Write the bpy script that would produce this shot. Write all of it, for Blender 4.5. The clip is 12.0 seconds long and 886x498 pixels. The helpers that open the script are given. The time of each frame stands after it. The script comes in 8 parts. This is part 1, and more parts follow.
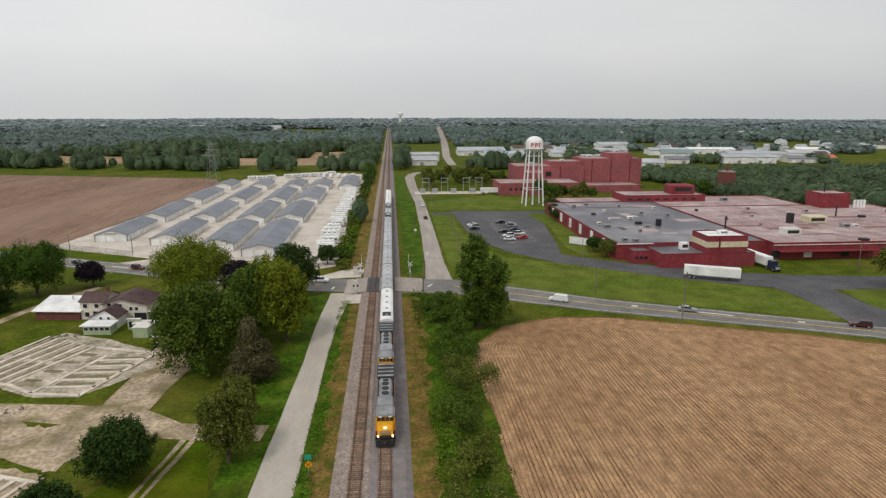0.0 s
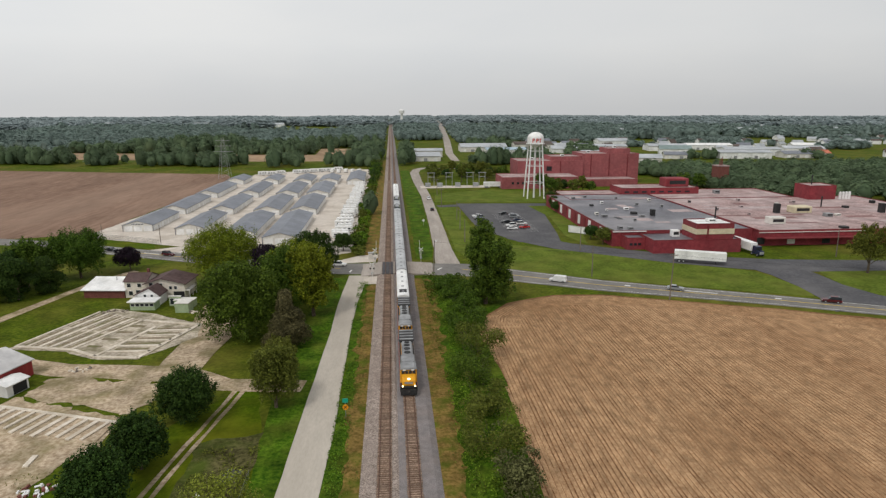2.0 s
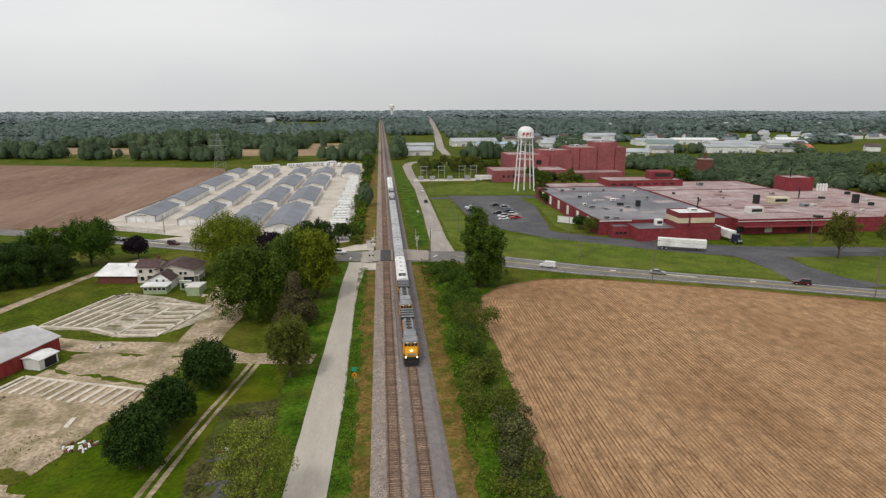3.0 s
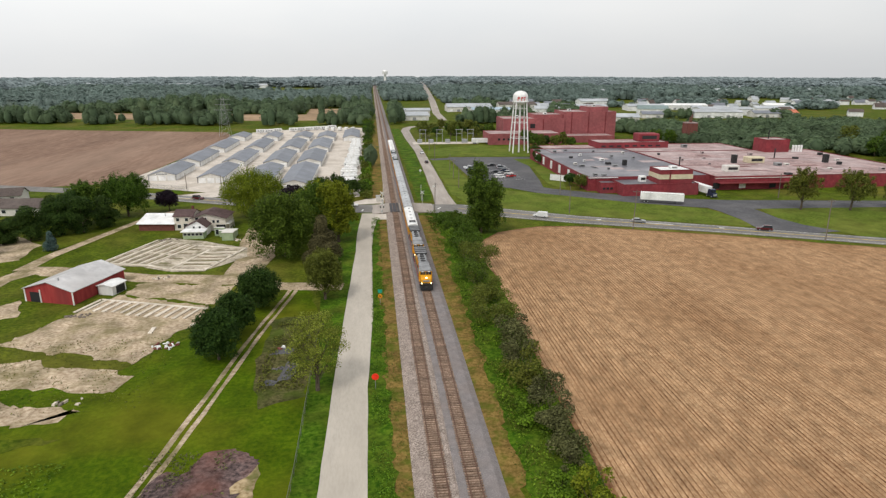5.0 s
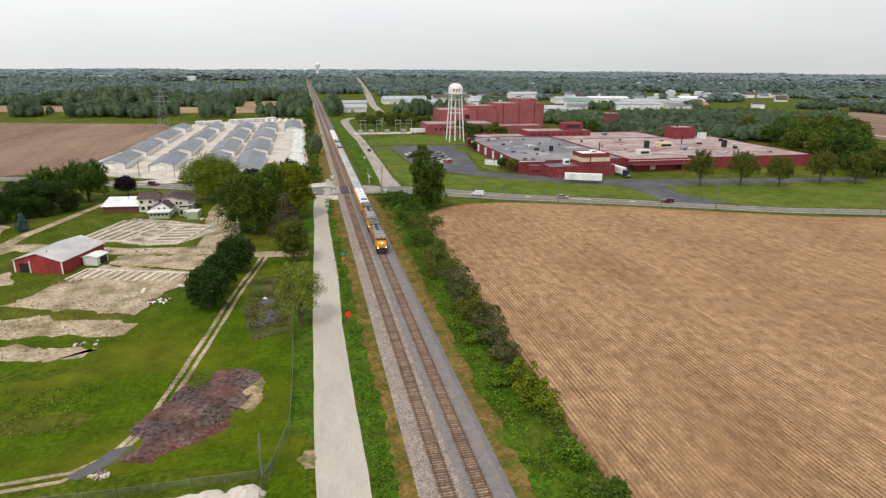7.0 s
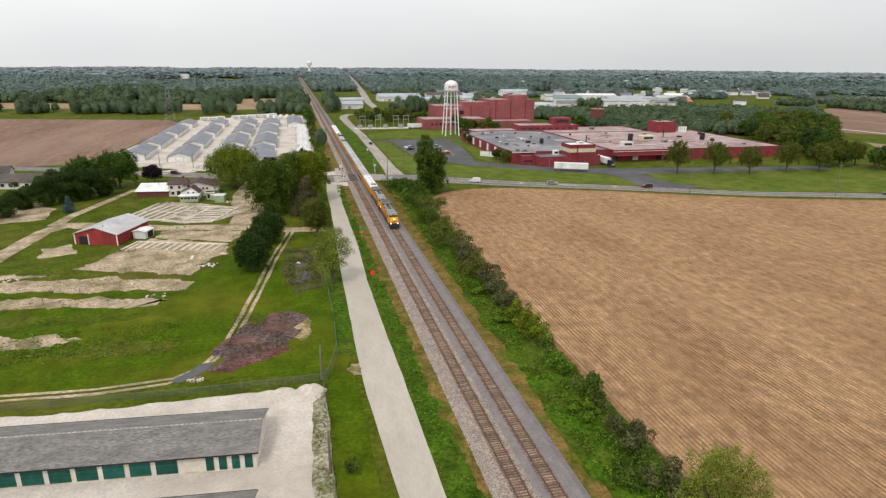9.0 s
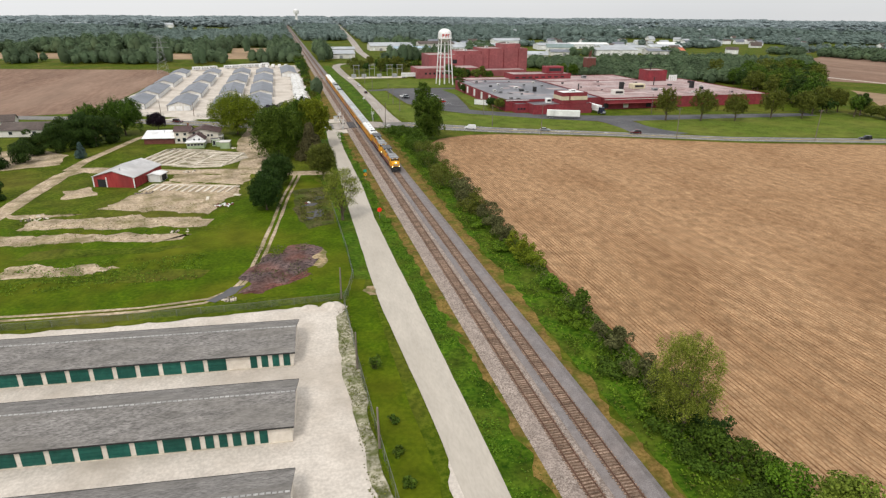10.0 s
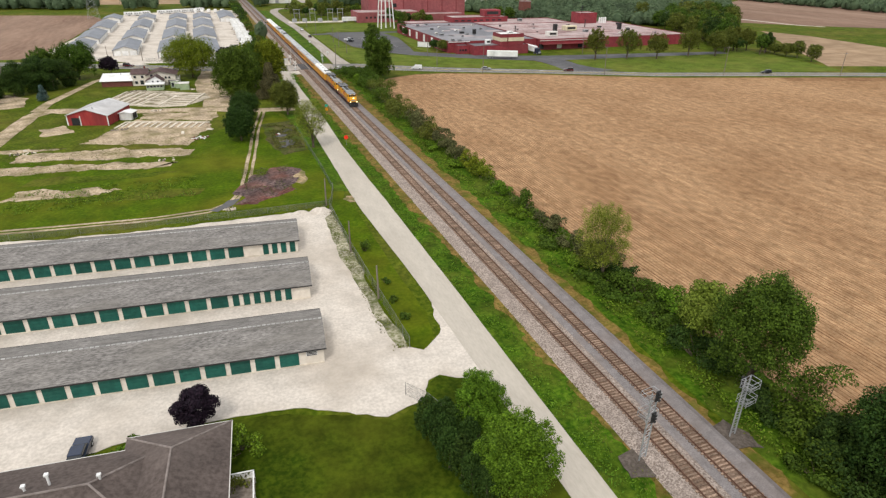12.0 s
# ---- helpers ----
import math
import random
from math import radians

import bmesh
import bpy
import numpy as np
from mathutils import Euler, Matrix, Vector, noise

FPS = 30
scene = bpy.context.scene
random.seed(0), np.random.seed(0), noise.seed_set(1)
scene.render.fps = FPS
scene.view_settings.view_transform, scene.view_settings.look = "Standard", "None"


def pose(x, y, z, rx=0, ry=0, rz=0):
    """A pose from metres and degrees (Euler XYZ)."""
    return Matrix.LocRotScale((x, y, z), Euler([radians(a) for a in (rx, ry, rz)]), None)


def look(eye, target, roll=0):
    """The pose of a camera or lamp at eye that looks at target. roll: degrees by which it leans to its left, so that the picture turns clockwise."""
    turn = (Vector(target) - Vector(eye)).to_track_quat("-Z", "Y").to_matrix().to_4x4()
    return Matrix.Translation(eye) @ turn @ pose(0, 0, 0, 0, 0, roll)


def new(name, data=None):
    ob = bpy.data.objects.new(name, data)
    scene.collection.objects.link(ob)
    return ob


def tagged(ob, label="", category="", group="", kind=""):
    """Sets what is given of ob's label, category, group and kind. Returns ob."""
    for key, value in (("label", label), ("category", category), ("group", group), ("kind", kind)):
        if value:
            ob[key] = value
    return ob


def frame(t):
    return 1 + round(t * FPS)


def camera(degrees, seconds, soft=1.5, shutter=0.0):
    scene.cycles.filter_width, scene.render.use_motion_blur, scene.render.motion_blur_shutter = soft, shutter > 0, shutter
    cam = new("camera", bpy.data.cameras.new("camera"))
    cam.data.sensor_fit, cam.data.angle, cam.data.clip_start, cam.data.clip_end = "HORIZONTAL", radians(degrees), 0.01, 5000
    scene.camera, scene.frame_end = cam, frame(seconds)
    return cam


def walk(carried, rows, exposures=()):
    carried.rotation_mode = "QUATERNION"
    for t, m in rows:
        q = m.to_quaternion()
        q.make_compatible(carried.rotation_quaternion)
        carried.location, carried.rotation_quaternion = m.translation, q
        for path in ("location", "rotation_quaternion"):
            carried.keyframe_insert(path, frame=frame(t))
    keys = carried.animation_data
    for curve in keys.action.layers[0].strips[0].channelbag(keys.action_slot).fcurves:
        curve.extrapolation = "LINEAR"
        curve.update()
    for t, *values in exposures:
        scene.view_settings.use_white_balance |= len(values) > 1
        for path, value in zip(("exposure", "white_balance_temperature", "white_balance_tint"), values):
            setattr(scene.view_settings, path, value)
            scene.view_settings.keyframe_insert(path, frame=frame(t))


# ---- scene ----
cam = camera(72.2, 12.0, soft=1.3)
METRES, EYE, TILT, LEAN, TURN = 136.3, 50.5, 0.0, 0.0, -4.9
ROWS = [
    (0.0, 0.0, 0.0, 0.0, 0.01, -12.71, -0.04),
    (0.5, -0.0039, -0.0238, -0.0, 0.13, -12.76, -0.02),
    (1.0, -0.0084, -0.0515, -0.0006, 0.26, -12.82, 0.02),
    (1.5, -0.0134, -0.0827, -0.0008, 0.36, -12.88, 0.07),
    (2.0, -0.0183, -0.1167, -0.0008, 0.07, -12.96, 0.09),
    (2.5, -0.0246, -0.1528, -0.0014, -0.5, -13.03, 0.04),
    (4.5, -0.0549, -0.3153, -0.0051, -1.21, -15.69, -0.03),
    (5.0, -0.0629, -0.3575, -0.0058, -1.57, -16.39, -0.03),
    (5.5, -0.0698, -0.4008, -0.0066, -3.86, -16.78, -0.16),
    (6.0, -0.0794, -0.4445, -0.007, -6.57, -16.88, -0.32),
    (6.5, -0.0897, -0.4883, -0.0071, -7.5, -16.92, -0.37),
    (7.0, -0.1005, -0.5319, -0.0069, -7.68, -16.93, -0.39),
    (9.0, -0.1555, -0.7029, -0.0071, -8.59, -17.08, -0.4),
    (9.5, -0.1723, -0.7466, -0.0079, -9.18, -17.83, -0.43),
    (10.0, -0.1888, -0.7888, -0.0088, -9.5, -21.43, -0.38),
    (10.5, -0.206, -0.8301, -0.0068, -10.65, -25.19, -0.45),
    (11.0, -0.2246, -0.8742, -0.0078, -13.06, -25.85, -0.62),
    (11.5, -0.2439, -0.9161, -0.0076, -14.65, -25.89, -0.66),
    (12.0, -0.2639, -0.9594, -0.0069, -15.42, -25.92, -0.61),
]
walk(cam, [(t, pose(0, 0, EYE, TILT, LEAN, TURN) @ pose(METRES * x, METRES * y, METRES * z, 90 + pitch, roll, yaw)) for t, x, y, z, yaw, pitch, roll in ROWS],
     [(0.0, -0.27), (2.6, -0.25), (3.6, -0.06), (4.5, 0.02), (5.5, 0.09), (6.5, 0.12), (9.5, 0.09), (10.0, 0.19), (10.5, 0.17), (11.2, 0.17), (12.0, 0.23)])

# ---- light: an overcast afternoon, sun veiled ----
SUN_ELEV, SUN_AZ = 52.0, 215.0
world = bpy.data.worlds.new("overcast_sky")
scene.world = world
world.use_nodes = True
wn, wl = world.node_tree.nodes, world.node_tree.links
wn.clear()
w_out, w_bg = wn.new("ShaderNodeOutputWorld"), wn.new("ShaderNodeBackground")
w_sky, w_hsv, w_mix = wn.new("ShaderNodeTexSky"), wn.new("ShaderNodeHueSaturation"), wn.new("ShaderNodeMixRGB")
w_sky.sky_type, w_sky.sun_disc = "NISHITA", False
w_sky.sun_elevation, w_sky.sun_rotation = radians(SUN_ELEV), radians(SUN_AZ)
w_sky.dust_density, w_sky.air_density = 3.0, 1.0
w_hsv.inputs["Saturation"].default_value = 0.35
w_tc, w_map, w_noise, w_ramp = wn.new("ShaderNodeTexCoord"), wn.new("ShaderNodeMapping"), wn.new("ShaderNodeTexNoise"), wn.new("ShaderNodeValToRGB")
w_map.inputs["Scale"].default_value = (1.0, 1.0, 3.2)
w_noise.inputs["Scale"].default_value, w_noise.inputs["Detail"].default_value = 2.0, 6.0
w_ramp.color_ramp.elements[0].position, w_ramp.color_ramp.elements[1].position = 0.30, 0.72
w_ramp.color_ramp.elements[0].color, w_ramp.color_ramp.elements[1].color = (0.83, 0.85, 0.87, 1), (0.93, 0.93, 0.925, 1)
w_gain = wn.new("ShaderNodeMixRGB")
w_gain.blend_type = "MULTIPLY"
w_gain.inputs["Fac"].default_value = 1.0
w_gain.inputs["Color2"].default_value = (10.8, 10.8, 10.8, 1)
# brighter veil low over the horizon
w_sep, w_hr = wn.new("ShaderNodeSeparateXYZ"), wn.new("ShaderNodeValToRGB")
w_hr.color_ramp.elements[0].position, w_hr.color_ramp.elements[1].position = 0.0, 0.35
w_hr.color_ramp.elements[0].color, w_hr.color_ramp.elements[1].color = (0.80, 0.795, 0.79, 1), (1, 1, 1, 1)
_e = w_hr.color_ramp.elements.new(0.10)
_e.color = (0.95, 0.95, 0.945, 1)
# the cloud is thinner, and so brighter, towards the west
w_side, w_lift = wn.new("ShaderNodeMapRange"), wn.new("ShaderNodeMixRGB")
w_side.inputs["From Min"].default_value, w_side.inputs["From Max"].default_value = -0.75, 0.65
w_side.inputs["To Min"].default_value, w_side.inputs["To Max"].default_value = 1.15, 0.92
w_lift.blend_type = "MULTIPLY"
w_lift.inputs["Fac"].default_value = 1.0
w_low = wn.new("ShaderNodeMixRGB")
w_low.blend_type = "MULTIPLY"
w_low.inputs["Fac"].default_value = 1.0
wl.new(w_tc.outputs["Generated"], w_map.inputs["Vector"])
wl.new(w_map.outputs["Vector"], w_noise.inputs["Vector"])
wl.new(w_noise.outputs["Fac"], w_ramp.inputs["Fac"])
wl.new(w_ramp.outputs["Color"], w_gain.inputs["Color1"])
wl.new(w_tc.outputs["Generated"], w_sep.inputs["Vector"])
wl.new(w_sep.outputs["Z"], w_hr.inputs["Fac"])
wl.new(w_sep.outputs["X"], w_side.inputs["Value"])
wl.new(w_gain.outputs["Color"], w_lift.inputs["Color1"])
wl.new(w_side.outputs["Result"], w_lift.inputs["Color2"])
wl.new(w_lift.outputs["Color"], w_low.inputs["Color1"])
wl.new(w_hr.outputs["Color"], w_low.inputs["Color2"])
wl.new(w_sky.outputs["Color"], w_hsv.inputs["Color"])
w_mix.inputs["Fac"].default_value = 0.88
wl.new(w_hsv.outputs["Color"], w_mix.inputs["Color1"])
wl.new(w_low.outputs["Color"], w_mix.inputs["Color2"])
wl.new(w_mix.outputs["Color"], w_bg.inputs["Color"])
w_bg.inputs["Strength"].default_value = 0.1
wl.new(w_bg.outputs["Background"], w_out.inputs["Surface"])
sun = new("sun", bpy.data.lights.new("sun", "SUN"))
sun.data.energy, sun.data.angle, sun.data.color = 1.4, radians(12), (1.0, 0.95, 0.88)
_a = radians(SUN_AZ)
sun.matrix_world = look((60 * math.sin(_a), 60 * math.cos(_a), 60 * math.tan(radians(SUN_ELEV))), (0, 0, 0))

# ---- materials ----
def surface(name, a, b, scale=1.0, rough=0.85, bump=0.3, c=None, big=0.05, big_amount=0.6, metal=0.0, tint=0.0,
            stretch=(1, 1, 1), turn=0.0, lo=0.38, hi=0.62, mott=0.16, clo=0.45, chi=0.65, spec=0.3, detail=8.0, island=0.0, local=False):
    """Grain between colours a and b at `scale` per metre; patches of c at `big` per metre; bump in metres of relief."""
    m = bpy.data.materials.new(name)
    m.use_nodes = True
    n, l = m.node_tree.nodes, m.node_tree.links
    p = n["Principled BSDF"]
    tc, mp = n.new("ShaderNodeTexCoord"), n.new("ShaderNodeMapping")
    geo = n.new("ShaderNodeNewGeometry")
    l.new(tc.outputs["Object"] if local else geo.outputs["Position"], mp.inputs["Vector"])
    mp.inputs["Scale"].default_value, mp.inputs["Rotation"].default_value = stretch, (0, 0, radians(turn))
    fine = n.new("ShaderNodeTexNoise")
    fine.inputs["Scale"].default_value, fine.inputs["Detail"].default_value, fine.inputs["Roughness"].default_value = scale, detail, 0.62
    l.new(mp.outputs["Vector"], fine.inputs["Vector"])
    ramp = n.new("ShaderNodeValToRGB")
    ramp.color_ramp.elements[0].position, ramp.color_ramp.elements[1].position = lo, hi
    ramp.color_ramp.elements[0].color, ramp.color_ramp.elements[1].color = (*a, 1), (*b, 1)
    l.new(fine.outputs["Fac"], ramp.inputs["Fac"])
    out = ramp.outputs["Color"]
    if c:
        coarse, cr, mix = n.new("ShaderNodeTexNoise"), n.new("ShaderNodeValToRGB"), n.new("ShaderNodeMixRGB")
        coarse.inputs["Scale"].default_value, coarse.inputs["Detail"].default_value = big, 6.0
        l.new(mp.outputs["Vector"], coarse.inputs["Vector"])
        cr.color_ramp.elements[0].position, cr.color_ramp.elements[1].position = clo, chi
        cr.color_ramp.elements[0].color, cr.color_ramp.elements[1].color = (0, 0, 0, 1), (big_amount,) * 3 + (1,)
        l.new(coarse.outputs["Fac"], cr.inputs["Fac"])
        l.new(cr.outputs["Color"], mix.inputs["Fac"])
        l.new(out, mix.inputs["Color1"])
        mix.inputs["Color2"].default_value = (*c, 1)
        out = mix.outputs["Color"]
    if mott:
        mid, mr, mh = n.new("ShaderNodeTexNoise"), n.new("ShaderNodeMapRange"), n.new("ShaderNodeHueSaturation")
        mid.inputs["Scale"].default_value, mid.inputs["Detail"].default_value = scale * 0.17, 4.0
        l.new(mp.outputs["Vector"], mid.inputs["Vector"])
        mr.inputs["From Min"].default_value, mr.inputs["From Max"].default_value = 0.3, 0.7
        mr.inputs["To Min"].default_value, mr.inputs["To Max"].default_value = 1 - mott, 1 + mott
        l.new(mid.outputs["Fac"], mr.inputs["Value"])
        l.new(mr.outputs["Result"], mh.inputs["Value"])
        l.new(out, mh.inputs["Color"])
        out = mh.outputs["Color"]
    if tint or island:
        hsv, info, rng = n.new("ShaderNodeHueSaturation"), n.new("ShaderNodeObjectInfo"), n.new("ShaderNodeMapRange")
        amount = tint or island
        rng.inputs["To Min"].default_value, rng.inputs["To Max"].default_value = 1 - amount, 1 + amount
        l.new(geo.outputs["Random Per Island"] if island else info.outputs["Random"], rng.inputs["Value"])
        l.new(rng.outputs["Result"], hsv.inputs["Value"])
        l.new(out, hsv.inputs["Color"])
        out = hsv.outputs["Color"]
    l.new(out, p.inputs["Base Color"])
    p.inputs["Roughness"].default_value, p.inputs["Metallic"].default_value = rough, metal
    p.inputs["Specular IOR Level"].default_value = min(spec, 0.06) if rough >= 0.95 else spec
    if bump:
        bp = n.new("ShaderNodeBump")
        bp.inputs["Strength"].default_value, bp.inputs["Distance"].default_value = 0.8, bump
        l.new(fine.outputs["Fac"], bp.inputs["Height"])
        l.new(bp.outputs["Normal"], p.inputs["Normal"])
    return m


def foliage(name, dark, light, hue=0.010, patch=0.25, vary=0.3, thin=0.14):
    """Leaf clumps: each clump its own shade between dark and light; thin, so some light comes through."""
    m = bpy.data.materials.new(name)
    m.use_nodes = True
    n, l = m.node_tree.nodes, m.node_tree.links
    p = n["Principled BSDF"]
    geo, ramp, info, hsv, rng = (n.new(k) for k in ("ShaderNodeNewGeometry", "ShaderNodeValToRGB", "ShaderNodeObjectInfo", "ShaderNodeHueSaturation", "ShaderNodeMapRange"))
    ramp.color_ramp.elements[0].color, ramp.color_ramp.elements[1].color = (*dark, 1), (*light, 1)
    l.new(geo.outputs["Random Per Island"], ramp.inputs["Fac"])
    rng.inputs["To Min"].default_value, rng.inputs["To Max"].default_value = 0.5 - hue, 0.5 + hue
    l.new(info.outputs["Random"], rng.inputs["Value"])
    l.new(rng.outputs["Result"], hsv.inputs["Hue"])
    l.new(ramp.outputs["Color"], hsv.inputs["Color"])
    big, br, mul = n.new("ShaderNodeTexNoise"), n.new("ShaderNodeMapRange"), n.new("ShaderNodeMixRGB")
    big.inputs["Scale"].default_value, big.inputs["Detail"].default_value = patch, 3.0
    l.new(geo.outputs["Position"], big.inputs["Vector"])
    br.inputs["From Min"].default_value, br.inputs["From Max"].default_value = 0.3, 0.7
    br.inputs["To Min"].default_value, br.inputs["To Max"].default_value = 1 - vary, 1 + vary
    l.new(big.outputs["Fac"], br.inputs["Value"])
    l.new(br.outputs["Result"], hsv.inputs["Value"])
    l.new(hsv.outputs["Color"], p.inputs["Base Color"])
    p.inputs["Roughness"].default_value, p.inputs["Specular IOR Level"].default_value = 0.7, 0.12
    tr, ms = n.new("ShaderNodeBsdfTranslucent"), n.new("ShaderNodeMixShader")
    l.new(hsv.outputs["Color"], tr.inputs["Color"])
    ms.inputs["Fac"].default_value = thin
    l.new(p.outputs["BSDF"], ms.inputs[1])
    l.new(tr.outputs["BSDF"], ms.inputs[2])
    l.new(ms.outputs["Shader"], n["Material Output"].inputs["Surface"])
    return m


def plain(name, col, rough=0.5, metal=0.0, emit=0.0, spec=0.5):
    m = surface(name, tuple(v * 0.88 for v in col), col, scale=3.0, rough=rough, bump=0.0, metal=metal, spec=spec)
    if emit:
        p = m.node_tree.nodes["Principled BSDF"]
        p.inputs["Emission Color"].default_value, p.inputs["Emission Strength"].default_value = (*col, 1), emit
    return m


M_GRASS = surface("rough_grass", (0.034, 0.060, 0.002), (0.090, 0.116, 0.008), 1.1, 0.95, 0.12, (0.140, 0.115, 0.024), 0.035, 0.55, mott=0.30)
M_LAWN = surface("mown_lawn", (0.036, 0.072, 0.0012), (0.072, 0.112, 0.003), 1.3, 0.95, 0.06, (0.112, 0.112, 0.008), 0.05, 0.7, mott=0.24)
M_LAWN3 = surface("dark_olive_back_lawn", (0.020, 0.040, 0.0015), (0.050, 0.074, 0.004), 1.6, 0.95, 0.05, (0.066, 0.074, 0.006), 0.06, 0.8, mott=0.35)
# bright lawn green, dulled a little by distance haze mixed into it
M_LAWN2 = surface("bright_hazed_factory_lawn", (0.064, 0.098, 0.010), (0.112, 0.146, 0.020), 1.0, 0.95, 0.05, (0.138, 0.146, 0.028), 0.05, 0.6, mott=0.25)
M_VERGE = surface("lush_verge_grass", (0.020, 0.058, 0.002), (0.072, 0.132, 0.008), 1.3, 0.95, 0.15, (0.105, 0.115, 0.016), 0.15, 0.5, mott=0.42)
M_DRY = surface("dry_trackside_weeds", (0.118, 0.082, 0.020), (0.232, 0.150, 0.048), 1.6, 0.95, 0.1, (0.064, 0.092, 0.008), 0.34, 0.85, mott=0.28)
M_SOIL = surface("harvested_field_soil", (0.120, 0.055, 0.026), (0.250, 0.138, 0.070), 2.2, 0.95, 0.06, (0.30, 0.176, 0.090), 0.05, 0.5, stretch=(1, 0.45, 1), mott=0.26)
M_RIDGE = surface("stubble_ridge", (0.270, 0.152, 0.078), (0.445, 0.292, 0.166), 3.0, 0.95, 0.05, (0.225, 0.125, 0.062), 0.04, 0.55, island=0.06, mott=0.30, stretch=(1, 0.6, 1), lo=0.32, hi=0.68)
M_BROWN = surface("ploughed_brown_soil", (0.172, 0.106, 0.075), (0.242, 0.160, 0.117), 0.4, 0.95, 0.1, (0.285, 0.196, 0.145), 0.02, 0.6, stretch=(1, 0.2, 1), turn=64)
M_FARFIELD = surface("pale_stubble_field", (0.265, 0.180, 0.112), (0.360, 0.255, 0.165), 0.1, 0.95, 0.0, (0.2, 0.15, 0.09), 0.01, 0.4)
M_GRAVEL = surface("white_crushed_stone", (0.50, 0.448, 0.392), (0.625, 0.568, 0.505), 2.4, 0.95, 0.015, (0.42, 0.365, 0.305), 0.09, 0.75, mott=0.10)
M_DIRT = surface("bare_dirt", (0.30, 0.222, 0.146), (0.53, 0.430, 0.315), 1.3, 0.95, 0.06, (0.15, 0.13, 0.055), 0.16, 0.75, mott=0.24)
M_CONCRETE = surface("weathered_concrete_slab", (0.54, 0.475, 0.385), (0.70, 0.635, 0.54), 1.5, 0.9, 0.02, (0.44, 0.375, 0.285), 0.2, 0.7)
M_ROAD = surface("pale_chip_seal_road", (0.425, 0.382, 0.325), (0.475, 0.43, 0.37), 3.5, 0.9, 0.01, (0.385, 0.343, 0.288), 0.10, 0.6, stretch=(1, 0.25, 1), mott=0.06)
M_ROAD2 = surface("grey_side_road", (0.27, 0.235, 0.205), (0.345, 0.305, 0.27), 2.0, 0.9, 0.01, (0.40, 0.36, 0.32), 0.1, 0.5, stretch=(1, 0.15, 1))
M_ASPHALT = surface("worn_grey_asphalt", (0.135, 0.127, 0.118), (0.185, 0.176, 0.165), 2.0, 0.9, 0.01, (0.225, 0.213, 0.197), 0.08, 0.6)
M_LOT = surface("dark_parking_asphalt", (0.060, 0.060, 0.066), (0.095, 0.093, 0.098), 1.0, 0.9, 0.01, (0.125, 0.12, 0.122), 0.05, 0.6)
M_BALLAST = surface("pink_grey_ballast", (0.15, 0.115, 0.095), (0.44, 0.37, 0.325), 5.0, 0.95, 0.10, (0.25, 0.205, 0.18), 0.2, 0.5)
M_BALLAST2 = surface("grey_fine_ballast", (0.165, 0.148, 0.146), (0.255, 0.232, 0.228), 6.0, 0.95, 0.06, (0.21, 0.178, 0.165), 0.2, 0.6)
M_TIE = surface("old_timber_sleeper", (0.15, 0.098, 0.068), (0.33, 0.235, 0.175), 4.0, 0.9, 0.02, tint=0.3)
M_TIES = surface("old_timber_sleepers", (0.15, 0.098, 0.068), (0.33, 0.235, 0.175), 4.0, 0.9, 0.02, island=0.3)
M_RAIL = surface("rusty_rail_steel", (0.10, 0.052, 0.035), (0.18, 0.10, 0.07), 3.0, 0.55, 0.0, metal=0.3)
M_BED = surface("brown_stained_ballast", (0.10, 0.062, 0.042), (0.21, 0.14, 0.10), 5.0, 0.95, 0.05, (0.26, 0.2, 0.16), 0.3, 0.4)
M_CHARRED = surface("charred_and_red_debris", (0.045, 0.034, 0.034), (0.165, 0.115, 0.108), 1.6, 0.95, 0.3, (0.19, 0.085, 0.066), 0.12, 0.7, mott=0.35)
M_BARK = surface("tree_bark", (0.06, 0.045, 0.032), (0.15, 0.12, 0.09), 5.0, 0.95, 0.03, stretch=(1, 1, 0.2))
M_LEAF = foliage("maple_leaves", (0.030, 0.060, 0.006), (0.092, 0.150, 0.016), patch=0.5)
M_LEAF_D = foliage("dark_leaves", (0.015, 0.036, 0.006), (0.050, 0.088, 0.014), patch=0.5)
M_LEAF_Y = foliage("yellow_green_leaves", (0.080, 0.110, 0.006), (0.200, 0.235, 0.016), patch=0.5)
M_LEAF_O = foliage("olive_spring_leaves", (0.058, 0.074, 0.010), (0.142, 0.160, 0.026), patch=0.5)
M_LEAF_B = foliage("bright_shrub_leaves", (0.040, 0.088, 0.005), (0.150, 0.250, 0.018), patch=0.5)
M_LEAF_P = foliage("purple_plum_leaves", (0.009, 0.006, 0.011), (0.024, 0.013, 0.022), 0.0)
M_LEAF_S = foliage("blue_spruce_needles", (0.03, 0.06, 0.055), (0.10, 0.15, 0.14))
M_LEAF_BR = foliage("browning_spruce_needles", (0.035, 0.034, 0.014), (0.135, 0.118, 0.052))
M_LEAF_W = foliage("feathery_willow_leaves", (0.078, 0.108, 0.010), (0.245, 0.295, 0.042))
M_TWIG = foliage("bare_brown_twigs", (0.044, 0.047, 0.016), (0.148, 0.152, 0.058), 0.0)
# canopy paler and bluer with each distance band: haze put into leaf colour
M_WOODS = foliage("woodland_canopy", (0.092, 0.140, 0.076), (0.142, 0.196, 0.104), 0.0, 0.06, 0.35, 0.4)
M_WOODS_MID = foliage("light_haze_woodland_canopy", (0.190, 0.252, 0.226), (0.228, 0.292, 0.260), 0.0, 0.04, 0.22, 0.4)
M_WOODS_FAR = foliage("full_haze_woodland_canopy", (0.290, 0.345, 0.350), (0.315, 0.370, 0.375), 0.0, 0.02, 0.10, 0.4)
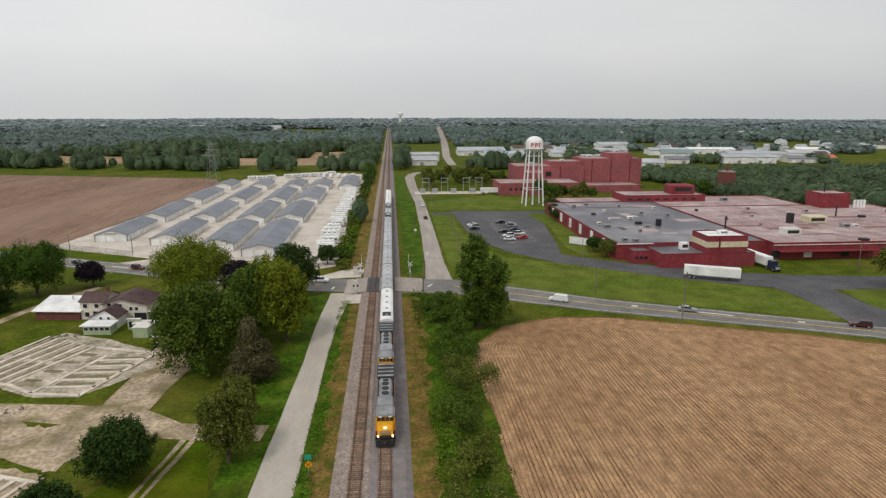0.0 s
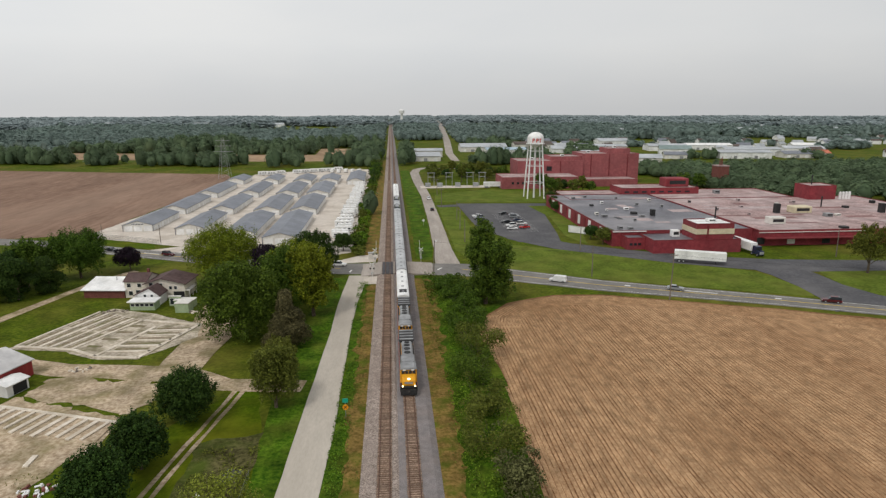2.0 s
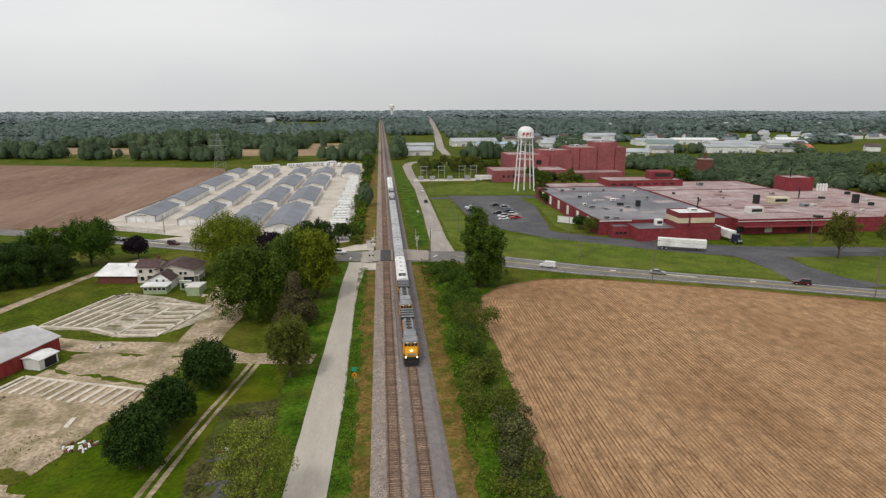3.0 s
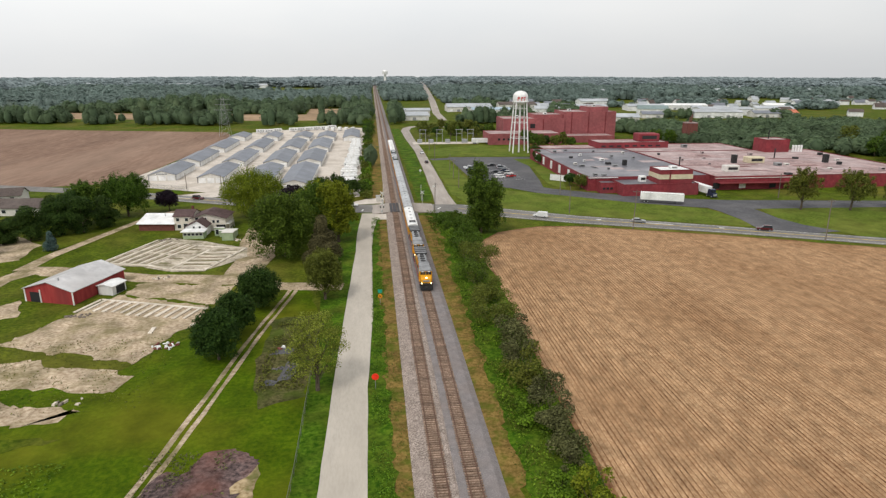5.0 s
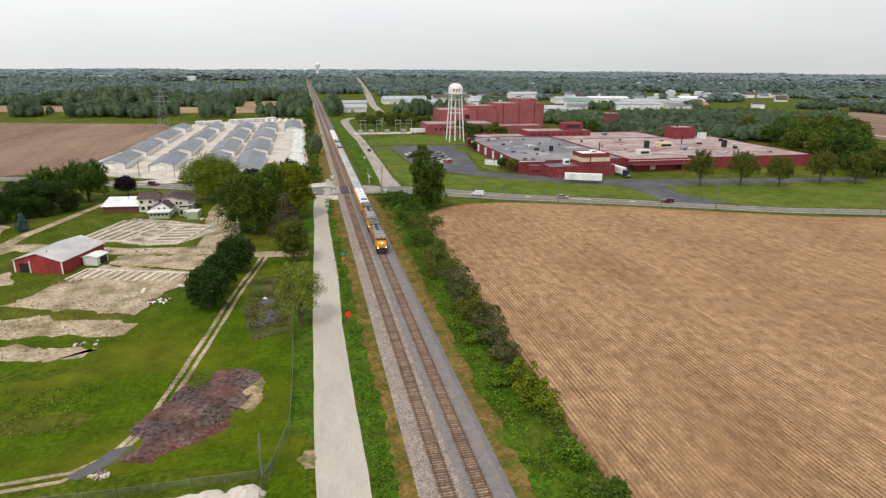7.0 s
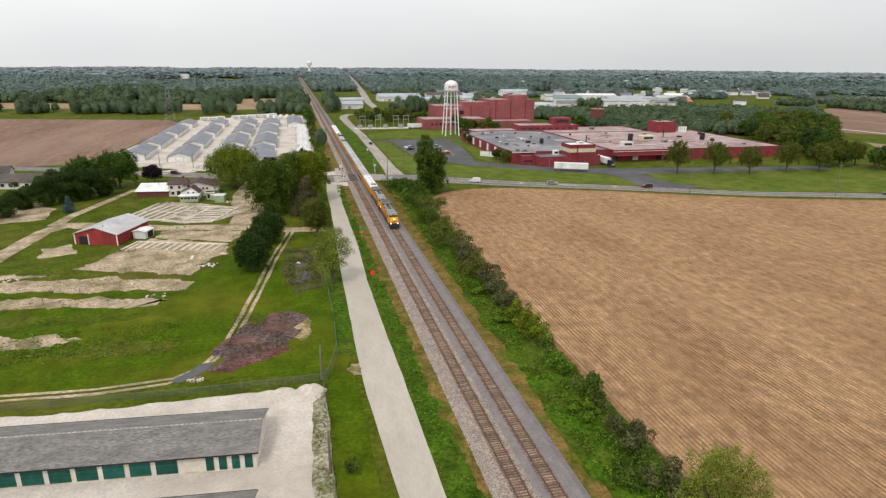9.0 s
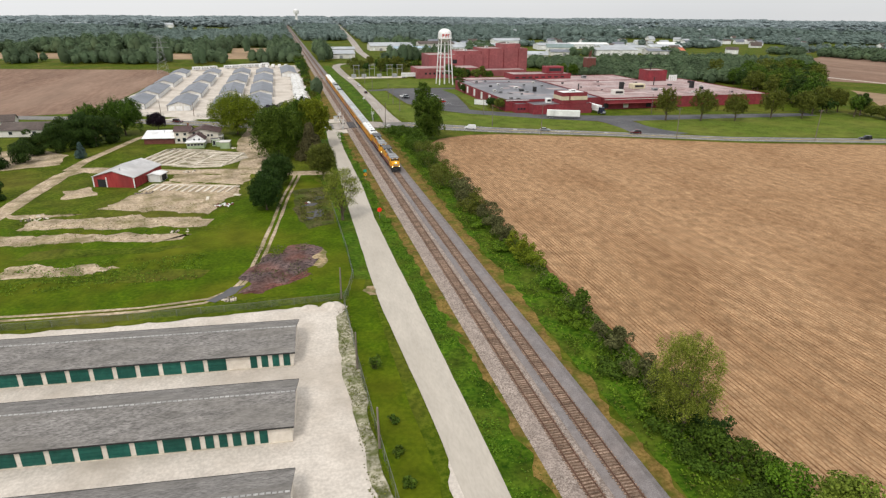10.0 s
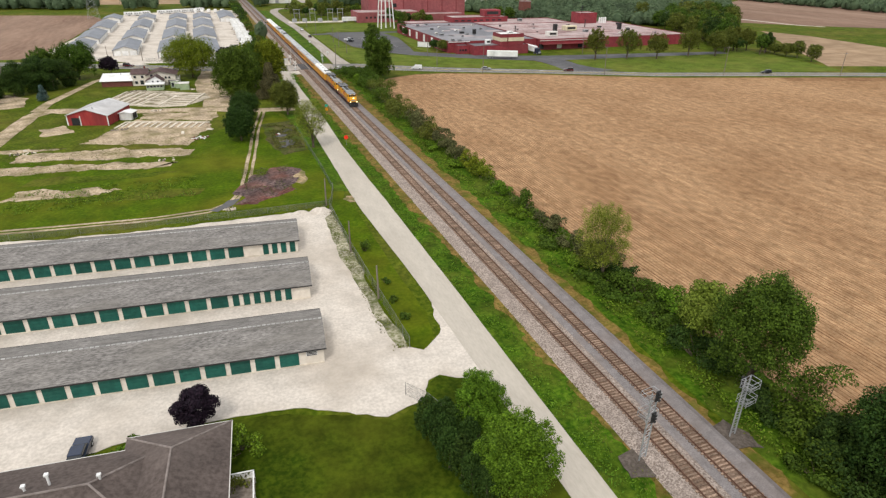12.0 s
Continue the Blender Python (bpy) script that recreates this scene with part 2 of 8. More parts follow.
M_REDWALL = surface("red_painted_brick", (0.190, 0.026, 0.034), (0.265, 0.042, 0.050), 0.8, 0.8, 0.02, (0.16, 0.040, 0.044), 0.12, 0.5, mott=0.14)
# wall red made pinker and paler: distance haze put into the mill's colour
M_MILLWALL = surface("hazed_red_mill_brick", (0.250, 0.070, 0.074), (0.325, 0.100, 0.102), 0.6, 0.85, 0.02, (0.22, 0.075, 0.078), 0.08, 0.5, mott=0.14)
M_REDTRIM = surface("dark_red_panel", (0.14, 0.018, 0.022), (0.19, 0.028, 0.032), 1.0, 0.6, 0.0)
M_PINKROOF = surface("faded_red_gravel_roof", (0.225, 0.145, 0.138), (0.40, 0.285, 0.272), 0.9, 0.8, 0.02, (0.46, 0.38, 0.37), 0.045, 0.6, mott=0.3)
M_GREYROOF = surface("wet_grey_membrane_roof", (0.070, 0.070, 0.086), (0.135, 0.134, 0.152), 0.7, 0.42, 0.01, (0.25, 0.235, 0.245), 0.035, 0.8, mott=0.28)
M_CREAM = surface("cream_band", (0.55, 0.48, 0.33), (0.63, 0.56, 0.40), 1.0, 0.7, 0.0)
M_WHITE = surface("white_painted_metal", (0.70, 0.70, 0.69), (0.80, 0.80, 0.79), 1.5, 0.5, 0.0, (0.6, 0.59, 0.56), 0.3, 0.5)
M_OFFWHITE = surface("off_white_steel_siding", (0.58, 0.56, 0.52), (0.68, 0.66, 0.62), 1.0, 0.6, 0.0, (0.5, 0.47, 0.42), 0.2, 0.5)
M_STEELROOF = surface("blue_grey_steel_roof", (0.135, 0.145, 0.170), (0.165, 0.178, 0.205), 0.8, 0.5, 0.0, (0.20, 0.21, 0.235), 0.1, 0.5, tint=0.06)
M_SHINGLE = surface("weathered_grey_shingles", (0.112, 0.104, 0.097), (0.258, 0.242, 0.228), 2.0, 0.9, 0.03, (0.175, 0.162, 0.146), 0.12, 0.6, stretch=(0.8, 3.0, 3.0), mott=0.24)
M_CAP = surface("pale_ridge_caps", (0.30, 0.29, 0.28), (0.42, 0.41, 0.40), 1.5, 0.9, 0.0, tint=0.2)
M_STUCCO = surface("cream_siding", (0.66, 0.60, 0.52), (0.76, 0.70, 0.62), 1.5, 0.8, 0.0, (0.58, 0.52, 0.44), 0.3, 0.4, mott=0.05)
M_GREENDOOR = surface("dark_green_door", (0.006, 0.075, 0.058), (0.013, 0.105, 0.08), 1.2, 0.5, 0.0, tint=0.15)
M_BROWNROOF = surface("brown_shingle_roof", (0.066, 0.050, 0.044), (0.112, 0.088, 0.078), 2.2, 0.9, 0.02, (0.150, 0.122, 0.110), 0.12, 0.5)
M_MAROON = surface("maroon_house_roof", (0.06, 0.035, 0.034), (0.10, 0.062, 0.058), 1.0, 0.9, 0.02, (0.13, 0.09, 0.085), 0.2, 0.4)
M_BARNRED = surface("red_barn_boards", (0.25, 0.026, 0.026), (0.33, 0.045, 0.042), 0.9, 0.8, 0.0, (0.2, 0.04, 0.04), 0.2, 0.5, stretch=(1, 1, 0.2))
M_BARNROOF = surface("galvanised_barn_roof", (0.44, 0.43, 0.43), (0.56, 0.55, 0.545), 0.6, 0.5, 0.0, (0.36, 0.34, 0.33), 0.15, 0.6)
M_LIMEWALL = surface("pale_green_block", (0.30, 0.38, 0.23), (0.38, 0.46, 0.29), 1.0, 0.85, 0.0)
M_BRICK = surface("dark_red_brick", (0.13, 0.045, 0.036), (0.19, 0.07, 0.055), 4.0, 0.9, 0.0)
M_GLASS = plain("dark_window_glass", (0.025, 0.03, 0.035), 0.08)
# near-black for flat panels that paint the unlit inside of openings
M_DARK = plain("opening_shade_black", (0.012, 0.012, 0.013), 0.8)
M_YELLOW = surface("armour_yellow_paint", (0.62, 0.285, 0.012), (0.72, 0.35, 0.02), 1.2, 0.4, 0.0, (0.5, 0.22, 0.02), 0.3, 0.5)
M_TRAINGREY = surface("grey_carriage_roof", (0.36, 0.37, 0.38), (0.47, 0.48, 0.49), 0.8, 0.5, 0.0, (0.27, 0.27, 0.28), 0.25, 0.5)
M_LOCOGREY = surface("locomotive_grey", (0.22, 0.225, 0.23), (0.30, 0.305, 0.31), 1.0, 0.5, 0.0, (0.13, 0.13, 0.135), 0.4, 0.6)
M_BLACK = surface("sooty_black_steel", (0.016, 0.016, 0.017), (0.035, 0.034, 0.034), 2.0, 0.6, 0.0)
M_LAMP = plain("headlamp_glow", (1.0, 0.82, 0.45), 0.3, emit=4.0)
M_REDSTRIPE = plain("red_stripe", (0.55, 0.03, 0.025), 0.4)
M_GALV = surface("galvanised_steel", (0.30, 0.31, 0.32), (0.42, 0.43, 0.44), 3.0, 0.5, 0.0, metal=0.4)
M_POLE = surface("grey_timber_pole", (0.13, 0.105, 0.085), (0.22, 0.185, 0.155), 3.0, 0.9, 0.0, stretch=(1, 1, 0.1))
M_TYRE = plain("black_rubber", (0.02, 0.02, 0.02), 0.85)
M_SIGNRED = plain("vivid_orange_red_sign", (0.95, 0.035, 0.012), 0.5)
M_SIGNGRN = plain("green_street_sign", (0.01, 0.30, 0.20), 0.4)
M_SIGNYEL = plain("orange_yellow_sign", (0.85, 0.33, 0.01), 0.4)
M_MARK = surface("worn_white_paint", (0.60, 0.59, 0.56), (0.72, 0.71, 0.69), 2.0, 0.8, 0.0)
M_MARKY = surface("worn_yellow_paint", (0.55, 0.38, 0.06), (0.65, 0.47, 0.10), 2.0, 0.8, 0.0)
M_WEEDY = surface("derelict_weedy_ground", (0.040, 0.038, 0.014), (0.115, 0.105, 0.042), 1.3, 0.95, 0.08, (0.055, 0.082, 0.010), 0.16, 0.8, mott=0.35)

# ---- mesh tools ----
def part(name, bm, material, parent=None, label=""):
    """Links a bmesh as one mesh object under a thing or part."""
    me = bpy.data.meshes.new(name)
    bm.to_mesh(me)
    bm.free()
    me.materials.append(material)
    ob = new(name, me)
    if parent:
        ob.parent = parent
    if label:
        tagged(ob, label)
    return ob


def thing(name, label, category, x=0, y=0, z=0, turn=0, group="", kind=""):
    ob = new(name)
    ob.matrix_basis = pose(x, y, z, 0, 0, turn)
    return tagged(ob, label, category, group, kind)


def hull(bm, pts, faces):
    vs = [bm.verts.new(p) for p in pts]
    for f in faces:
        bm.faces.new([vs[i] for i in f])
    return vs


BOX_F = ((0, 3, 2, 1), (4, 5, 6, 7), (0, 1, 5, 4), (1, 2, 6, 5), (2, 3, 7, 6), (3, 0, 4, 7))


def box(bm, x, y, z, sx, sy, sz, turn=0, top=(1, 1), bev=0.0):
    """A box standing on z, centred on x, y; top: taper of its upper face; bev: chamfer of its upright and top edges."""
    c, s = math.cos(radians(turn)), math.sin(radians(turn))
    pts = []
    for k, (tx, ty) in ((0, (1, 1)), (1, top)):
        for ux, uy in ((-1, -1), (1, -1), (1, 1), (-1, 1)):
            px, py = ux * sx / 2 * tx, uy * sy / 2 * ty
            pts.append((x + px * c - py * s, y + px * s + py * c, z + k * sz))
    vs = hull(bm, pts, BOX_F)
    if bev:
        es = {e for v in vs for e in v.link_edges if not (e.verts[0] in vs[:4] and e.verts[1] in vs[:4])}
        bmesh.ops.bevel(bm, geom=list(es), offset=bev, segments=1, affect="EDGES")
    return bm


def tube(bm, p0, p1, r0, r1=None, seg=8, cap=True):
    """A tapered tube from p0 to p1."""
    r1 = r0 if r1 is None else r1
    p0, p1 = Vector(p0), Vector(p1)
    q = (p1 - p0).to_track_quat("Z", "Y")
    rings = []
    for p, r in ((p0, r0), (p1, r1)):
        rings.append([bm.verts.new(p + q @ Vector((r * math.cos(2 * math.pi * i / seg), r * math.sin(2 * math.pi * i / seg), 0))) for i in range(seg)])
    for i in range(seg):
        bm.faces.new((rings[0][i], rings[0][(i + 1) % seg], rings[1][(i + 1) % seg], rings[1][i]))
    if cap:
        bm.faces.new(rings[1])
        bm.faces.new(rings[0][::-1])
    return bm


def prism(bm, pts, z0, z1):
    """An upright prism over a plan outline (any winding)."""
    area = sum(a[0] * b[1] - b[0] * a[1] for a, b in zip(pts, pts[1:] + pts[:1]))
    pts = pts if area > 0 else pts[::-1]
    lo, hi = [bm.verts.new((*p, z0)) for p in pts], [bm.verts.new((*p, z1)) for p in pts]
    bm.faces.new(hi)
    bm.faces.new(lo[::-1])
    k = len(pts)
    for i in range(k):
        bm.faces.new((lo[i], lo[(i + 1) % k], hi[(i + 1) % k], hi[i]))
    return bm


def profile(bm, sect, y0, y1, cap=True):
    """A section in x, z (counter-clockwise seen from -y) drawn out from y0 to y1."""
    a, b = [bm.verts.new((p[0], y0, p[1])) for p in sect], [bm.verts.new((p[0], y1, p[1])) for p in sect]
    k = len(sect)
    for i in range(k):
        bm.faces.new((a[i], a[(i + 1) % k], b[(i + 1) % k], b[i]))
    if cap:
        bm.faces.new(a[::-1])
        bm.faces.new(b)
    bmesh.ops.recalc_face_normals(bm, faces=bm.faces)
    return bm


def rough_edge(pts, step=3.0, jitter=0.35, seed=1):
    """An outline with points every `step` metres pushed about, so that grass and gravel meet unevenly."""
    out = []
    for a, b in zip(pts, pts[1:] + pts[:1]):
        d = math.hypot(b[0] - a[0], b[1] - a[1])
        k = max(1, int(d / step))
        for i in range(k):
            u = i / k
            x, y = a[0] + (b[0] - a[0]) * u, a[1] + (b[1] - a[1]) * u
            w = noise.noise_vector(Vector((x * 0.23, y * 0.23, seed))) * jitter + noise.noise_vector(Vector((x * 0.9, y * 0.9, seed + 5))) * jitter * 0.6
            out.append((x + w.x, y + w.y))
    return out


def sheet(name, pts, z, material, label, category, rough=0.0, step=3.0, kind="structure", thick=0.12):
    """A flat patch of ground with a little thickness, its top at z."""
    if rough:
        pts = rough_edge(pts, step, rough, seed=len(name) + z * 100)
    ob = part(name, prism(bmesh.new(), pts, z - thick, z), material)
    return tagged(ob, label, category, kind=kind)


def ribbon(name, line, z, material, label, category, rough=0.0, crown=0.0):
    """A road along points (x, y, half width)."""
    left, right = [], []
    pts = []
    for i in range(len(line) - 1):
        a, b = line[i], line[i + 1]
        k = max(1, int(math.hypot(b[0] - a[0], b[1] - a[1]) / 4))
        pts += [tuple(a[j] + (b[j] - a[j]) * u / k for j in range(3)) for u in range(k)]
    pts.append(line[-1])
    bm = bmesh.new()
    rows = []
    for i, (x, y, w) in enumerate(pts):
        a, b = pts[max(0, i - 1)], pts[min(len(pts) - 1, i + 1)]
        d = Vector((b[0] - a[0], b[1] - a[1], 0)).normalized()
        s = Vector((-d.y, d.x, 0))
        jl, jr = (noise.noise(Vector((x * 0.35, y * 0.35, 3 + k))) * rough for k in (0, 9))
        c = Vector((x, y, 0))
        rows.append([bm.verts.new(c + s * (w + jl) + Vector((0, 0, z - 0.1))), bm.verts.new(c + s * (w + jl) + Vector((0, 0, z))),
                     bm.verts.new(c + Vector((0, 0, z + crown))), bm.verts.new(c - s * (w + jr) + Vector((0, 0, z))), bm.verts.new(c - s * (w + jr) + Vector((0, 0, z - 0.1)))])
    for r, q in zip(rows, rows[1:]):
        for k in range(4):
            bm.faces.new((r[k], r[k + 1], q[k + 1], q[k]))
    bmesh.ops.recalc_face_normals(bm, faces=bm.faces)
    if sum(f.normal.z for f in bm.faces) < 0:
        bmesh.ops.reverse_faces(bm, faces=bm.faces)
    return tagged(part(name, bm, material), label, category, kind="structure")


rng = np.random.default_rng(7)


def quads(centres, normals, size, material, name, parent=None, aspect=1.0):
    """Leaf clumps: one bent leaf of two triangles pairs at each centre, facing its normal, turned at random."""
    n = len(centres)
    nrm = normals / np.maximum(np.linalg.norm(normals, axis=1, keepdims=True), 1e-6)
    ref = rng.normal(size=(n, 3))
    u = np.cross(nrm, ref)
    u /= np.maximum(np.linalg.norm(u, axis=1, keepdims=True), 1e-6)
    v = np.cross(nrm, u)
    s = (size * rng.uniform(0.6, 1.35, n))[:, None] if np.ndim(size) == 0 else (size * rng.uniform(0.6, 1.35, n))[:, None]
    w = s * aspect
    co = np.stack([centres - u * s, centres - v * w * 0.62 + nrm * s * 0.22, centres + u * s, centres + v * w * 0.62 + nrm * s * 0.22], 1).reshape(-1, 3)
    me = bpy.data.meshes.new(name)
    me.vertices.add(4 * n)
    me.vertices.foreach_set("co", co.astype(np.float32).ravel())
    me.loops.add(4 * n)
    me.loops.foreach_set("vertex_index", np.arange(4 * n, dtype=np.int32))
    me.polygons.add(n)
    me.polygons.foreach_set("loop_start", np.arange(0, 4 * n, 4, dtype=np.int32))
    me.update(calc_edges=True)
    me.materials.append(material)
    ob = new(name, me)
    if parent:
        ob.parent = parent
    return ob


def lobes_cloud(lobes, n, spread=0.5, inner=0.72):
    """n points and normals over the outer shell of lobes (x, y, z, rx, rz)."""
    lobes = np.asarray(lobes, float)
    wgt = lobes[:, 3] ** 2
    pick = rng.choice(len(lobes), n, p=wgt / wgt.sum())
    d = rng.normal(size=(n, 3))
    d /= np.linalg.norm(d, axis=1, keepdims=True)
    d[:, 2] = np.where(d[:, 2] < -0.55, -d[:, 2], d[:, 2])
    L = lobes[pick]
    r = rng.uniform(inner, 1.06, n)[:, None]
    pos = L[:, :3] + d * np.stack([L[:, 3], L[:, 3], L[:, 4]], 1) * r
    nrm = d + rng.normal(size=(n, 3)) * spread + np.array([0, 0, 0.25])
    return pos, nrm

# ---- ground, fields, roads, tracks ----
TRACK_L, TRACK_R = -5.7, -1.55
GAUGE = 1.435
tagged(part("ground", prism(bmesh.new(), [(4700 * math.cos(a * math.pi / 24), 4700 * math.sin(a * math.pi / 24)) for a in range(48)], -1.0, 0.0), M_GRASS),
       "rough green grass on flat open land", "ground", kind="structure")

# pale stubble field beside the tracks, its drill rows running with them
FIELD = [(14.5, -260), (16, -60), (14.5, -5), (15, 40), (17, 95), (15.5, 116), (19, 128), (26, 137), (40, 143), (54, 142), (95, 126), (142, 103.5), (205, 84.5), (420, 20), (420, -260)]
sheet("stubble_field", FIELD, 0.05, M_SOIL, "pale brown harvested stubble field with straight drill rows", "field", rough=0.6, step=6)


def field_rows():
    """Low ridges of stubble, cut to the field's outline, with headland rows along the highway."""
    bm_pts, faces = [], []

    def ridge(a, b, w, h):
        d = Vector((b[0] - a[0], b[1] - a[1], 0)).normalized()
        sx, sy = d.y * w, -d.x * w
        k = len(bm_pts)
        for p in (a, b):
            bm_pts.extend([(p[0] - sx, p[1] - sy, 0.051), (p[0], p[1], 0.05 + h), (p[0] + sx, p[1] + sy, 0.051)])
        faces.extend([(k, k + 1, k + 4, k + 3), (k + 1, k + 2, k + 5, k + 4)])

    x, row = 16.0, 0
    while x < 330:
        near = x < 130
        hits = []
        for a, b in zip(FIELD, FIELD[1:] + FIELD[:1]):
            if (a[0] - x) * (b[0] - x) < 0:
                hits.append(a[1] + (b[1] - a[1]) * (x - a[0]) / (b[0] - a[0]))
        hits.sort()
        for y0, y1 in zip(hits[::2], hits[1::2]):
            y0 = max(y0 + 0.5, -190)
            y1 -= random.uniform(8.6, 10.2) if x > 22 else 1.0
            y = y0
            wide = random.uniform(0.26, 0.35) * (0.78 if row % 8 in (0, 5) else 1.0)
            while y < y1 - 0.5:
                d = min(y1 - y, random.uniform(2.0, 6.0) if near else random.uniform(12, 40))
                u0, u1 = (x + noise.noise(Vector((x * 0.02, v * 0.012, 1.0))) * 0.5 for v in (y, y + d))
                ridge((u0 + random.uniform(-0.03, 0.03), y), (u1 + random.uniform(-0.03, 0.03), y + d), wide * random.uniform(0.88, 1.12), random.uniform(0.04, 0.075))
                y += d
        x += 0.762
        row += 1
    edge = []
    for a, b in zip(FIELD[5:12], FIELD[6:13]):
        k = max(1, int(math.hypot(b[0] - a[0], b[1] - a[1]) / 4))
        edge += [(a[0] + (b[0] - a[0]) * i / k, a[1] + (b[1] - a[1]) * i / k) for i in range(k)]
    for k in range(11):
        off = 1.4 + 0.762 * k
        line = []
        for i in range(1, len(edge) - 1):
            d = Vector((edge[i + 1][0] - edge[i - 1][0], edge[i + 1][1] - edge[i - 1][1], 0)).normalized()
            line.append((edge[i][0] + d.y * off, edge[i][1] - d.x * off))
        for a, b in zip(line, line[1:]):
            ridge(a, b, random.uniform(0.22, 0.29), random.uniform(0.04, 0.075))
    me = bpy.data.meshes.new("stubble_rows")
    me.from_pydata(bm_pts, [], faces)
    me.materials.append(M_RIDGE)
    tagged(new("stubble_rows", me), "rows of pale cut stubble standing on the field", "stubble", kind="stuff")


field_rows()
sheet("ploughed_field", [(-128, 240), (-330, 215), (-700, 300), (-640, 640), (-330, 530), (-135, 482), (-120, 440)], 0.05, M_BROWN, "bare reddish brown ploughed field", "field", rough=2.0, step=12)
sheet("distant_field", [(-560, 700), (-134, 604), (-50, 600), (-50, 690), (-134, 695), (-560, 790)], 0.05, M_FARFIELD, "pale tan field between tree belts", "field")
sheet("distant_field", [(-90, 690), (-26, 690), (-26, 800), (-95, 800)], 0.05, M_FARFIELD, "small pale brown field among far trees", "field")
sheet("distant_field", [(374, 299), (395, 322), (553, 495), (660, 570), (960, 460), (900, 200), (640, 190), (459, 229), (410, 264)], 0.05, M_BROWN, "brown ploughed field beyond the tree belt", "field", rough=2, step=14)
sheet("distant_field", [(249, 104), (300, 180), (344, 241), (353, 205), (349, 147), (420, 104), (640, 60), (640, 0), (420, 50)], 0.05, M_FARFIELD, "pale stubble field beyond the factory lawn", "field", rough=1.5, step=10)
ribbon("ditch_bank", [(400, 326, 2.2), (404, 300, 2.0), (408, 268, 1.6), (420, 250, 1.2)], 0.07, M_GRAVEL, "strip of white rubble along the ditch", "rubble bank", rough=1.2)

# highway across the tracks
HIGHWAY = [(-420, 312, 4.6), (-136, 224, 4.8), (-94, 205, 5.0), (-50, 186, 5.6), (-21, 177, 6.6), (0, 175, 7.2), (18, 172.5, 7.2), (56, 151.2, 5.6), (98, 133.2, 4.8), (147, 110.2, 4.3), (211, 91.5, 4.5), (460, 10, 4.5)]
ribbon("highway", HIGHWAY, 0.10, M_ASPHALT, "worn grey asphalt two-lane highway across the tracks", "road", crown=0.05)
ribbon("lane", [(-16.6, -140, 2.2), (-16.7, -88, 2.2), (-16.9, -67, 2.4), (-17.0, -42, 2.6), (-17.5, -20, 3.0), (-17.8, -5, 3.3), (-17.85, 10, 3.1), (-17.7, 42, 2.85), (-16.9, 74, 3.0), (-16.4, 120, 2.3), (-16.2, 141, 2.5), (-14.6, 168, 3.0)],
       0.09, M_ROAD, "pale chip-sealed lane beside the railway", "road", rough=0.12)
ribbon("side_road", [(14.2, 178, 4.2), (14.4, 200, 3.3), (15.5, 260, 3.0), (16.2, 341, 2.8), (14.5, 420, 3.2), (14.5, 480, 3.6), (17.5, 505, 3.6), (24, 520, 3.4), (60, 512, 3.0)], 0.09, M_ROAD2, "greyish side road along the tracks", "road", rough=0.2)
ribbon("straight_road", [(60, 590, 4.0), (64, 700, 4.5), (88, 1000, 5.5), (150, 1900, 9), (230, 3200, 14)], 0.09, M_ROAD2, "straight pale road running to the horizon", "road")

sheet("track_bank", [(4.0, -150), (15.5, -150), (17, -60), (15.5, -5), (16, 40), (18, 95), (16.5, 116), (20, 128), (26, 138), (24, 158), (8, 165), (5, 164)], 0.025, M_VERGE, "rank green bank between tracks and field", "verge", rough=0.5)
sheet("lane_verge", [(-20.5, 4), (-24.4, 5), (-24.3, 60), (-27, 100), (-24, 166), (-17, 166), (-18.5, 140), (-18.4, 120), (-19.6, 74), (-20.3, 42)], 0.04, M_VERGE, "green grass verge along the lane", "verge", rough=0.3)
# verges between lane and tracks and beyond them
sheet("track_verge", [(-14.6, -150), (-14.6, -88), (-14.9, -62), (-15.6, 5), (-15.1, 41), (-13.8, 74), (-14.1, 120), (-13.2, 166), (-8.5, 166), (-8.6, -150)], 0.03, M_VERGE, "lush green grass verge beside the railway", "verge", rough=0.6, step=1.2)
sheet("dry_verge", [(-9.6, -150), (-9.8, -75), (-10.6, -30), (-11.3, 20), (-11.6, 45), (-12.2, 100), (-12.0, 160), (-8.0, 164), (-8.2, -150)], 0.05, M_DRY, "orange-brown weeds along the ballast", "verge", rough=1.5, step=1.1)
sheet("dry_verge", [(1.6, -150), (3.4, -150), (3.8, -60), (5.0, 20), (6.2, 90), (8.5, 160), (1.8, 164)], 0.05, M_DRY, "orange-brown weeds along the ballast", "verge", rough=1.5, step=1.1)
sheet("dry_verge", [(-14, 186), (-9, 186), (-9, 600), (-13, 600)], 0.05, M_DRY, "orange-brown weeds along the ballast", "verge", rough=0.9, step=3)
sheet("track_verge", [(4.2, 188), (9.2, 186), (10.6, 200), (12, 260), (12.8, 341), (11, 420), (10.5, 500), (3.5, 500)], 0.04, M_VERGE, "mown green strip between tracks and side road", "verge", rough=0.3)


def ballast(name, x, width, material, label, y0=-260, y1=2600):
    bm = profile(bmesh.new(), [(x - width - 1.1, 0.0), (x + width + 1.1, 0.0), (x + width, 0.5), (x - width, 0.5)], y0, y1)
    return tagged(part(name, bm, material), label, "ballast", kind="structure")


ballast("ballast_bed", TRACK_L - 0.35, 2.05, M_BALLAST, "coarse pinkish grey railway ballast")
ballast("ballast_bed", TRACK_R + 0.55, 2.35, M_BALLAST2, "fine grey railway ballast")


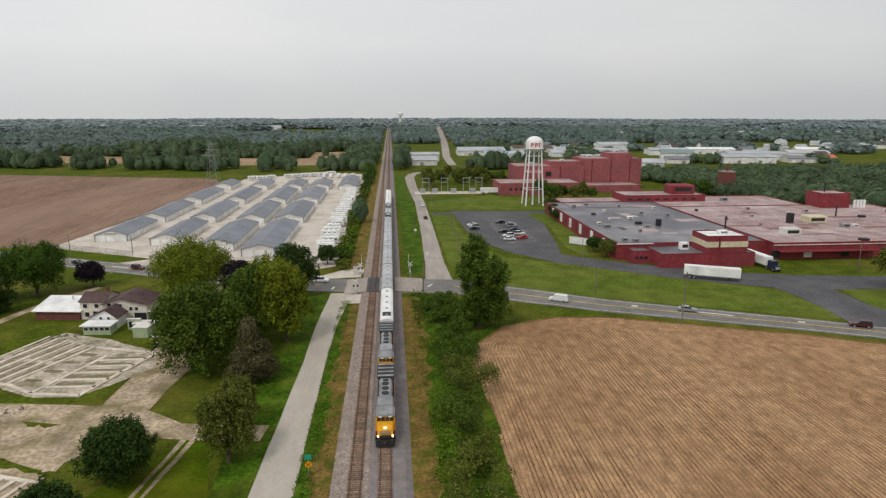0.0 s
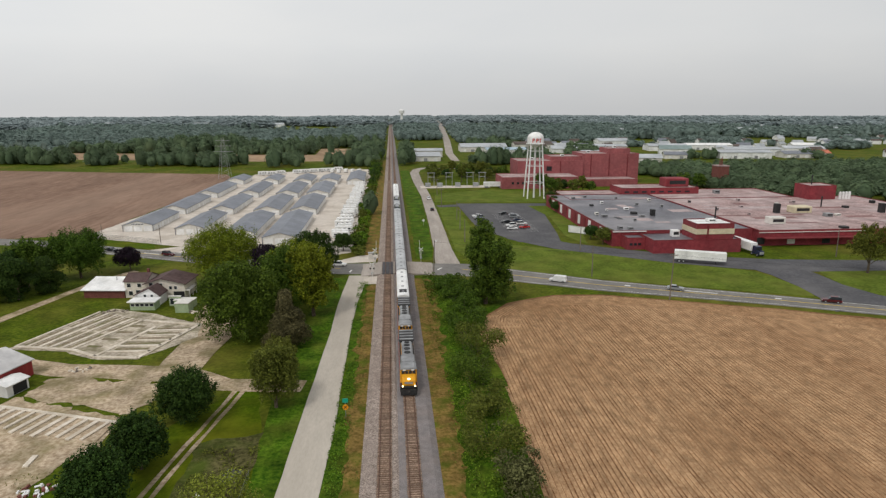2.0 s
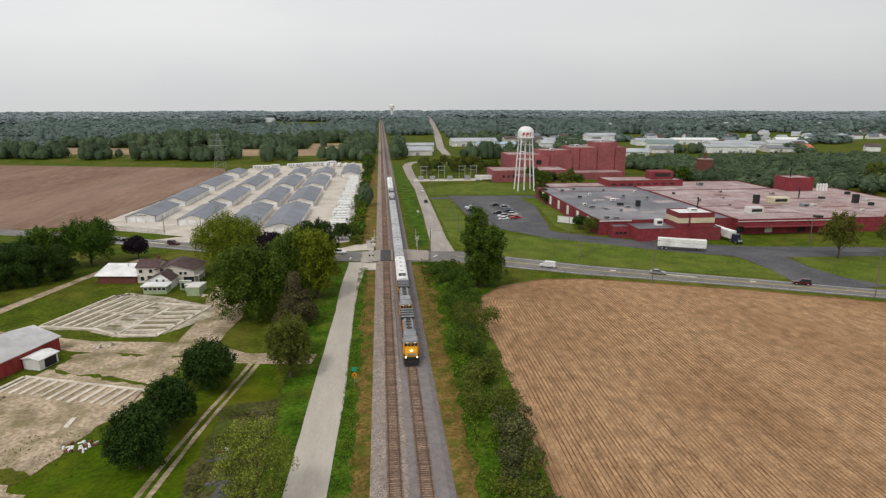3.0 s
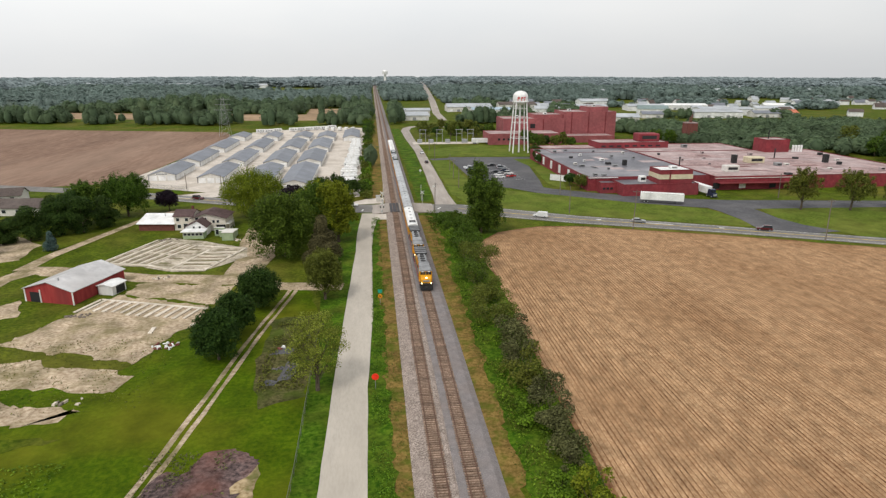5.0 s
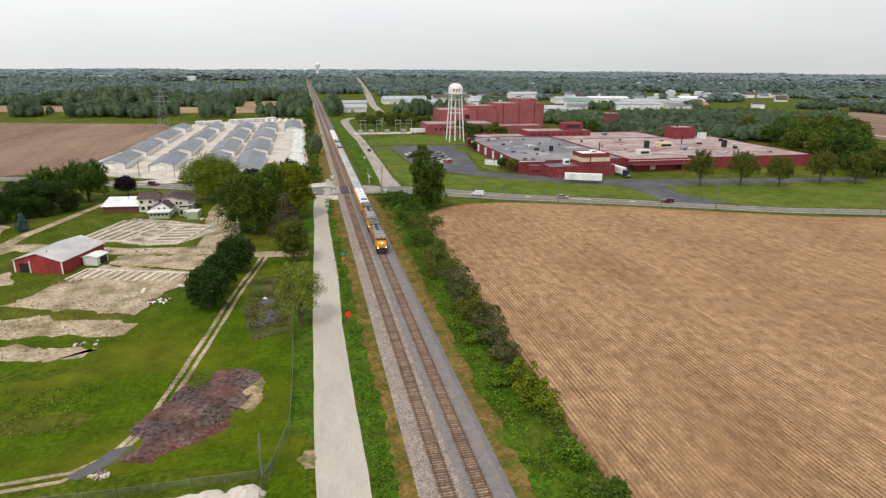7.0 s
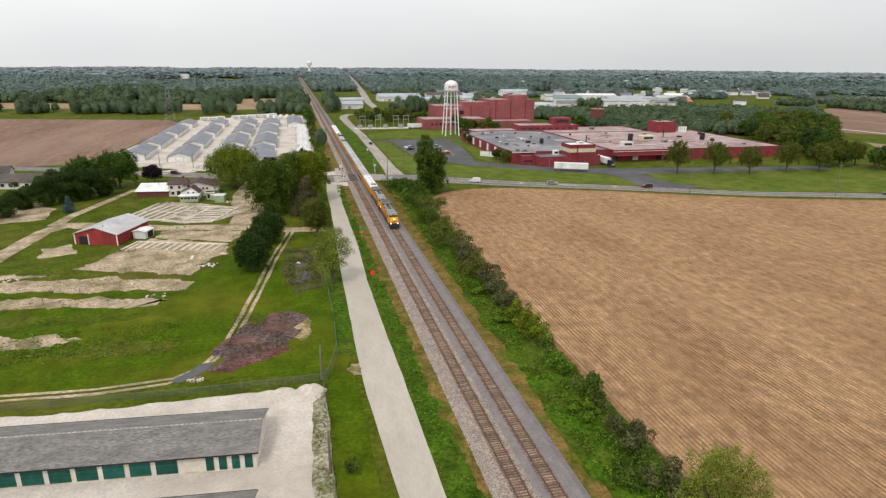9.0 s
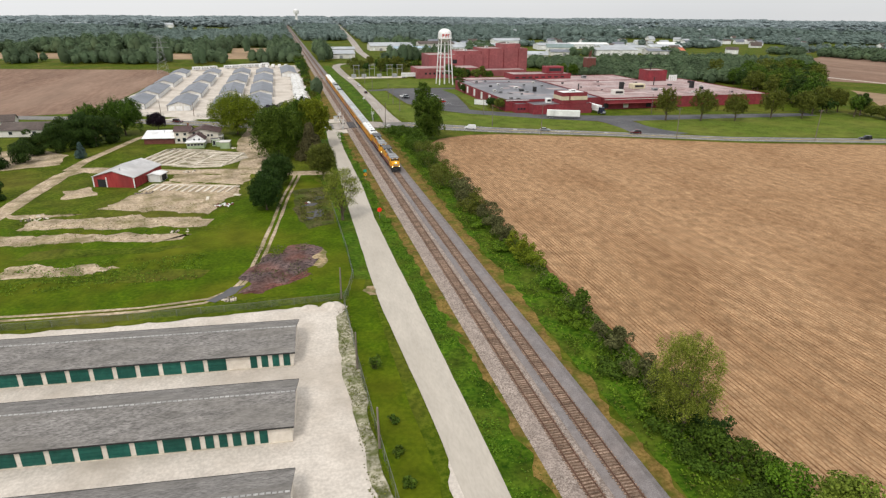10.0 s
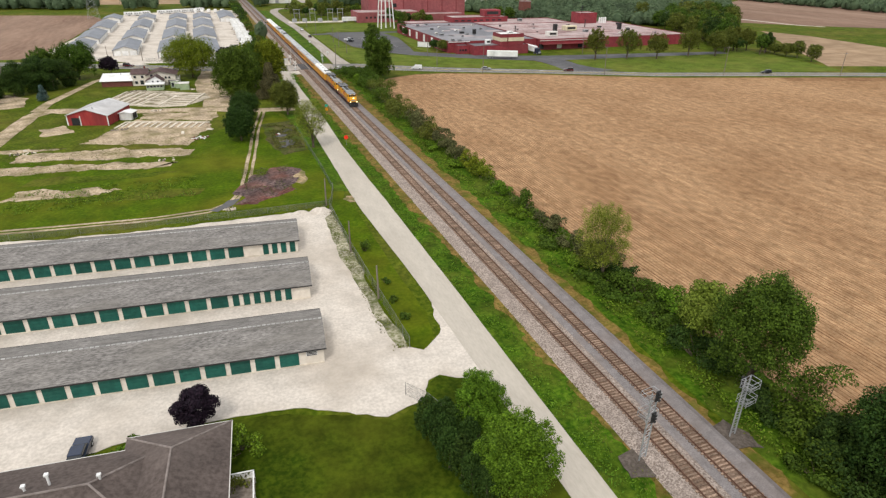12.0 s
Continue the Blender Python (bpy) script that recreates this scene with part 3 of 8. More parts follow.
def track(x, label):
    t = thing("railway_track", label, "railway track", x, 0, 0.5)
    part("stained_bed", profile(bmesh.new(), [(-0.92, -0.1), (0.92, -0.1), (0.86, 0.03), (-0.86, 0.03)], -260, 2600), M_BED, t, "rust-stained stone between the rails")
    for s in (-1, 1):
        u = s * (GAUGE / 2 + 0.035)
        sect = [(u - 0.07, 0.12), (u + 0.07, 0.12), (u + 0.07, 0.135), (u + 0.02, 0.16), (u + 0.02, 0.24), (u + 0.037, 0.255), (u + 0.037, 0.29), (u - 0.037, 0.29), (u - 0.037, 0.255), (u - 0.02, 0.24), (u - 0.02, 0.16), (u - 0.07, 0.135)]
        part("rail", profile(bmesh.new(), sect, -260, 2600), M_RAIL, t)
    pts, faces = [], []
    y = -160.0
    while y < 420:
        if not (-100 < y < -25):
            w, dx = 0.115, random.uniform(-0.06, 0.06)
            k = len(pts)
            for z in (-0.08, 0.118):
                pts += [(dx - 1.06, y - w, z), (dx + 1.06, y - w, z), (dx + 1.06, y + w, z), (dx - 1.06, y + w, z)]
            faces += [tuple(k + i for i in f) for f in BOX_F]
        y += 0.5 + random.uniform(-0.03, 0.03)
    me = bpy.data.meshes.new("sleepers")
    me.from_pydata(pts, [], faces)
    me.materials.append(M_TIES)
    rest = new("sleepers", me)
    rest.parent = t
    tagged(rest, kind="stuff")
    return t


tracks = [track(TRACK_L, "rusty main line on brown timber sleepers"), track(TRACK_R, "rusty second line on brown timber sleepers")]
# level crossing panels
for k, x in enumerate((TRACK_L, TRACK_R)):
    cp = thing("crossing_surface", "dark concrete level crossing panels between the rails", "level crossing", x, 174.5, 0.5)
    for u, w in ((-1.25, 0.85), (0, 1.25), (1.25, 0.85)):
        for j in range(5):
            part("crossing_panel", box(bmesh.new(), u, -6 + j * 3.0, 0.0, w, 2.94, 0.275, bev=0.02), M_LOT, cp)
for x0, x1 in ((-14, -7.6), (-3.95, -3.3), (0.6, 9)):
    z0, z1 = (0.12, 0.75) if x0 < -10 else (0.75, 0.12) if x0 > 0 else (0.75, 0.75)
    bm = bmesh.new()
    hull(bm, [(x0, 167, -0.1), (x1, 167, -0.1), (x1, 182, -0.1), (x0, 182, -0.1), (x0, 167, z0), (x1, 167, z1), (x1, 182, z1), (x0, 182, z0)], BOX_F)
    tagged(part("crossing_ramp", bm, M_ROAD2), "greyish road ramp up to the rails", "road", kind="structure")
sheet("gravel_patch", [(-24, 184), (-10, 185), (-9, 196), (-16, 194), (-22, 188)], 0.11, M_GRAVEL, "white gravel patch by the crossing", "gravel", rough=0.6, step=2)
sheet("gravel_patch", [(-13, 158), (-9, 158), (-9, 167), (-12.5, 166)], 0.11, M_GRAVEL, "white gravel patch by the crossing", "gravel", rough=0.6, step=2)

# rental storage yard with white stone
sheet("storage_yard", [(-129, 237), (-66, 207), (-30, 193), (-19, 200), (-18, 300), (-17, 510), (-60, 520), (-112, 478)], 0.07, M_GRAVEL, "white crushed stone yard of the storage park", "yard", rough=0.5)
ribbon("storage_drive", [(-86, 214, 9), (-80, 203, 12)], 0.085, M_GRAVEL, "pale stone entrance drive", "road", rough=0.4)
sheet("lawn_strip", [(-122, 232), (-96, 221), (-92, 213), (-100, 214), (-124, 224)], 0.09, M_LAWN, "mown grass strip by the storage yard", "lawn", rough=0.3)
sheet("lawn_strip", [(-78, 210), (-50, 199), (-40, 193), (-50, 193), (-72, 203)], 0.09, M_LAWN, "mown grass strip by the storage yard", "lawn", rough=0.3)

# garage yard
M_WEEDGRAVEL = surface("weedy_stony_ground", (0.15, 0.15, 0.07), (0.46, 0.42, 0.33), 1.8, 0.95, 0.05, (0.066, 0.085, 0.014), 0.35, 0.8, mott=0.25)
sheet("garage_yard", [(-150, 3), (-92, -1.5), (-77.5, -4.2), (-61, -5.2), (-44.6, -5.2), (-33.8, -5.2), (-28, -5.4), (-27.6, -16), (-29.4, -34), (-27.6, -59), (-24.8, -61.2), (-21.6, -58), (-19, -48), (-18, -71), (-21, -69.6), (-24.5, -67), (-26.2, -67.4), (-28, -70.5), (-32.8, -72.5), (-43.4, -67.2), (-50, -66.2), (-62, -66.5), (-73, -69), (-150, -64)], 0.07, M_GRAVEL,
      "white crushed stone yard between the garages", "yard", rough=0.75, step=1.2)
sheet("grass_island", [(-24.2, 3), (-22.2, -4), (-21.9, -30), (-21.5, -52), (-22.4, -59), (-24.5, -60.9), (-26.3, -60), (-27.3, -45), (-27, -20), (-26.6, -6)], 0.095, M_LAWN, "mown grass strip inside the yard fence", "lawn", rough=0.25, step=2)
sheet("weedy_edge", [(-26.4, -59.6), (-27.4, -45), (-27.1, -20), (-27.2, -8), (-29.2, -10), (-29.6, -30), (-29.0, -48), (-27.8, -59.5)], 0.10, M_WEEDGRAVEL, "weedy gravel strip along the yard fence", "verge", rough=0.6, step=1.5)
sheet("house_lawn", [(-44, -68), (-50, -66.8), (-62, -67), (-66, -72), (-66, -130), (-18.8, -130), (-19.2, -70.2), (-22, -68.6), (-25, -67.2), (-26.4, -68.2), (-29, -71.6), (-32.4, -73.2)], 0.085, M_LAWN3, "dark olive mown back lawn of the house", "lawn", rough=0.7, step=1.0)

M_SLABSOIL = surface("dirty_broken_slab", (0.34, 0.29, 0.225), (0.56, 0.495, 0.405), 1.1, 0.95, 0.03, (0.15, 0.135, 0.07), 0.28, 0.75, mott=0.25)
# demolished nursery: slabs, dirt beds, tracks across grass
sheet("lawn", [(-150, 60), (-150, 4), (-40, 0.5), (-24, -3), (-21.8, 5), (-21.3, 42), (-22, 60), (-30, 95), (-60, 48)], 0.035, M_LAWN, "bright mown grass around the cleared plots", "lawn", rough=0.6)
for pts in ([(-99, 58.5), (-75, 57), (-53.5, 50.5), (-56, 44.5), (-80, 48), (-99, 52)], [(-110, 47.5), (-80, 45), (-58, 39.5), (-62, 36), (-90, 40), (-110, 42)], [(-84, 65), (-70, 60), (-56, 54.8), (-50, 72), (-49.2, 82), (-72, 90.5), (-80, 74)],
            [(-70, 99.6), (-46, 94.6), (-48, 83), (-72, 91.5)], [(-92, 27), (-78, 25.5), (-70, 22), (-78, 19), (-95, 21)], [(-104, 64), (-90, 63), (-88, 61), (-104, 61)], [(-98, 84), (-92, 90), (-88, 80), (-96, 76)]):
    sheet("bare_plot", pts, 0.055, M_DIRT, "bare dirt plot remaining after demolition", "dirt", rough=1.9, step=1.2)
sheet("concrete_slab", [(-87.5, 114.8), (-76.5, 141), (-66, 137), (-50, 127.5), (-48.5, 119), (-57, 106.4), (-67, 107.6), (-74, 112.2)], 0.085, M_SLABSOIL, "weedy dirt and concrete base of the old greenhouses", "slab", rough=0.5, step=1.5)
ribbon("farm_drive", [(-108, 60, 2.4), (-107, 73, 2.6), (-104.5, 105, 2.6), (-101, 112, 4), (-86, 108, 3), (-70, 102.5, 2.8), (-46, 98.5, 3.6), (-36, 93, 2.8), (-21, 91, 2.6)], 0.07, M_DIRT, "pale dirt drive past the barn", "road", rough=0.6)
ribbon("farm_drive", [(-104, 112, 2.2), (-103, 125, 1.8), (-98, 145, 1.4), (-93, 166, 1.3), (-86, 180, 1.3)], 0.075, M_DIRT, "narrow pale dirt drive", "road", rough=0.4)
ribbon("farm_drive", [(-47, 101, 4.5), (-46, 118, 5), (-48, 134, 5.5), (-50, 150, 4), (-47, 178, 4)], 0.072, M_DIRT, "gravelly drive to the farmhouse", "road", rough=0.8)
for off in (-0.75, 0.75):
    ribbon("wheel_rut", [(x + off * c, y + off * s, 0.38) for x, y, c, s in ((-32.6, 90, 1, 0), (-33.4, 84.5, 1, 0), (-36.9, 62.6, 1, 0), (-39.6, 41, 1, 0), (-41.5, 27.4, 1, 0), (-43.6, 12.7, 1, 0), (-46.5, 6, 0.8, 0.5), (-51.4, 1.6, 0.3, 1), (-62, 0.6, 0, 1), (-80, 2.0, 0, 1), (-140, 8, 0, 1))],
           0.06, M_DIRT, "worn wheel rut across the grass", "track", rough=0.25)
sheet("puddle_dark", [(-47.5, 6.5), (-45, 7), (-46.5, 3.6), (-50, 0.6), (-51.5, 1.6), (-49, 4)], 0.075, M_LOT, "dark damp patch on the track", "mud", rough=0.3, step=1)
sheet("gravel_patch", [(-150, 150), (-122, 148), (-112, 138), (-110, 122), (-126, 116), (-150, 120)], 0.05, M_DIRT, "pale worn gravel yard by the drive", "gravel", rough=1.5, step=2)
for x, y, a, b in ((-28.5, 49, 1.2, 3.4), (-30.5, 57, 2.2, 1.4), (-27.5, 63, 1.6, 2.0), (-31, 45, 1.5, 1.0)):
    sheet("black_tarpaulin", [(x - a, y - b), (x + a * 0.7, y - b * 0.8), (x + a, y + b * 0.6), (x - a * 0.4, y + b)], 0.10, M_LOT, "torn black tarpaulin lying in weeds", "tarpaulin", rough=0.6, step=0.6, kind="")
sheet("weedy_patch", [(-34.5, 72), (-24.8, 74), (-24.6, 40), (-31, 37), (-34.5, 50)], 0.05, M_WEEDY, "weedy derelict patch under trees", "weeds", rough=1.2, step=2)

for pts in ([(-95, 20), (-70, 14), (-55, 12), (-52, 16), (-66, 20), (-90, 27)], [(-90, 36), (-70, 33), (-58, 32), (-66, 29), (-92, 31)]):
    sheet("tall_grass", pts, 0.05, M_GRASS, "patch of tall unmown dark grass", "grass", rough=1.6, step=1.5)

# burnt heap
M_STRAW = surface("straw_coloured_bare_ground", (0.22, 0.155, 0.080), (0.40, 0.31, 0.19), 1.6, 0.95, 0.08, (0.10, 0.11, 0.03), 0.5, 0.8, mott=0.3)
M_REDASH = surface("brick_red_ash", (0.075, 0.030, 0.026), (0.195, 0.088, 0.072), 1.6, 0.95, 0.15, (0.09, 0.06, 0.05), 0.3, 0.6, mott=0.35)
bm = bmesh.new()
N = 26
grid = [[None] * N for _ in range(N)]
for i in range(N):
    for j in range(N):
        u, v = i / (N - 1) * 2 - 1, j / (N - 1) * 2 - 1
        r = math.hypot(u, v) + 0.45 * noise.noise(Vector((u * 2.4, v * 2.4, 2)))
        x, y = u * 7.2 + v * 4.6, v * 11.5 + u * 1.2
        h = max(-0.15, (1 - r) * 1.3) * (0.6 + 0.6 * noise.noise(Vector((u * 4, v * 4, 8)))) + 0.28 * noise.noise(Vector((x * 0.9, y * 0.9, 4))) * max(0, 1.1 - r)
        grid[i][j] = bm.verts.new((-37.8 + x, 15.4 + y, 0.04 + (h if r < 1 else -0.3 * min(1, (r - 1) * 8))))
for i in range(N - 1):
    for j in range(N - 1):
        bm.faces.new((grid[i][j], grid[i + 1][j], grid[i + 1][j + 1], grid[i][j + 1]))
tagged(part("debris_heap", bm, M_CHARRED), "low heap of charred and reddish burnt debris on grass", "debris heap")
sheet("red_ash_patch", [(-45.2, 3.0), (-42.2, 2.6), (-37, 5.2), (-33, 10), (-34, 14), (-39, 12), (-43, 8.5)], 0.058, M_REDASH, "spread of brick-red ash beside the burnt heap", "ash", rough=1.3, step=0.9)
sheet("sandy_patch", [(-30.4, 24), (-28.8, 23), (-28.9, 15), (-30.0, 12.5), (-31.8, 15), (-31.5, 20)], 0.06, M_STRAW, "sandy patch beside the burnt heap", "sand", rough=0.9, step=0.7)

sheet("bare_verge", [(-23.4, -1.0), (-22.2, 1.6), (-21.2, 0.8), (-21.2, -3.0), (-22.4, -2.8)], 0.105, M_STRAW, "bare sandy patch beside the lane", "sand", rough=0.9, step=0.4)
def mound(x, y, rx, ry, h, mat, label):
    """A low uneven heap of loose stone."""
    bm = bmesh.new()
    n, rings = 18, 5
    rows = []
    for j in range(rings):
        u = j / (rings - 1)
        row = []
        for i in range(n):
            a = 2 * math.pi * i / n
            w = (1 - u * 0.97) * (1 + 0.28 * noise.noise(Vector((math.cos(a) * 1.7 + x, math.sin(a) * 1.7 + y, u))))
            z = -0.1 + (h + 0.1) * (1 - (1 - u) ** 2) * (1 + 0.3 * noise.noise(Vector((math.cos(a) * 2 + y, math.sin(a) * 2, u * 3))))
            row.append(bm.verts.new((math.cos(a) * rx * w, math.sin(a) * ry * w, z)))
        rows.append(row)
    for r, q in zip(rows, rows[1:]):
        for i in range(n):
            bm.faces.new((r[i], r[(i + 1) % n], q[(i + 1) % n], q[i]))
    bm.faces.new(rows[-1])
    ob = part("stone_heap", bm, mat)
    ob.matrix_basis = pose(x, y, 0.05)
    return tagged(ob, label, "stone heap")


mound(-29.4, -6.4, 2.4, 1.9, 0.9, M_GRAVEL, "low heap of white crushed stone at the yard corner")
mound(-33.6, -5.6, 1.8, 1.1, 0.45, M_GRAVEL, "low heap of white crushed stone at the yard corner")
# factory grounds
sheet("parking_lot", [(31, 312), (80, 308), (70, 270), (64, 226), (60, 204), (45, 212), (33, 240), (32, 270)], 0.09, M_LOT, "dark asphalt car park with painted bays", "car park")
ribbon("factory_drive", [(46, 222, 6), (60, 203, 6), (78, 190, 6), (92, 181, 7), (112, 172, 8), (126, 168, 8), (150, 166, 7), (232, 158, 4)], 0.10, M_LOT, "dark asphalt drive in front of the factory", "road")
ribbon("factory_drive", [(118, 172, 8), (120.5, 158, 7.5), (120.3, 145, 7), (120.8, 134, 9), (122, 124, 14)], 0.105, M_LOT, "dark asphalt factory entrance", "road")
ribbon("factory_drive", [(20, 303, 3.2), (34, 306, 3.2)], 0.095, M_LOT, "asphalt drive into the car park", "road")
sheet("factory_lawn", [(24, 176), (56, 158.5), (98, 140.5), (111.5, 135), (113.5, 140), (113, 150), (110, 162), (88, 176), (62, 195), (40, 208), (31, 235), (29, 300), (20, 300), (19, 200)], 0.07, M_LAWN2, "mown lawn in front of the factory", "lawn", rough=0.4, step=4)
sheet("factory_lawn", [(140, 117), (205, 100.5), (243, 91), (247, 103), (254, 168), (236, 160), (200, 159), (150, 160), (132, 163), (128.5, 154), (127.6, 142), (132, 131)], 0.07, M_LAWN2, "mown lawn beside the factory entrance", "lawn", rough=0.4, step=4)
sheet("factory_lawn", [(68, 300), (82, 300), (76, 230), (70, 205), (66, 222), (71, 266)], 0.095, M_LAWN2, "grass strip beside the factory", "lawn", rough=0.3)
sheet("factory_lawn", [(20, 318), (88, 312), (92, 355), (60, 372), (22, 350)], 0.06, M_LAWN2, "open green lawn round the water tower", "lawn", rough=0.4, step=4)

# ---- storage park ----
def storage_unit(x0, x1, y0, y1, sign=False):
    """Long gabled storage building with roll doors down both sides and in its gable."""
    w, d = x1 - x0, y1 - y0
    t = thing("storage_building", "off-white steel storage building with blue-grey gabled roof", "storage building", (x0 + x1) / 2, y0, 0.05, 0.6, "storage buildings")
    e, r = 2.7, 4.5
    part("wall", profile(bmesh.new(), [(-w / 2, 0), (w / 2, 0), (w / 2, e), (0, r), (-w / 2, e)], 0, d), M_OFFWHITE, t)
    for s in (-1, 1):
        bm = bmesh.new()
        hull(bm, [(0, -0.35, r + 0.05), (s * (w / 2 + 0.4), -0.35, e - 0.07), (s * (w / 2 + 0.4), d + 0.35, e - 0.07), (0, d + 0.35, r + 0.05),
                  (0, -0.35, r + 0.17), (s * (w / 2 + 0.4), -0.35, e + 0.05), (s * (w / 2 + 0.4), d + 0.35, e + 0.05), (0, d + 0.35, r + 0.17)], BOX_F)
        bmesh.ops.recalc_face_normals(bm, faces=bm.faces)
        part("roof_slope", bm, M_STEELROOF, t)
    k = int(d / 3.4)
    bm = box(bmesh.new(), 0, 0, 0.05, 0.06, 2.5, 2.15)
    side = None
    for s in (-1, 1):
        for i in range(k):
            if side is None:
                side = part("roller_door", bm, M_WHITE, t)
                ob = side
            else:
                ob = new("roller_door", side.data)
                ob.parent = t
            ob.matrix_basis = pose(s * (w / 2 + 0.02), (i + 0.5) * d / k, 0)
    gd = None
    for i in range(3):
        if gd is None:
            gd = part("gable_door", box(bmesh.new(), 0, 0, 0.05, w / 3 - 0.9, 0.06, 2.3), M_WHITE, t)
            ob = gd
        else:
            ob = new("gable_door", gd.data)
            ob.parent = t
        ob.matrix_basis = pose((i - 1) * w / 3.1, -0.02, 0)
    for s in (-1, 1):
        part("corner_trim", box(bmesh.new(), s * w / 2, -0.02, 0, 0.25, 0.12, e), M_STEELROOF, t)
    if sign:
        part("sign_board", box(bmesh.new(), 0, -0.06, 2.75, 5.4, 0.08, 0.75), M_WHITE, t)
        for i in range(8):
            part("sign_bar", box(bmesh.new(), -2.2 + i * 0.63, -0.11, 2.9, 0.4, 0.03, 0.45), M_BLACK, t)
    return t


COLS = [(-117.5, -105.2, (247, 281), (290, 335), (347, 395), (412, 440)), (-93, -81.5, (238, 276), (287, 333), (346, 394), (410, 440)),
        (-71, -58.5, (226, 272), (283, 330), (343, 392), (406, 440)), (-53.5, -40.8, (216, 272), (283, 330), (343, 392), (406, 440))]
for c, (x0, x1, *spans) in enumerate(COLS):
    for i, (y0, y1) in enumerate(spans):
        storage_unit(x0, x1, y0, y1, c == 0 and i == 0)
storage_unit(-34.5, -23, 404, 462)


# ---- garages with green doors ----
def garage_row(x, y, length, layout):
    """A long low shingled garage; x, y is its front corner at the lane end; layout: doors from that end as (gap, width)."""
    t = thing("garage_row", "long low garage with grey shingle roof and dark green doors", "garage", x, y, 0.06, -5.2, "garage rows")
    D, e, r = 9.4, 2.45, 3.95
    part("wall", profile(bmesh.new(), [(0, 0), (D, 0), (D, e), (D / 2, r - 0.1), (0, e)], 0, length), M_STUCCO, t).matrix_basis = pose(0, 0, 0, 0, 0, 90)
    for s, y0 in ((0, -0.45), (1, D + 0.45)):
        bm = bmesh.new()
        hull(bm, [(0.35, y0, e - 0.12), (0.35, D / 2, r), (-length - 0.35, D / 2, r), (-length - 0.35, y0, e - 0.12), (0.35, y0, e), (0.35, D / 2, r + 0.12), (-length - 0.35, D / 2, r + 0.12), (-length - 0.35, y0, e)], BOX_F)
        bmesh.ops.recalc_face_normals(bm, faces=bm.faces)
        part("roof_slope", bm, M_SHINGLE, t)
    part("fascia", box(bmesh.new(), -length / 2, -0.47, e - 0.16, length + 0.7, 0.05, 0.2), M_BLACK, t)
    part("fascia", box(bmesh.new(), -length / 2, D + 0.47, e - 0.16, length + 0.7, 0.05, 0.2), M_BLACK, t)
    part("plinth", box(bmesh.new(), -length / 2, -0.06, -0.05, length, 0.2, 0.17), M_CONCRETE, t)
    if len(layout) == 41:
        board = part("notice_board", box(bmesh.new(), -1.6, -0.06, 1.35, 1.5, 0.06, 0.7), M_WHITE, t)
        for q in range(3):
            part("notice_bar", box(bmesh.new(), -1.6, -0.1, 1.42 + q * 0.21, 1.3, 0.03, 0.12), M_BLACK, board)
    cap = None
    u = 0.0
    while u < length:
        if cap is None:
            cap = part("ridge_cap", box(bmesh.new(), 0, 0, 0, 0.5, 0.3, 0.06, top=(0.9, 0.5)), M_CAP, t)
            ob = cap
        else:
            ob = new("ridge_cap", cap.data)
            ob.parent = t
        ob.matrix_basis = pose(-u, D / 2 + random.uniform(-0.03, 0.03), r + 0.1)
        u += 0.62
    made = {}
    u = 0.0
    for gap, w in layout:
        u += gap + w
        if u > length:
            break
        if w not in made:
            made[w] = (box(bmesh.new(), 0, 0, 0.1, w, 0.08, 1.98),)
            me_bm = made[w][0]
            for k in range(1, 4):
                box(me_bm, 0, -0.05, 0.1 + k * 0.5, w, 0.03, 0.03)
            ob = part("green_door", me_bm, M_GREENDOOR, t)
            made[w] = ob
        else:
            ob = new("green_door", made[w].data)
            ob.parent = t
        ob.matrix_basis = pose(-u + w / 2, -0.03, 0)
    return t


BIG = [(0.62, 2.46)] * 40
garage_row(-38.2, -59.2, 95, [(3.3, 2.46)] + BIG)
garage_row(-37.2, -41.6, 95, [(2.9, 0.95)] + [(0.62, 0.95)] * 5 + [(0.7, 2.5)] + BIG)
garage_row(-36.6, -24.2, 95, [(0.5, 0.95)] + [(0.62, 0.95)] * 3 + [(3.4, 2.55)] + BIG)


# ---- factory ----
def flat_block(parent, x0, x1, y0, y1, h, wall, roof, name="wall", z=0.0, lip=0.35):
    part(name, box(bmesh.new(), (x0 + x1) / 2, (y0 + y1) / 2, z, x1 - x0, y1 - y0, h), wall, parent)
    part("flat_roof", box(bmesh.new(), (x0 + x1) / 2, (y0 + y1) / 2, z + h, x1 - x0 - 0.6, y1 - y0 - 0.6, 0.05), roof, parent)
    bm = bmesh.new()
    for bx, by, sx, sy in (((x0 + x1) / 2, y0 + 0.15, x1 - x0, 0.3), ((x0 + x1) / 2, y1 - 0.15, x1 - x0, 0.3), (x0 + 0.15, (y0 + y1) / 2, 0.3, y1 - y0 - 0.6), (x1 - 0.15, (y0 + y1) / 2, 0.3, y1 - y0 - 0.6)):
        box(bm, bx, by, z + h, sx, sy, lip)
    part("parapet", bm, M_REDTRIM if wall is M_REDWALL else wall, parent)


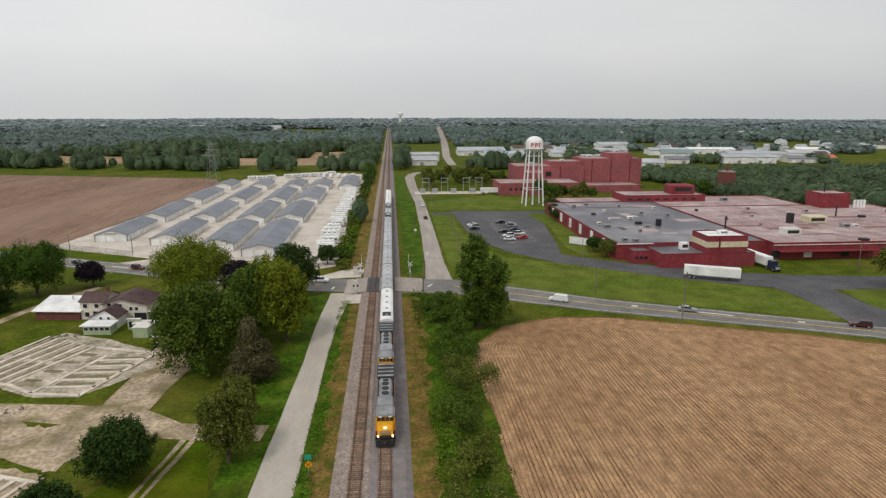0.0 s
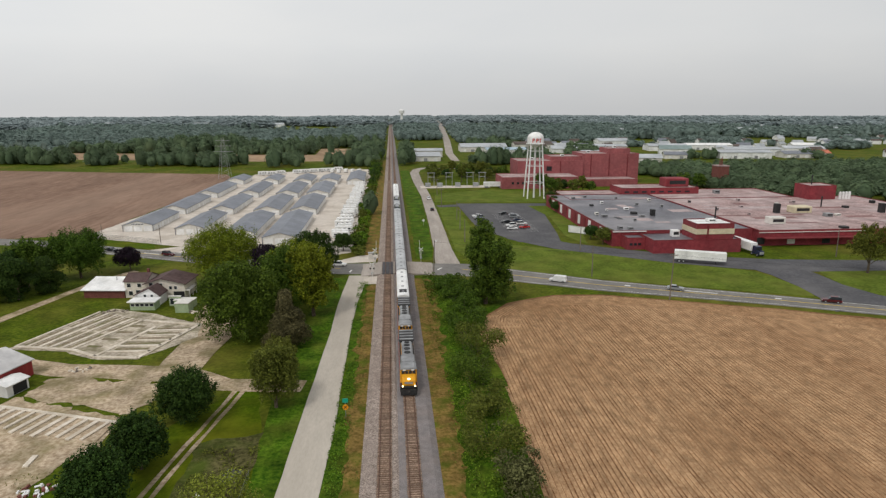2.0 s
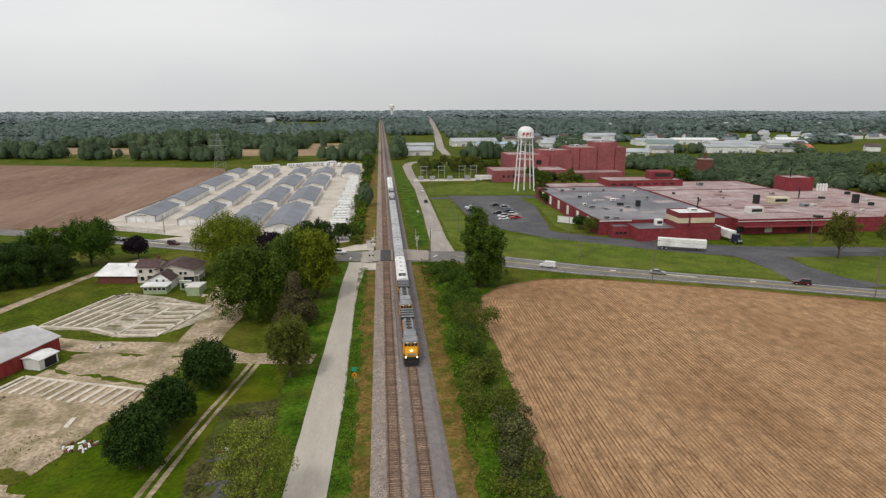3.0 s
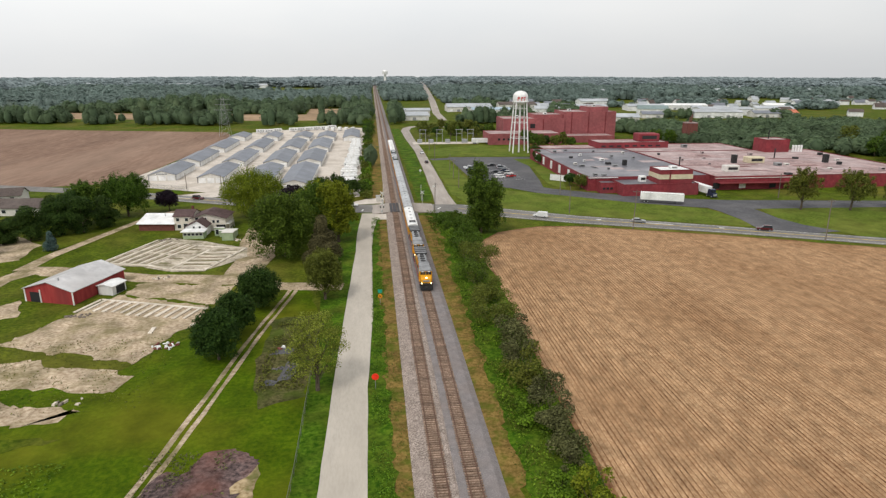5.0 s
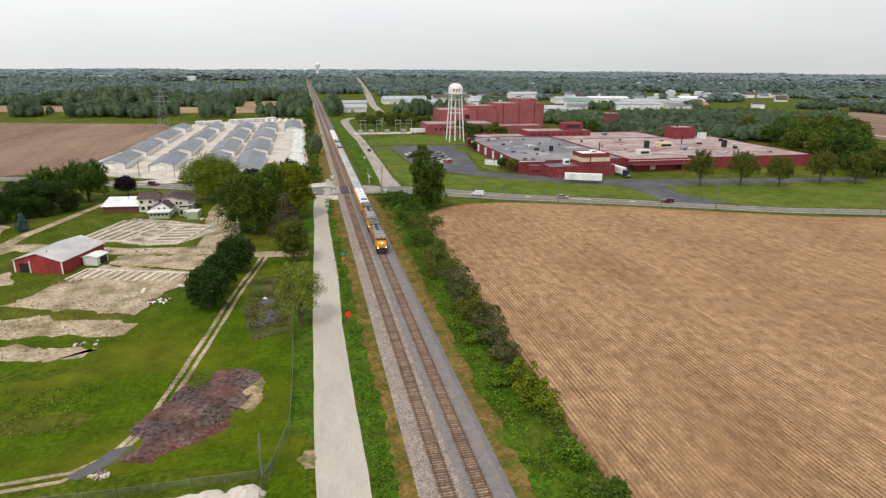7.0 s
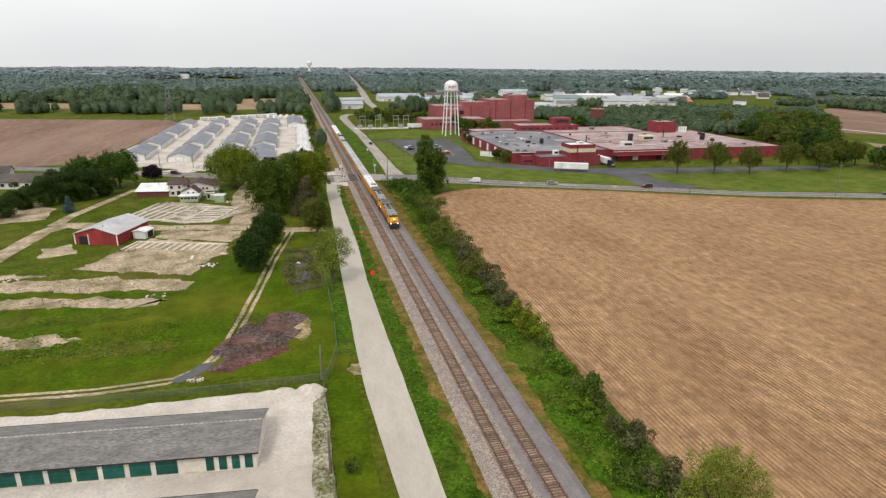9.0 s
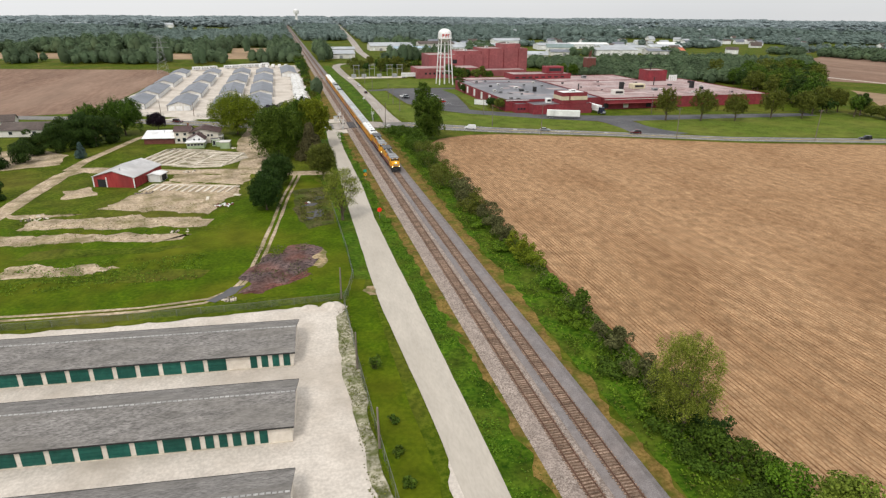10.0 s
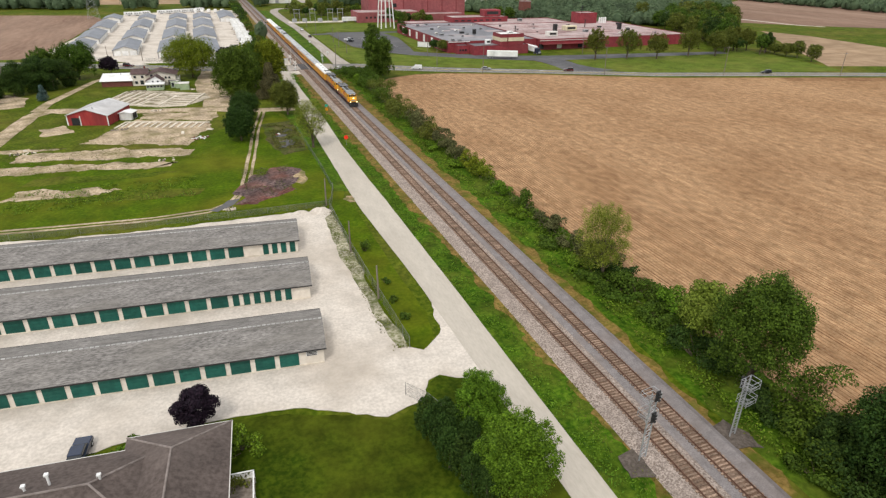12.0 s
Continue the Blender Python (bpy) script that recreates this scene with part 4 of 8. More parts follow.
fac = thing("factory", "sprawling red brick factory with flat grey and pink roofs", "factory")
flat_block(fac, 78, 133, 201, 300, 5.6, M_REDWALL, M_GREYROOF)
flat_block(fac, 133.05, 238, 197, 282, 5.6, M_REDWALL, M_PINKROOF)
flat_block(fac, 86, 205, 282.05, 318, 5.4, M_REDWALL, M_PINKROOF)
flat_block(fac, 88.4, 120.8, 188, 200.95, 4.6, M_REDWALL, M_GREYROOF)
flat_block(fac, 81.5, 88.35, 195, 200.95, 4.2, M_REDWALL, M_GREYROOF)
flat_block(fac, 104, 118, 188.5, 199, 10.2, M_REDWALL, M_WHITE, "tower_wall")
flat_block(fac, 119, 162, 300, 318, 8.6, M_REDWALL, M_PINKROOF, "upper_wall")
flat_block(fac, 205.5, 219.5, 272, 284, 12.4, M_REDWALL, M_PINKROOF, "upper_wall")
# mill behind
mill = thing("mill", "tall windowless red mill building behind the factory", "mill")
flat_block(mill, 67, 118, 371, 396, 7.2, M_MILLWALL, M_PINKROOF)
flat_block(mill, 82, 128, 396.05, 422, 15.5, M_MILLWALL, M_PINKROOF, "upper_wall")
flat_block(mill, 128.05, 168, 398, 424, 20, M_MILLWALL, M_PINKROOF, "upper_wall")
flat_block(mill, 118.05, 160, 378, 395, 4.5, M_MILLWALL, M_PINKROOF, "low_wall")


# ---- water tower ----
def water_tower(x, y):
    t = thing("water_tower", "white water tower with red lettering on four legs", "water tower", x, y)
    bm = bmesh.new()
    prof = [(0.05, 37.7), (1.6, 37.5), (3.0, 36.9), (4.0, 36.1), (4.6, 35.0), (4.75, 34.0), (4.75, 31.6), (4.65, 31.2), (3.2, 29.9), (1.4, 29.2), (0.7, 28.9)]
    rings = [[bm.verts.new((r * math.cos(a * math.pi / 16), r * math.sin(a * math.pi / 16), z)) for a in range(32)] for r, z in prof]
    for a, b in zip(rings, rings[1:]):
        for i in range(32):
            bm.faces.new((a[i], b[i], b[(i + 1) % 32], a[(i + 1) % 32]))
    bm.faces.new(rings[-1])
    bmesh.ops.recalc_face_normals(bm, faces=bm.faces)
    for f in bm.faces:
        f.smooth = True
    part("tank", bm, M_WHITE, t)
    for sx in (-1, 1):
        for sy in (-1, 1):
            part("leg", tube(bmesh.new(), (sx * 4.9, sy * 4.9, 0), (sx * 3.2, sy * 3.2, 31.5), 0.42, 0.38, 10), M_WHITE, t)
    part("riser_pipe", tube(bmesh.new(), (0, 0, 0), (0, 0, 29), 0.55, 0.55, 12), M_WHITE, t)
    for z in (9, 18.5, 27):
        u = 4.9 - 1.7 * z / 31.5
        for a, b in (((-u, -u), (u, -u)), ((u, -u), (u, u)), ((u, u), (-u, u)), ((-u, u), (-u, -u))):
            part("brace", tube(bmesh.new(), (*a, z), (*b, z), 0.12, 0.12, 6), M_WHITE, t)
    part("balcony", tube(bmesh.new(), (0, 0, 31.0), (0, 0, 31.2), 5.3, 5.3, 32), M_WHITE, t)
    return t


water_tower(78.5, 331)

# ---- the train on the second line ----
RAIL_TOP = 0.79
BODY_SECT = [(-1.52, 1.1), (1.52, 1.1), (1.56, 1.4), (1.56, 3.55), (1.42, 3.95), (1.05, 4.2), (0.45, 4.32), (-0.45, 4.32), (-1.05, 4.2), (-1.42, 3.95), (-1.56, 3.55), (-1.56, 1.4)]


def bogie(parent, y, axles, pitch):
    b = part("bogie", box(box(bmesh.new(), -1.05, y, 0.5, 0.22, pitch * (axles - 1) + 1.3, 0.5, bev=0.05), 1.05, y, 0.5, 0.22, pitch * (axles - 1) + 1.3, 0.5, bev=0.05), M_BLACK, parent)
    box_bm = box(bmesh.new(), 0, y, 0.6, 2.0, 0.5, 0.35)
    part("bolster", box_bm, M_BLACK, b)
    for i in range(axles):
        for s in (-1, 1):
            yy = y + (i - (axles - 1) / 2) * pitch
            part("wheel", tube(bmesh.new(), (s * 0.68, yy, 0.47), (s * 0.82, yy, 0.47), 0.48, 0.48, 14), M_RAIL, b)


def locomotive(y, label):
    """A wide-cab freight locomotive, nose at local y = 0, tail at +22.4."""
    t = thing("locomotive", label, "locomotive", TRACK_R, y, RAIL_TOP - 0.02, group="train")
    part("underframe", box(bmesh.new(), 0, 11.2, 1.15, 3.05, 21.6, 0.42, bev=0.04), M_BLACK, t)
    part("sill_stripe", box(bmesh.new(), 0, 11.2, 1.45, 3.10, 21.4, 0.10), M_REDSTRIPE, t)
    part("fuel_tank", box(bmesh.new(), 0, 11.4, 0.35, 2.7, 6.6, 0.85, bev=0.2), M_BLACK, t)
    bogie(t, 4.2, 3, 2.0)
    bogie(t, 18.4, 3, 2.0)
    part("snow_plough", box(bmesh.new(), 0, 0.05, 0.12, 2.9, 0.5, 1.0, top=(1, 0.5)), M_BLACK, t)
    part("coupler", box(bmesh.new(), 0, -0.45, 0.75, 0.35, 0.8, 0.35, bev=0.05), M_BLACK, t)
    # nose with sloped face
    bm = bmesh.new()
    profile_pts = [(0.55, 1.55), (0.35, 2.4), (0.75, 3.15), (2.1, 3.25), (2.1, 1.55)]
    a = [bm.verts.new((-1.2, p[0], p[1])) for p in profile_pts]
    b = [bm.verts.new((1.2, p[0], p[1])) for p in profile_pts]
    for i in range(5):
        bm.faces.new((a[i], a[(i + 1) % 5], b[(i + 1) % 5], b[i]))
    bm.faces.new(a)
    bm.faces.new(b[::-1])
    bmesh.ops.recalc_face_normals(bm, faces=bm.faces)
    bmesh.ops.bevel(bm, geom=list(bm.edges), offset=0.12, segments=2, affect="EDGES")
    part("nose", bm, M_YELLOW, t)
    part("nose_emblem", box(bmesh.new(), 0, 0.36, 2.05, 1.5, 0.06, 0.35), M_GALV, t, "silver winged emblem shape")
    cab = part("cab", box(bmesh.new(), 0, 3.35, 1.55, 3.06, 2.7, 2.55, top=(0.97, 0.9), bev=0.1), M_YELLOW, t)
    part("cab_roof", box(bmesh.new(), 0, 3.35, 4.08, 2.96, 2.9, 0.32, top=(0.72, 0.94), bev=0.06), M_LOCOGREY, t)
    for u in (-0.98, -0.33, 0.33, 0.98):
        part("windscreen", box(bmesh.new(), u, 2.03, 3.22, 0.55, 0.08, 0.62), M_GLASS, cab)
    for s in (-1, 1):
        part("side_window", box(bmesh.new(), s * 1.53, 3.4, 3.05, 0.05, 1.2, 0.6), M_GLASS, cab)
    part("headlight", tube(bmesh.new(), (-0.12, 0.42, 3.02), (-0.12, 0.20, 3.02), 0.13, 0.13, 10), M_LAMP, t)
    part("headlight", tube(bmesh.new(), (0.12, 0.42, 3.02), (0.12, 0.20, 3.02), 0.13, 0.13, 10), M_LAMP, t)
    for s in (-1, 1):
        part("ditch_light", tube(bmesh.new(), (s * 1.1, 0.3, 1.72), (s * 1.1, 0.05, 1.72), 0.13, 0.13, 10), M_LAMP, t)
        part("number_board", box(bmesh.new(), s * 0.75, 1.95, 3.9, 0.5, 0.12, 0.22), M_WHITE, t)
    part("hood", box(bmesh.new(), 0, 9.8, 1.55, 2.05, 10.4, 2.5, bev=0.05), M_YELLOW, t)
    part("hood_roof", box(bmesh.new(), 0, 9.8, 4.03, 2.2, 10.4, 0.32, top=(0.75, 1)), M_LOCOGREY, t)
    part("dynamic_brake_housing", box(bmesh.new(), 0, 6.6, 4.0, 2.7, 3.2, 0.42, top=(0.86, 0.95)), M_LOCOGREY, t)
    part("radiator_hood", box(bmesh.new(), 0, 18.2, 1.55, 2.3, 6.6, 2.4, bev=0.05), M_YELLOW, t)
    bm = bmesh.new()
    hull(bm, [(-1.1, 15.0, 3.9), (1.1, 15.0, 3.9), (1.1, 21.4, 3.9), (-1.1, 21.4, 3.9), (-1.55, 15.2, 4.5), (1.55, 15.2, 4.5), (1.55, 21.3, 4.5), (-1.55, 21.3, 4.5)], BOX_F)
    part("radiator_wing", bm, M_BLACK, t, "black flared radiator wing")
    for k in range(4):
        part("radiator_bar", box(bmesh.new(), 0, 15.9 + k * 1.6, 4.5, 2.8, 0.5, 0.06), M_LOCOGREY, t)
    for k in range(3):
        part("roof_fan", tube(bmesh.new(), (0, 9.3 + k * 1.8, 4.32), (0, 9.3 + k * 1.8, 4.46), 0.62, 0.6, 16), M_BLACK, t)
    part("exhaust_stack", box(bmesh.new(), 0, 14.2, 4.3, 0.9, 0.5, 0.25), M_BLACK, t)
    for k in range(7):
        for s in (-1, 1):
            part("hood_door", box(bmesh.new(), s * 1.035, 5.6 + k * 1.35, 1.75, 0.04, 1.15, 1.7), M_YELLOW, t)
    for k in range(3):
        for s in (-1, 1):
            part("intake_grille", box(bmesh.new(), s * 1.04, 6.0 + k * 3.6, 3.35, 0.05, 1.6, 0.55), M_BLACK, t)
    for sx in (1.07, -1.07):
        part("side_emblem", box(bmesh.new(), sx, 11.3, 2.2, 0.03, 1.6, 1.1), M_REDSTRIPE, t, "red emblem shape")
    for s in (-1, 1):
        rail = bmesh.new()
        tube(rail, (s * 1.48, 4.9, 2.55), (s * 1.48, 21.2, 2.55), 0.03, 0.03, 5)
        for k in range(11):
            tube(rail, (s * 1.48, 4.9 + k * 1.63, 1.5), (s * 1.48, 4.9 + k * 1.63, 2.55), 0.025, 0.025, 5)
        part("handrail", rail, M_GALV, t)
        for yy in (1.0, 21.6):
            part("step", box(bmesh.new(), s * 1.35, yy, 0.45, 0.4, 0.7, 0.75), M_BLACK, t)
    part("tail_panel", box(bmesh.new(), 0, 21.55, 1.6, 2.1, 0.1, 2.0), M_BLACK, t)
    return t


def carriage(y, label, windows=True, roof=None, skirt=None, length=25.7, hatch=False, dome=False):
    t = thing("passenger_carriage", label, "railway carriage", TRACK_R, y, RAIL_TOP - 0.02, group="train")
    L = length
    part("body", profile(bmesh.new(), [(-1.52, 1.05), (1.52, 1.05), (1.54, 3.6), (-1.54, 3.6)], 0.35, L - 0.35), skirt or M_YELLOW, t)
    part("roof", profile(bmesh.new(), [(-1.56, 3.58), (1.56, 3.58), (1.45, 3.95), (1.05, 4.2), (0.5, 4.33), (-0.5, 4.33), (-1.05, 4.2), (-1.45, 3.95)], 0.3, L - 0.3), roof or M_TRAINGREY, t)
    part("underframe", box(bmesh.new(), 0, L / 2, 0.55, 2.6, L - 9, 0.55), M_BLACK, t)
    for z in (1.12, 3.42):
        for s in (-1, 1):
            part("stripe", box(bmesh.new(), s * 1.545, L / 2, z, 0.02, L - 0.9, 0.10), M_REDSTRIPE, t)
    bogie(t, 3.4, 2, 2.5)
    bogie(t, L - 3.4, 2, 2.5)
    if windows:
        k = 10
        for s in (-1, 1):
            for i in range(k):
                part("window", box(bmesh.new(), s * 1.545, 2.6 + (i + 0.5) * (L - 5.2) / k, 2.15, 0.03, 1.35, 0.75), M_GLASS, t)
    else:
        for s in (-1, 1):
            for yy in (6.5, L - 6.5):
                part("baggage_door", box(bmesh.new(), s * 1.55, yy, 1.2, 0.04, 2.2, 2.0), M_YELLOW, t)
    for yy in (0.12, L - 0.12):
        part("gangway", box(bmesh.new(), 0, yy, 1.0, 1.2, 0.45, 2.5), M_BLACK, t)
    for k in range(5):
        part("roof_vent", box(bmesh.new(), 0, 3.5 + k * (L - 7) / 4, 4.3, 0.7, 0.9, 0.12, top=(0.8, 0.8)), M_LOCOGREY, t)
    if hatch:
        part("roof_hatch", box(bmesh.new(), 0, 4.0, 4.28, 1.9, 2.6, 0.1), M_BLACK, t, "open black roof hatch")
    if dome:
        bm = box(bmesh.new(), 0, L / 2, 4.2, 2.7, 11, 0.75, top=(0.6, 0.9), bev=0.1)
        part("dome", bm, M_GLASS, t, "glazed vista dome")
    return t


TRAIN_Y = 84.0
locomotive(TRAIN_Y, "yellow and grey diesel locomotive with lit headlights leading the train")
locomotive(TRAIN_Y + 22.9, "second yellow and grey diesel locomotive with black radiators")
M_MURAL = surface("dark_multicolour_mural", (0.05, 0.05, 0.09), (0.35, 0.14, 0.06), 0.6, 0.4, 0.0, (0.5, 0.42, 0.3), 0.4, 0.6)
for i in range(9):
    carriage(TRAIN_Y + 46.0 + i * 26.1, ("yellow baggage carriage with pale grey roof" if i == 0 else "dark carriage with a coloured mural" if i == 3 else "white-roofed yellow carriage at the tail" if i > 6 else "yellow passenger carriage with grey roof and red stripes"),
             windows=i not in (0, 3), roof=M_WHITE if i in (0, 7, 8) else None, skirt=M_MURAL if i == 3 else None, hatch=i == 0, dome=i in (5, 6))

# ---- houses, barn and sheds ----
def gable(parent, x0, x1, y0, y1, eave, ridge, along, wall, roof, over=0.4, ridge_at=0.5, z=0.0):
    """A gabled block; along: the axis of its ridge."""
    bm = bmesh.new()
    if along == "y":
        xm = x0 + (x1 - x0) * ridge_at
        profile(bm, [(x0, z), (x1, z), (x1, eave), (xm, ridge), (x0, eave)], y0, y1)
        part("wall", bm, wall, parent)
        for xa in (x0, x1):
            s = -1 if xa == x0 else 1
            drop = (ridge - eave) / max(0.1, abs(xm - xa)) * over
            bm = bmesh.new()
            hull(bm, [(xm, y0 - over, ridge + 0.02), (xa + s * over, y0 - over, eave - drop + 0.02), (xa + s * over, y1 + over, eave - drop + 0.02), (xm, y1 + over, ridge + 0.02),
                      (xm, y0 - over, ridge + 0.2), (xa + s * over, y0 - over, eave - drop + 0.18), (xa + s * over, y1 + over, eave - drop + 0.18), (xm, y1 + over, ridge + 0.2)], BOX_F)
            bmesh.ops.recalc_face_normals(bm, faces=bm.faces)
            part("roof_slope", bm, roof, parent)
    else:
        ym = y0 + (y1 - y0) * ridge_at
        a = [bm.verts.new(p) for p in ((x0, y0, z), (x0, y1, z), (x0, y1, eave), (x0, ym, ridge), (x0, y0, eave))]
        b = [bm.verts.new(p) for p in ((x1, y0, z), (x1, y1, z), (x1, y1, eave), (x1, ym, ridge), (x1, y0, eave))]
        for i in range(5):
            bm.faces.new((a[i], a[(i + 1) % 5], b[(i + 1) % 5], b[i]))
        bm.faces.new(a)
        bm.faces.new(b)
        bmesh.ops.recalc_face_normals(bm, faces=bm.faces)
        part("wall", bm, wall, parent)
        for ya in (y0, y1):
            s = -1 if ya == y0 else 1
            drop = (ridge - eave) / max(0.1, abs(ym - ya)) * over
            bm = bmesh.new()
            hull(bm, [(x0 - over, ym, ridge + 0.02), (x1 + over, ym, ridge + 0.02), (x1 + over, ya + s * over, eave - drop + 0.02), (x0 - over, ya + s * over, eave - drop + 0.02),
                      (x0 - over, ym, ridge + 0.2), (x1 + over, ym, ridge + 0.2), (x1 + over, ya + s * over, eave - drop + 0.18), (x0 - over, ya + s * over, eave - drop + 0.18)], BOX_F)
            bmesh.ops.recalc_face_normals(bm, faces=bm.faces)
            part("roof_slope", bm, roof, parent)


def window(parent, x, y, z, w, h, face="y"):
    sx, sy = (w, 0.1) if face == "y" else (0.1, w)
    f = part("window", box(bmesh.new(), x, y, z - 0.08, sx + (0.16 if face == "y" else 0), sy + (0.16 if face == "x" else 0), h + 0.16), M_WHITE, parent)
    sx, sy = (w, 0.16) if face == "y" else (0.16, w)
    part("pane", box(bmesh.new(), x, y, z, sx, sy, h), M_GLASS, f)


fh = thing("farmhouse", "cream two-storey farmhouse with maroon shingle roof", "house", -68, 153, 0, -3)
gable(fh, -11.5, -4.05, -3.2, 6, 5.6, 7.4, "x", M_STUCCO, M_MAROON)
gable(fh, -4, 9.2, -4.4, 6.5, 5.1, 6.9, "y", M_STUCCO, M_MAROON, 0.8, 0.42)
for x, z in ((-10, 3.7), (-6.5, 3.7), (-2, 4.2), (1.2, 4.0)):
    window(fh, x, -3.25 if x < -4 else -4.45, z, 1.2, 1.2)
for x, z in ((4.5, 3.2), (6.2, 3.2)):
    window(fh, x, -4.45, z, 0.9, 1.0)
window(fh, -7, -3.25, 0.6, 1.6, 2.0)
window(fh, -9.6, -3.25, 0.9, 1.3, 1.4)
# porch shade is a black panel set on the wall
part("porch_shade", box(bmesh.new(), 7.2, -4.5, 0.1, 3.6, 0.12, 2.3), M_DARK, fh, "black panel for the shade in the open porch")
part("balcony", box(bmesh.new(), 9.6, -1, 2.6, 2.4, 6.5, 0.2), M_OFFWHITE, fh)
for y in (-4, -1, 2):
    part("post", box(bmesh.new(), 10.6, y, 0, 0.18, 0.18, 2.6), M_OFFWHITE, fh)
part("balcony_rail", box(bmesh.new(), 10.75, -1, 3.6, 0.08, 6.5, 0.1), M_OFFWHITE, fh)
part("chimney", box(bmesh.new(), -5.5, 2.5, 6.6, 0.8, 0.8, 2.0), M_BRICK, fh)

fh.scale = (0.8, 0.8, 0.82)
bs = thing("brick_shed", "brick shed with broad white metal roof", "shed", -82.2, 155.5, 0, -6)
gable(bs, -6, 5.2, -4.4, 5, 2.3, 3.9, "x", M_BRICK, M_WHITE, 0.6, 0.8)
part("flue", tube(bmesh.new(), (0.5, 1, 3.3), (0.5, 1, 4.6), 0.12, 0.12, 8), M_GALV, bs)

wc = thing("cottage", "small white gabled cottage with maroon roof", "cottage", -68.3, 145, 0, -3)
gable(wc, -3.4, 2.8, -1.6, 3.2, 2.8, 4.6, "y", M_WHITE, M_MAROON, 0.35, 0.62)
for x in (-0.8, 1.0):
    window(wc, x, -1.65, 2.1, 0.6, 0.9)
sr = thing("sunroom", "pale green sunroom with flat white roof", "sunroom", -68.4, 141, 0, -3)
part("wall", box(bmesh.new(), 0, 0, 0, 6.2, 3.2, 2.2), M_LIMEWALL, sr)
part("flat_roof", box(bmesh.new(), 0, -0.1, 2.2, 7.2, 4.2, 0.25, bev=0.04), M_WHITE, sr)
for k in range(5):
    window(sr, -2.4 + k * 1.2, -1.62, 1.1, 0.9, 0.7)
for x, y, w, d, h in ((-61.3, 142.5, 3.0, 0.4, 2.6), (-57.6, 138, 3.4, 3.0, 2.4), (-58.5, 142, 5, 2.5, 1.9)):
    g = thing("block_shed", "pale green block shed still standing", "shed", x, y, 0, -4)
    part("wall", box(bmesh.new(), 0, 0, 0, w, d, h), M_LIMEWALL, g)
    part("cap", box(bmesh.new(), 0, 0, h, w + 0.3, d + 0.3, 0.14), M_OFFWHITE, g)
    if d < 1:
        for u in (-0.7, 0.7):
            window(g, u, -0.22, 0.5, 0.9, 1.6)

barn = thing("barn", "red barn with pale galvanised gabled roof", "barn", -85.2, 87.4, 0, -18)
gable(barn, -6.2, 6.2, 0, 16.2, 3.1, 4.9, "y", M_BARNRED, M_BARNROOF, 0.35)
# the doorway's inner shade is a black panel, no hole is cut
part("barn_door", box(bmesh.new(), -3.6, -0.03, 0.05, 2.6, 0.12, 2.3), M_DARK, barn, "black panel for the shade inside the open doorway")
for x in (-6.2, 6.2, -2.2):
    part("corner_board", box(bmesh.new(), x, -0.06, 0, 0.3, 0.14, 3.0), M_WHITE, barn)
part("roof_vent", tube(bmesh.new(), (1.2, 2, 4.2), (1.2, 2, 5.4), 0.14, 0.14, 8), M_GALV, barn)
lt = thing("lean_to", "small white lean-to shed against the barn", "shed", -74.3, 93.4, 0, -18)
gable(lt, -1.9, 1.9, -2.2, 2.2, 2.1, 2.5, "y", M_WHITE, M_WHITE, 0.3)
# black panel again in place of the shed's unlit inside
part("opening", box(bmesh.new(), 1.92, 0.4, 0.1, 0.06, 2.8, 1.8), M_DARK, lt)

# brown-roofed house behind the garages
nh = thing("bungalow", "bungalow with hipped brown shingle roof", "house", -50.3, -70.4, 0, -4.5)


M_CAPBROWN = surface("pale_brown_capping", (0.17, 0.14, 0.125), (0.24, 0.205, 0.19), 2.0, 0.9, 0.0)


def hip(parent, x0, x1, y0, y1, eave, ridge, roof, over=0.6, hip_in=None):
    x0, x1, y0, y1 = x0 - over, x1 + over, y0 - over, y1 + over
    w, d = x1 - x0, y1 - y0
    k = min(w, d) / 2 if hip_in is None else hip_in
    bm = bmesh.new()
    if w > d:
        r = [(x0 + k, (y0 + y1) / 2, ridge), (x1 - k, (y0 + y1) / 2, ridge)]
        f = ((0, 1, 5, 4), (2, 3, 4, 5), (1, 2, 5), (3, 0, 4), (3, 2, 1, 0))
    else:
        r = [((x0 + x1) / 2, y0 + k, ridge), ((x0 + x1) / 2, y1 - k, ridge)]
        f = ((1, 2, 5, 4), (3, 0, 4, 5), (0, 1, 4), (2, 3, 5), (3, 2, 1, 0))
    hull(bm, [(x0, y0, eave), (x1, y0, eave), (x1, y1, eave), (x0, y1, eave)] + r, f)
    bmesh.ops.recalc_face_normals(bm, faces=bm.faces)
    part("roof", bm, roof, parent)
    cap = bmesh.new()
    cor = [(x0, y0, eave), (x1, y0, eave), (x1, y1, eave), (x0, y1, eave)]
    ends = (0, 1, 1, 0) if w > d else (0, 0, 1, 1)
    for c, e in zip(cor, ends):
        tube(cap, c, r[e], 0.11, 0.11, 6)
    tube(cap, r[0], r[1], 0.12, 0.12, 6)
    part("hip_capping", cap, M_CAPBROWN, parent, "paler shingle capping along hips and ridge")
    part("gutter", box(box(bmesh.new(), (x0 + x1) / 2, y1, eave - 0.15, w + 0.15, 0.12, 0.16), x1, (y0 + y1) / 2, eave - 0.15, 0.12, d + 0.15, 0.16), M_OFFWHITE, parent)


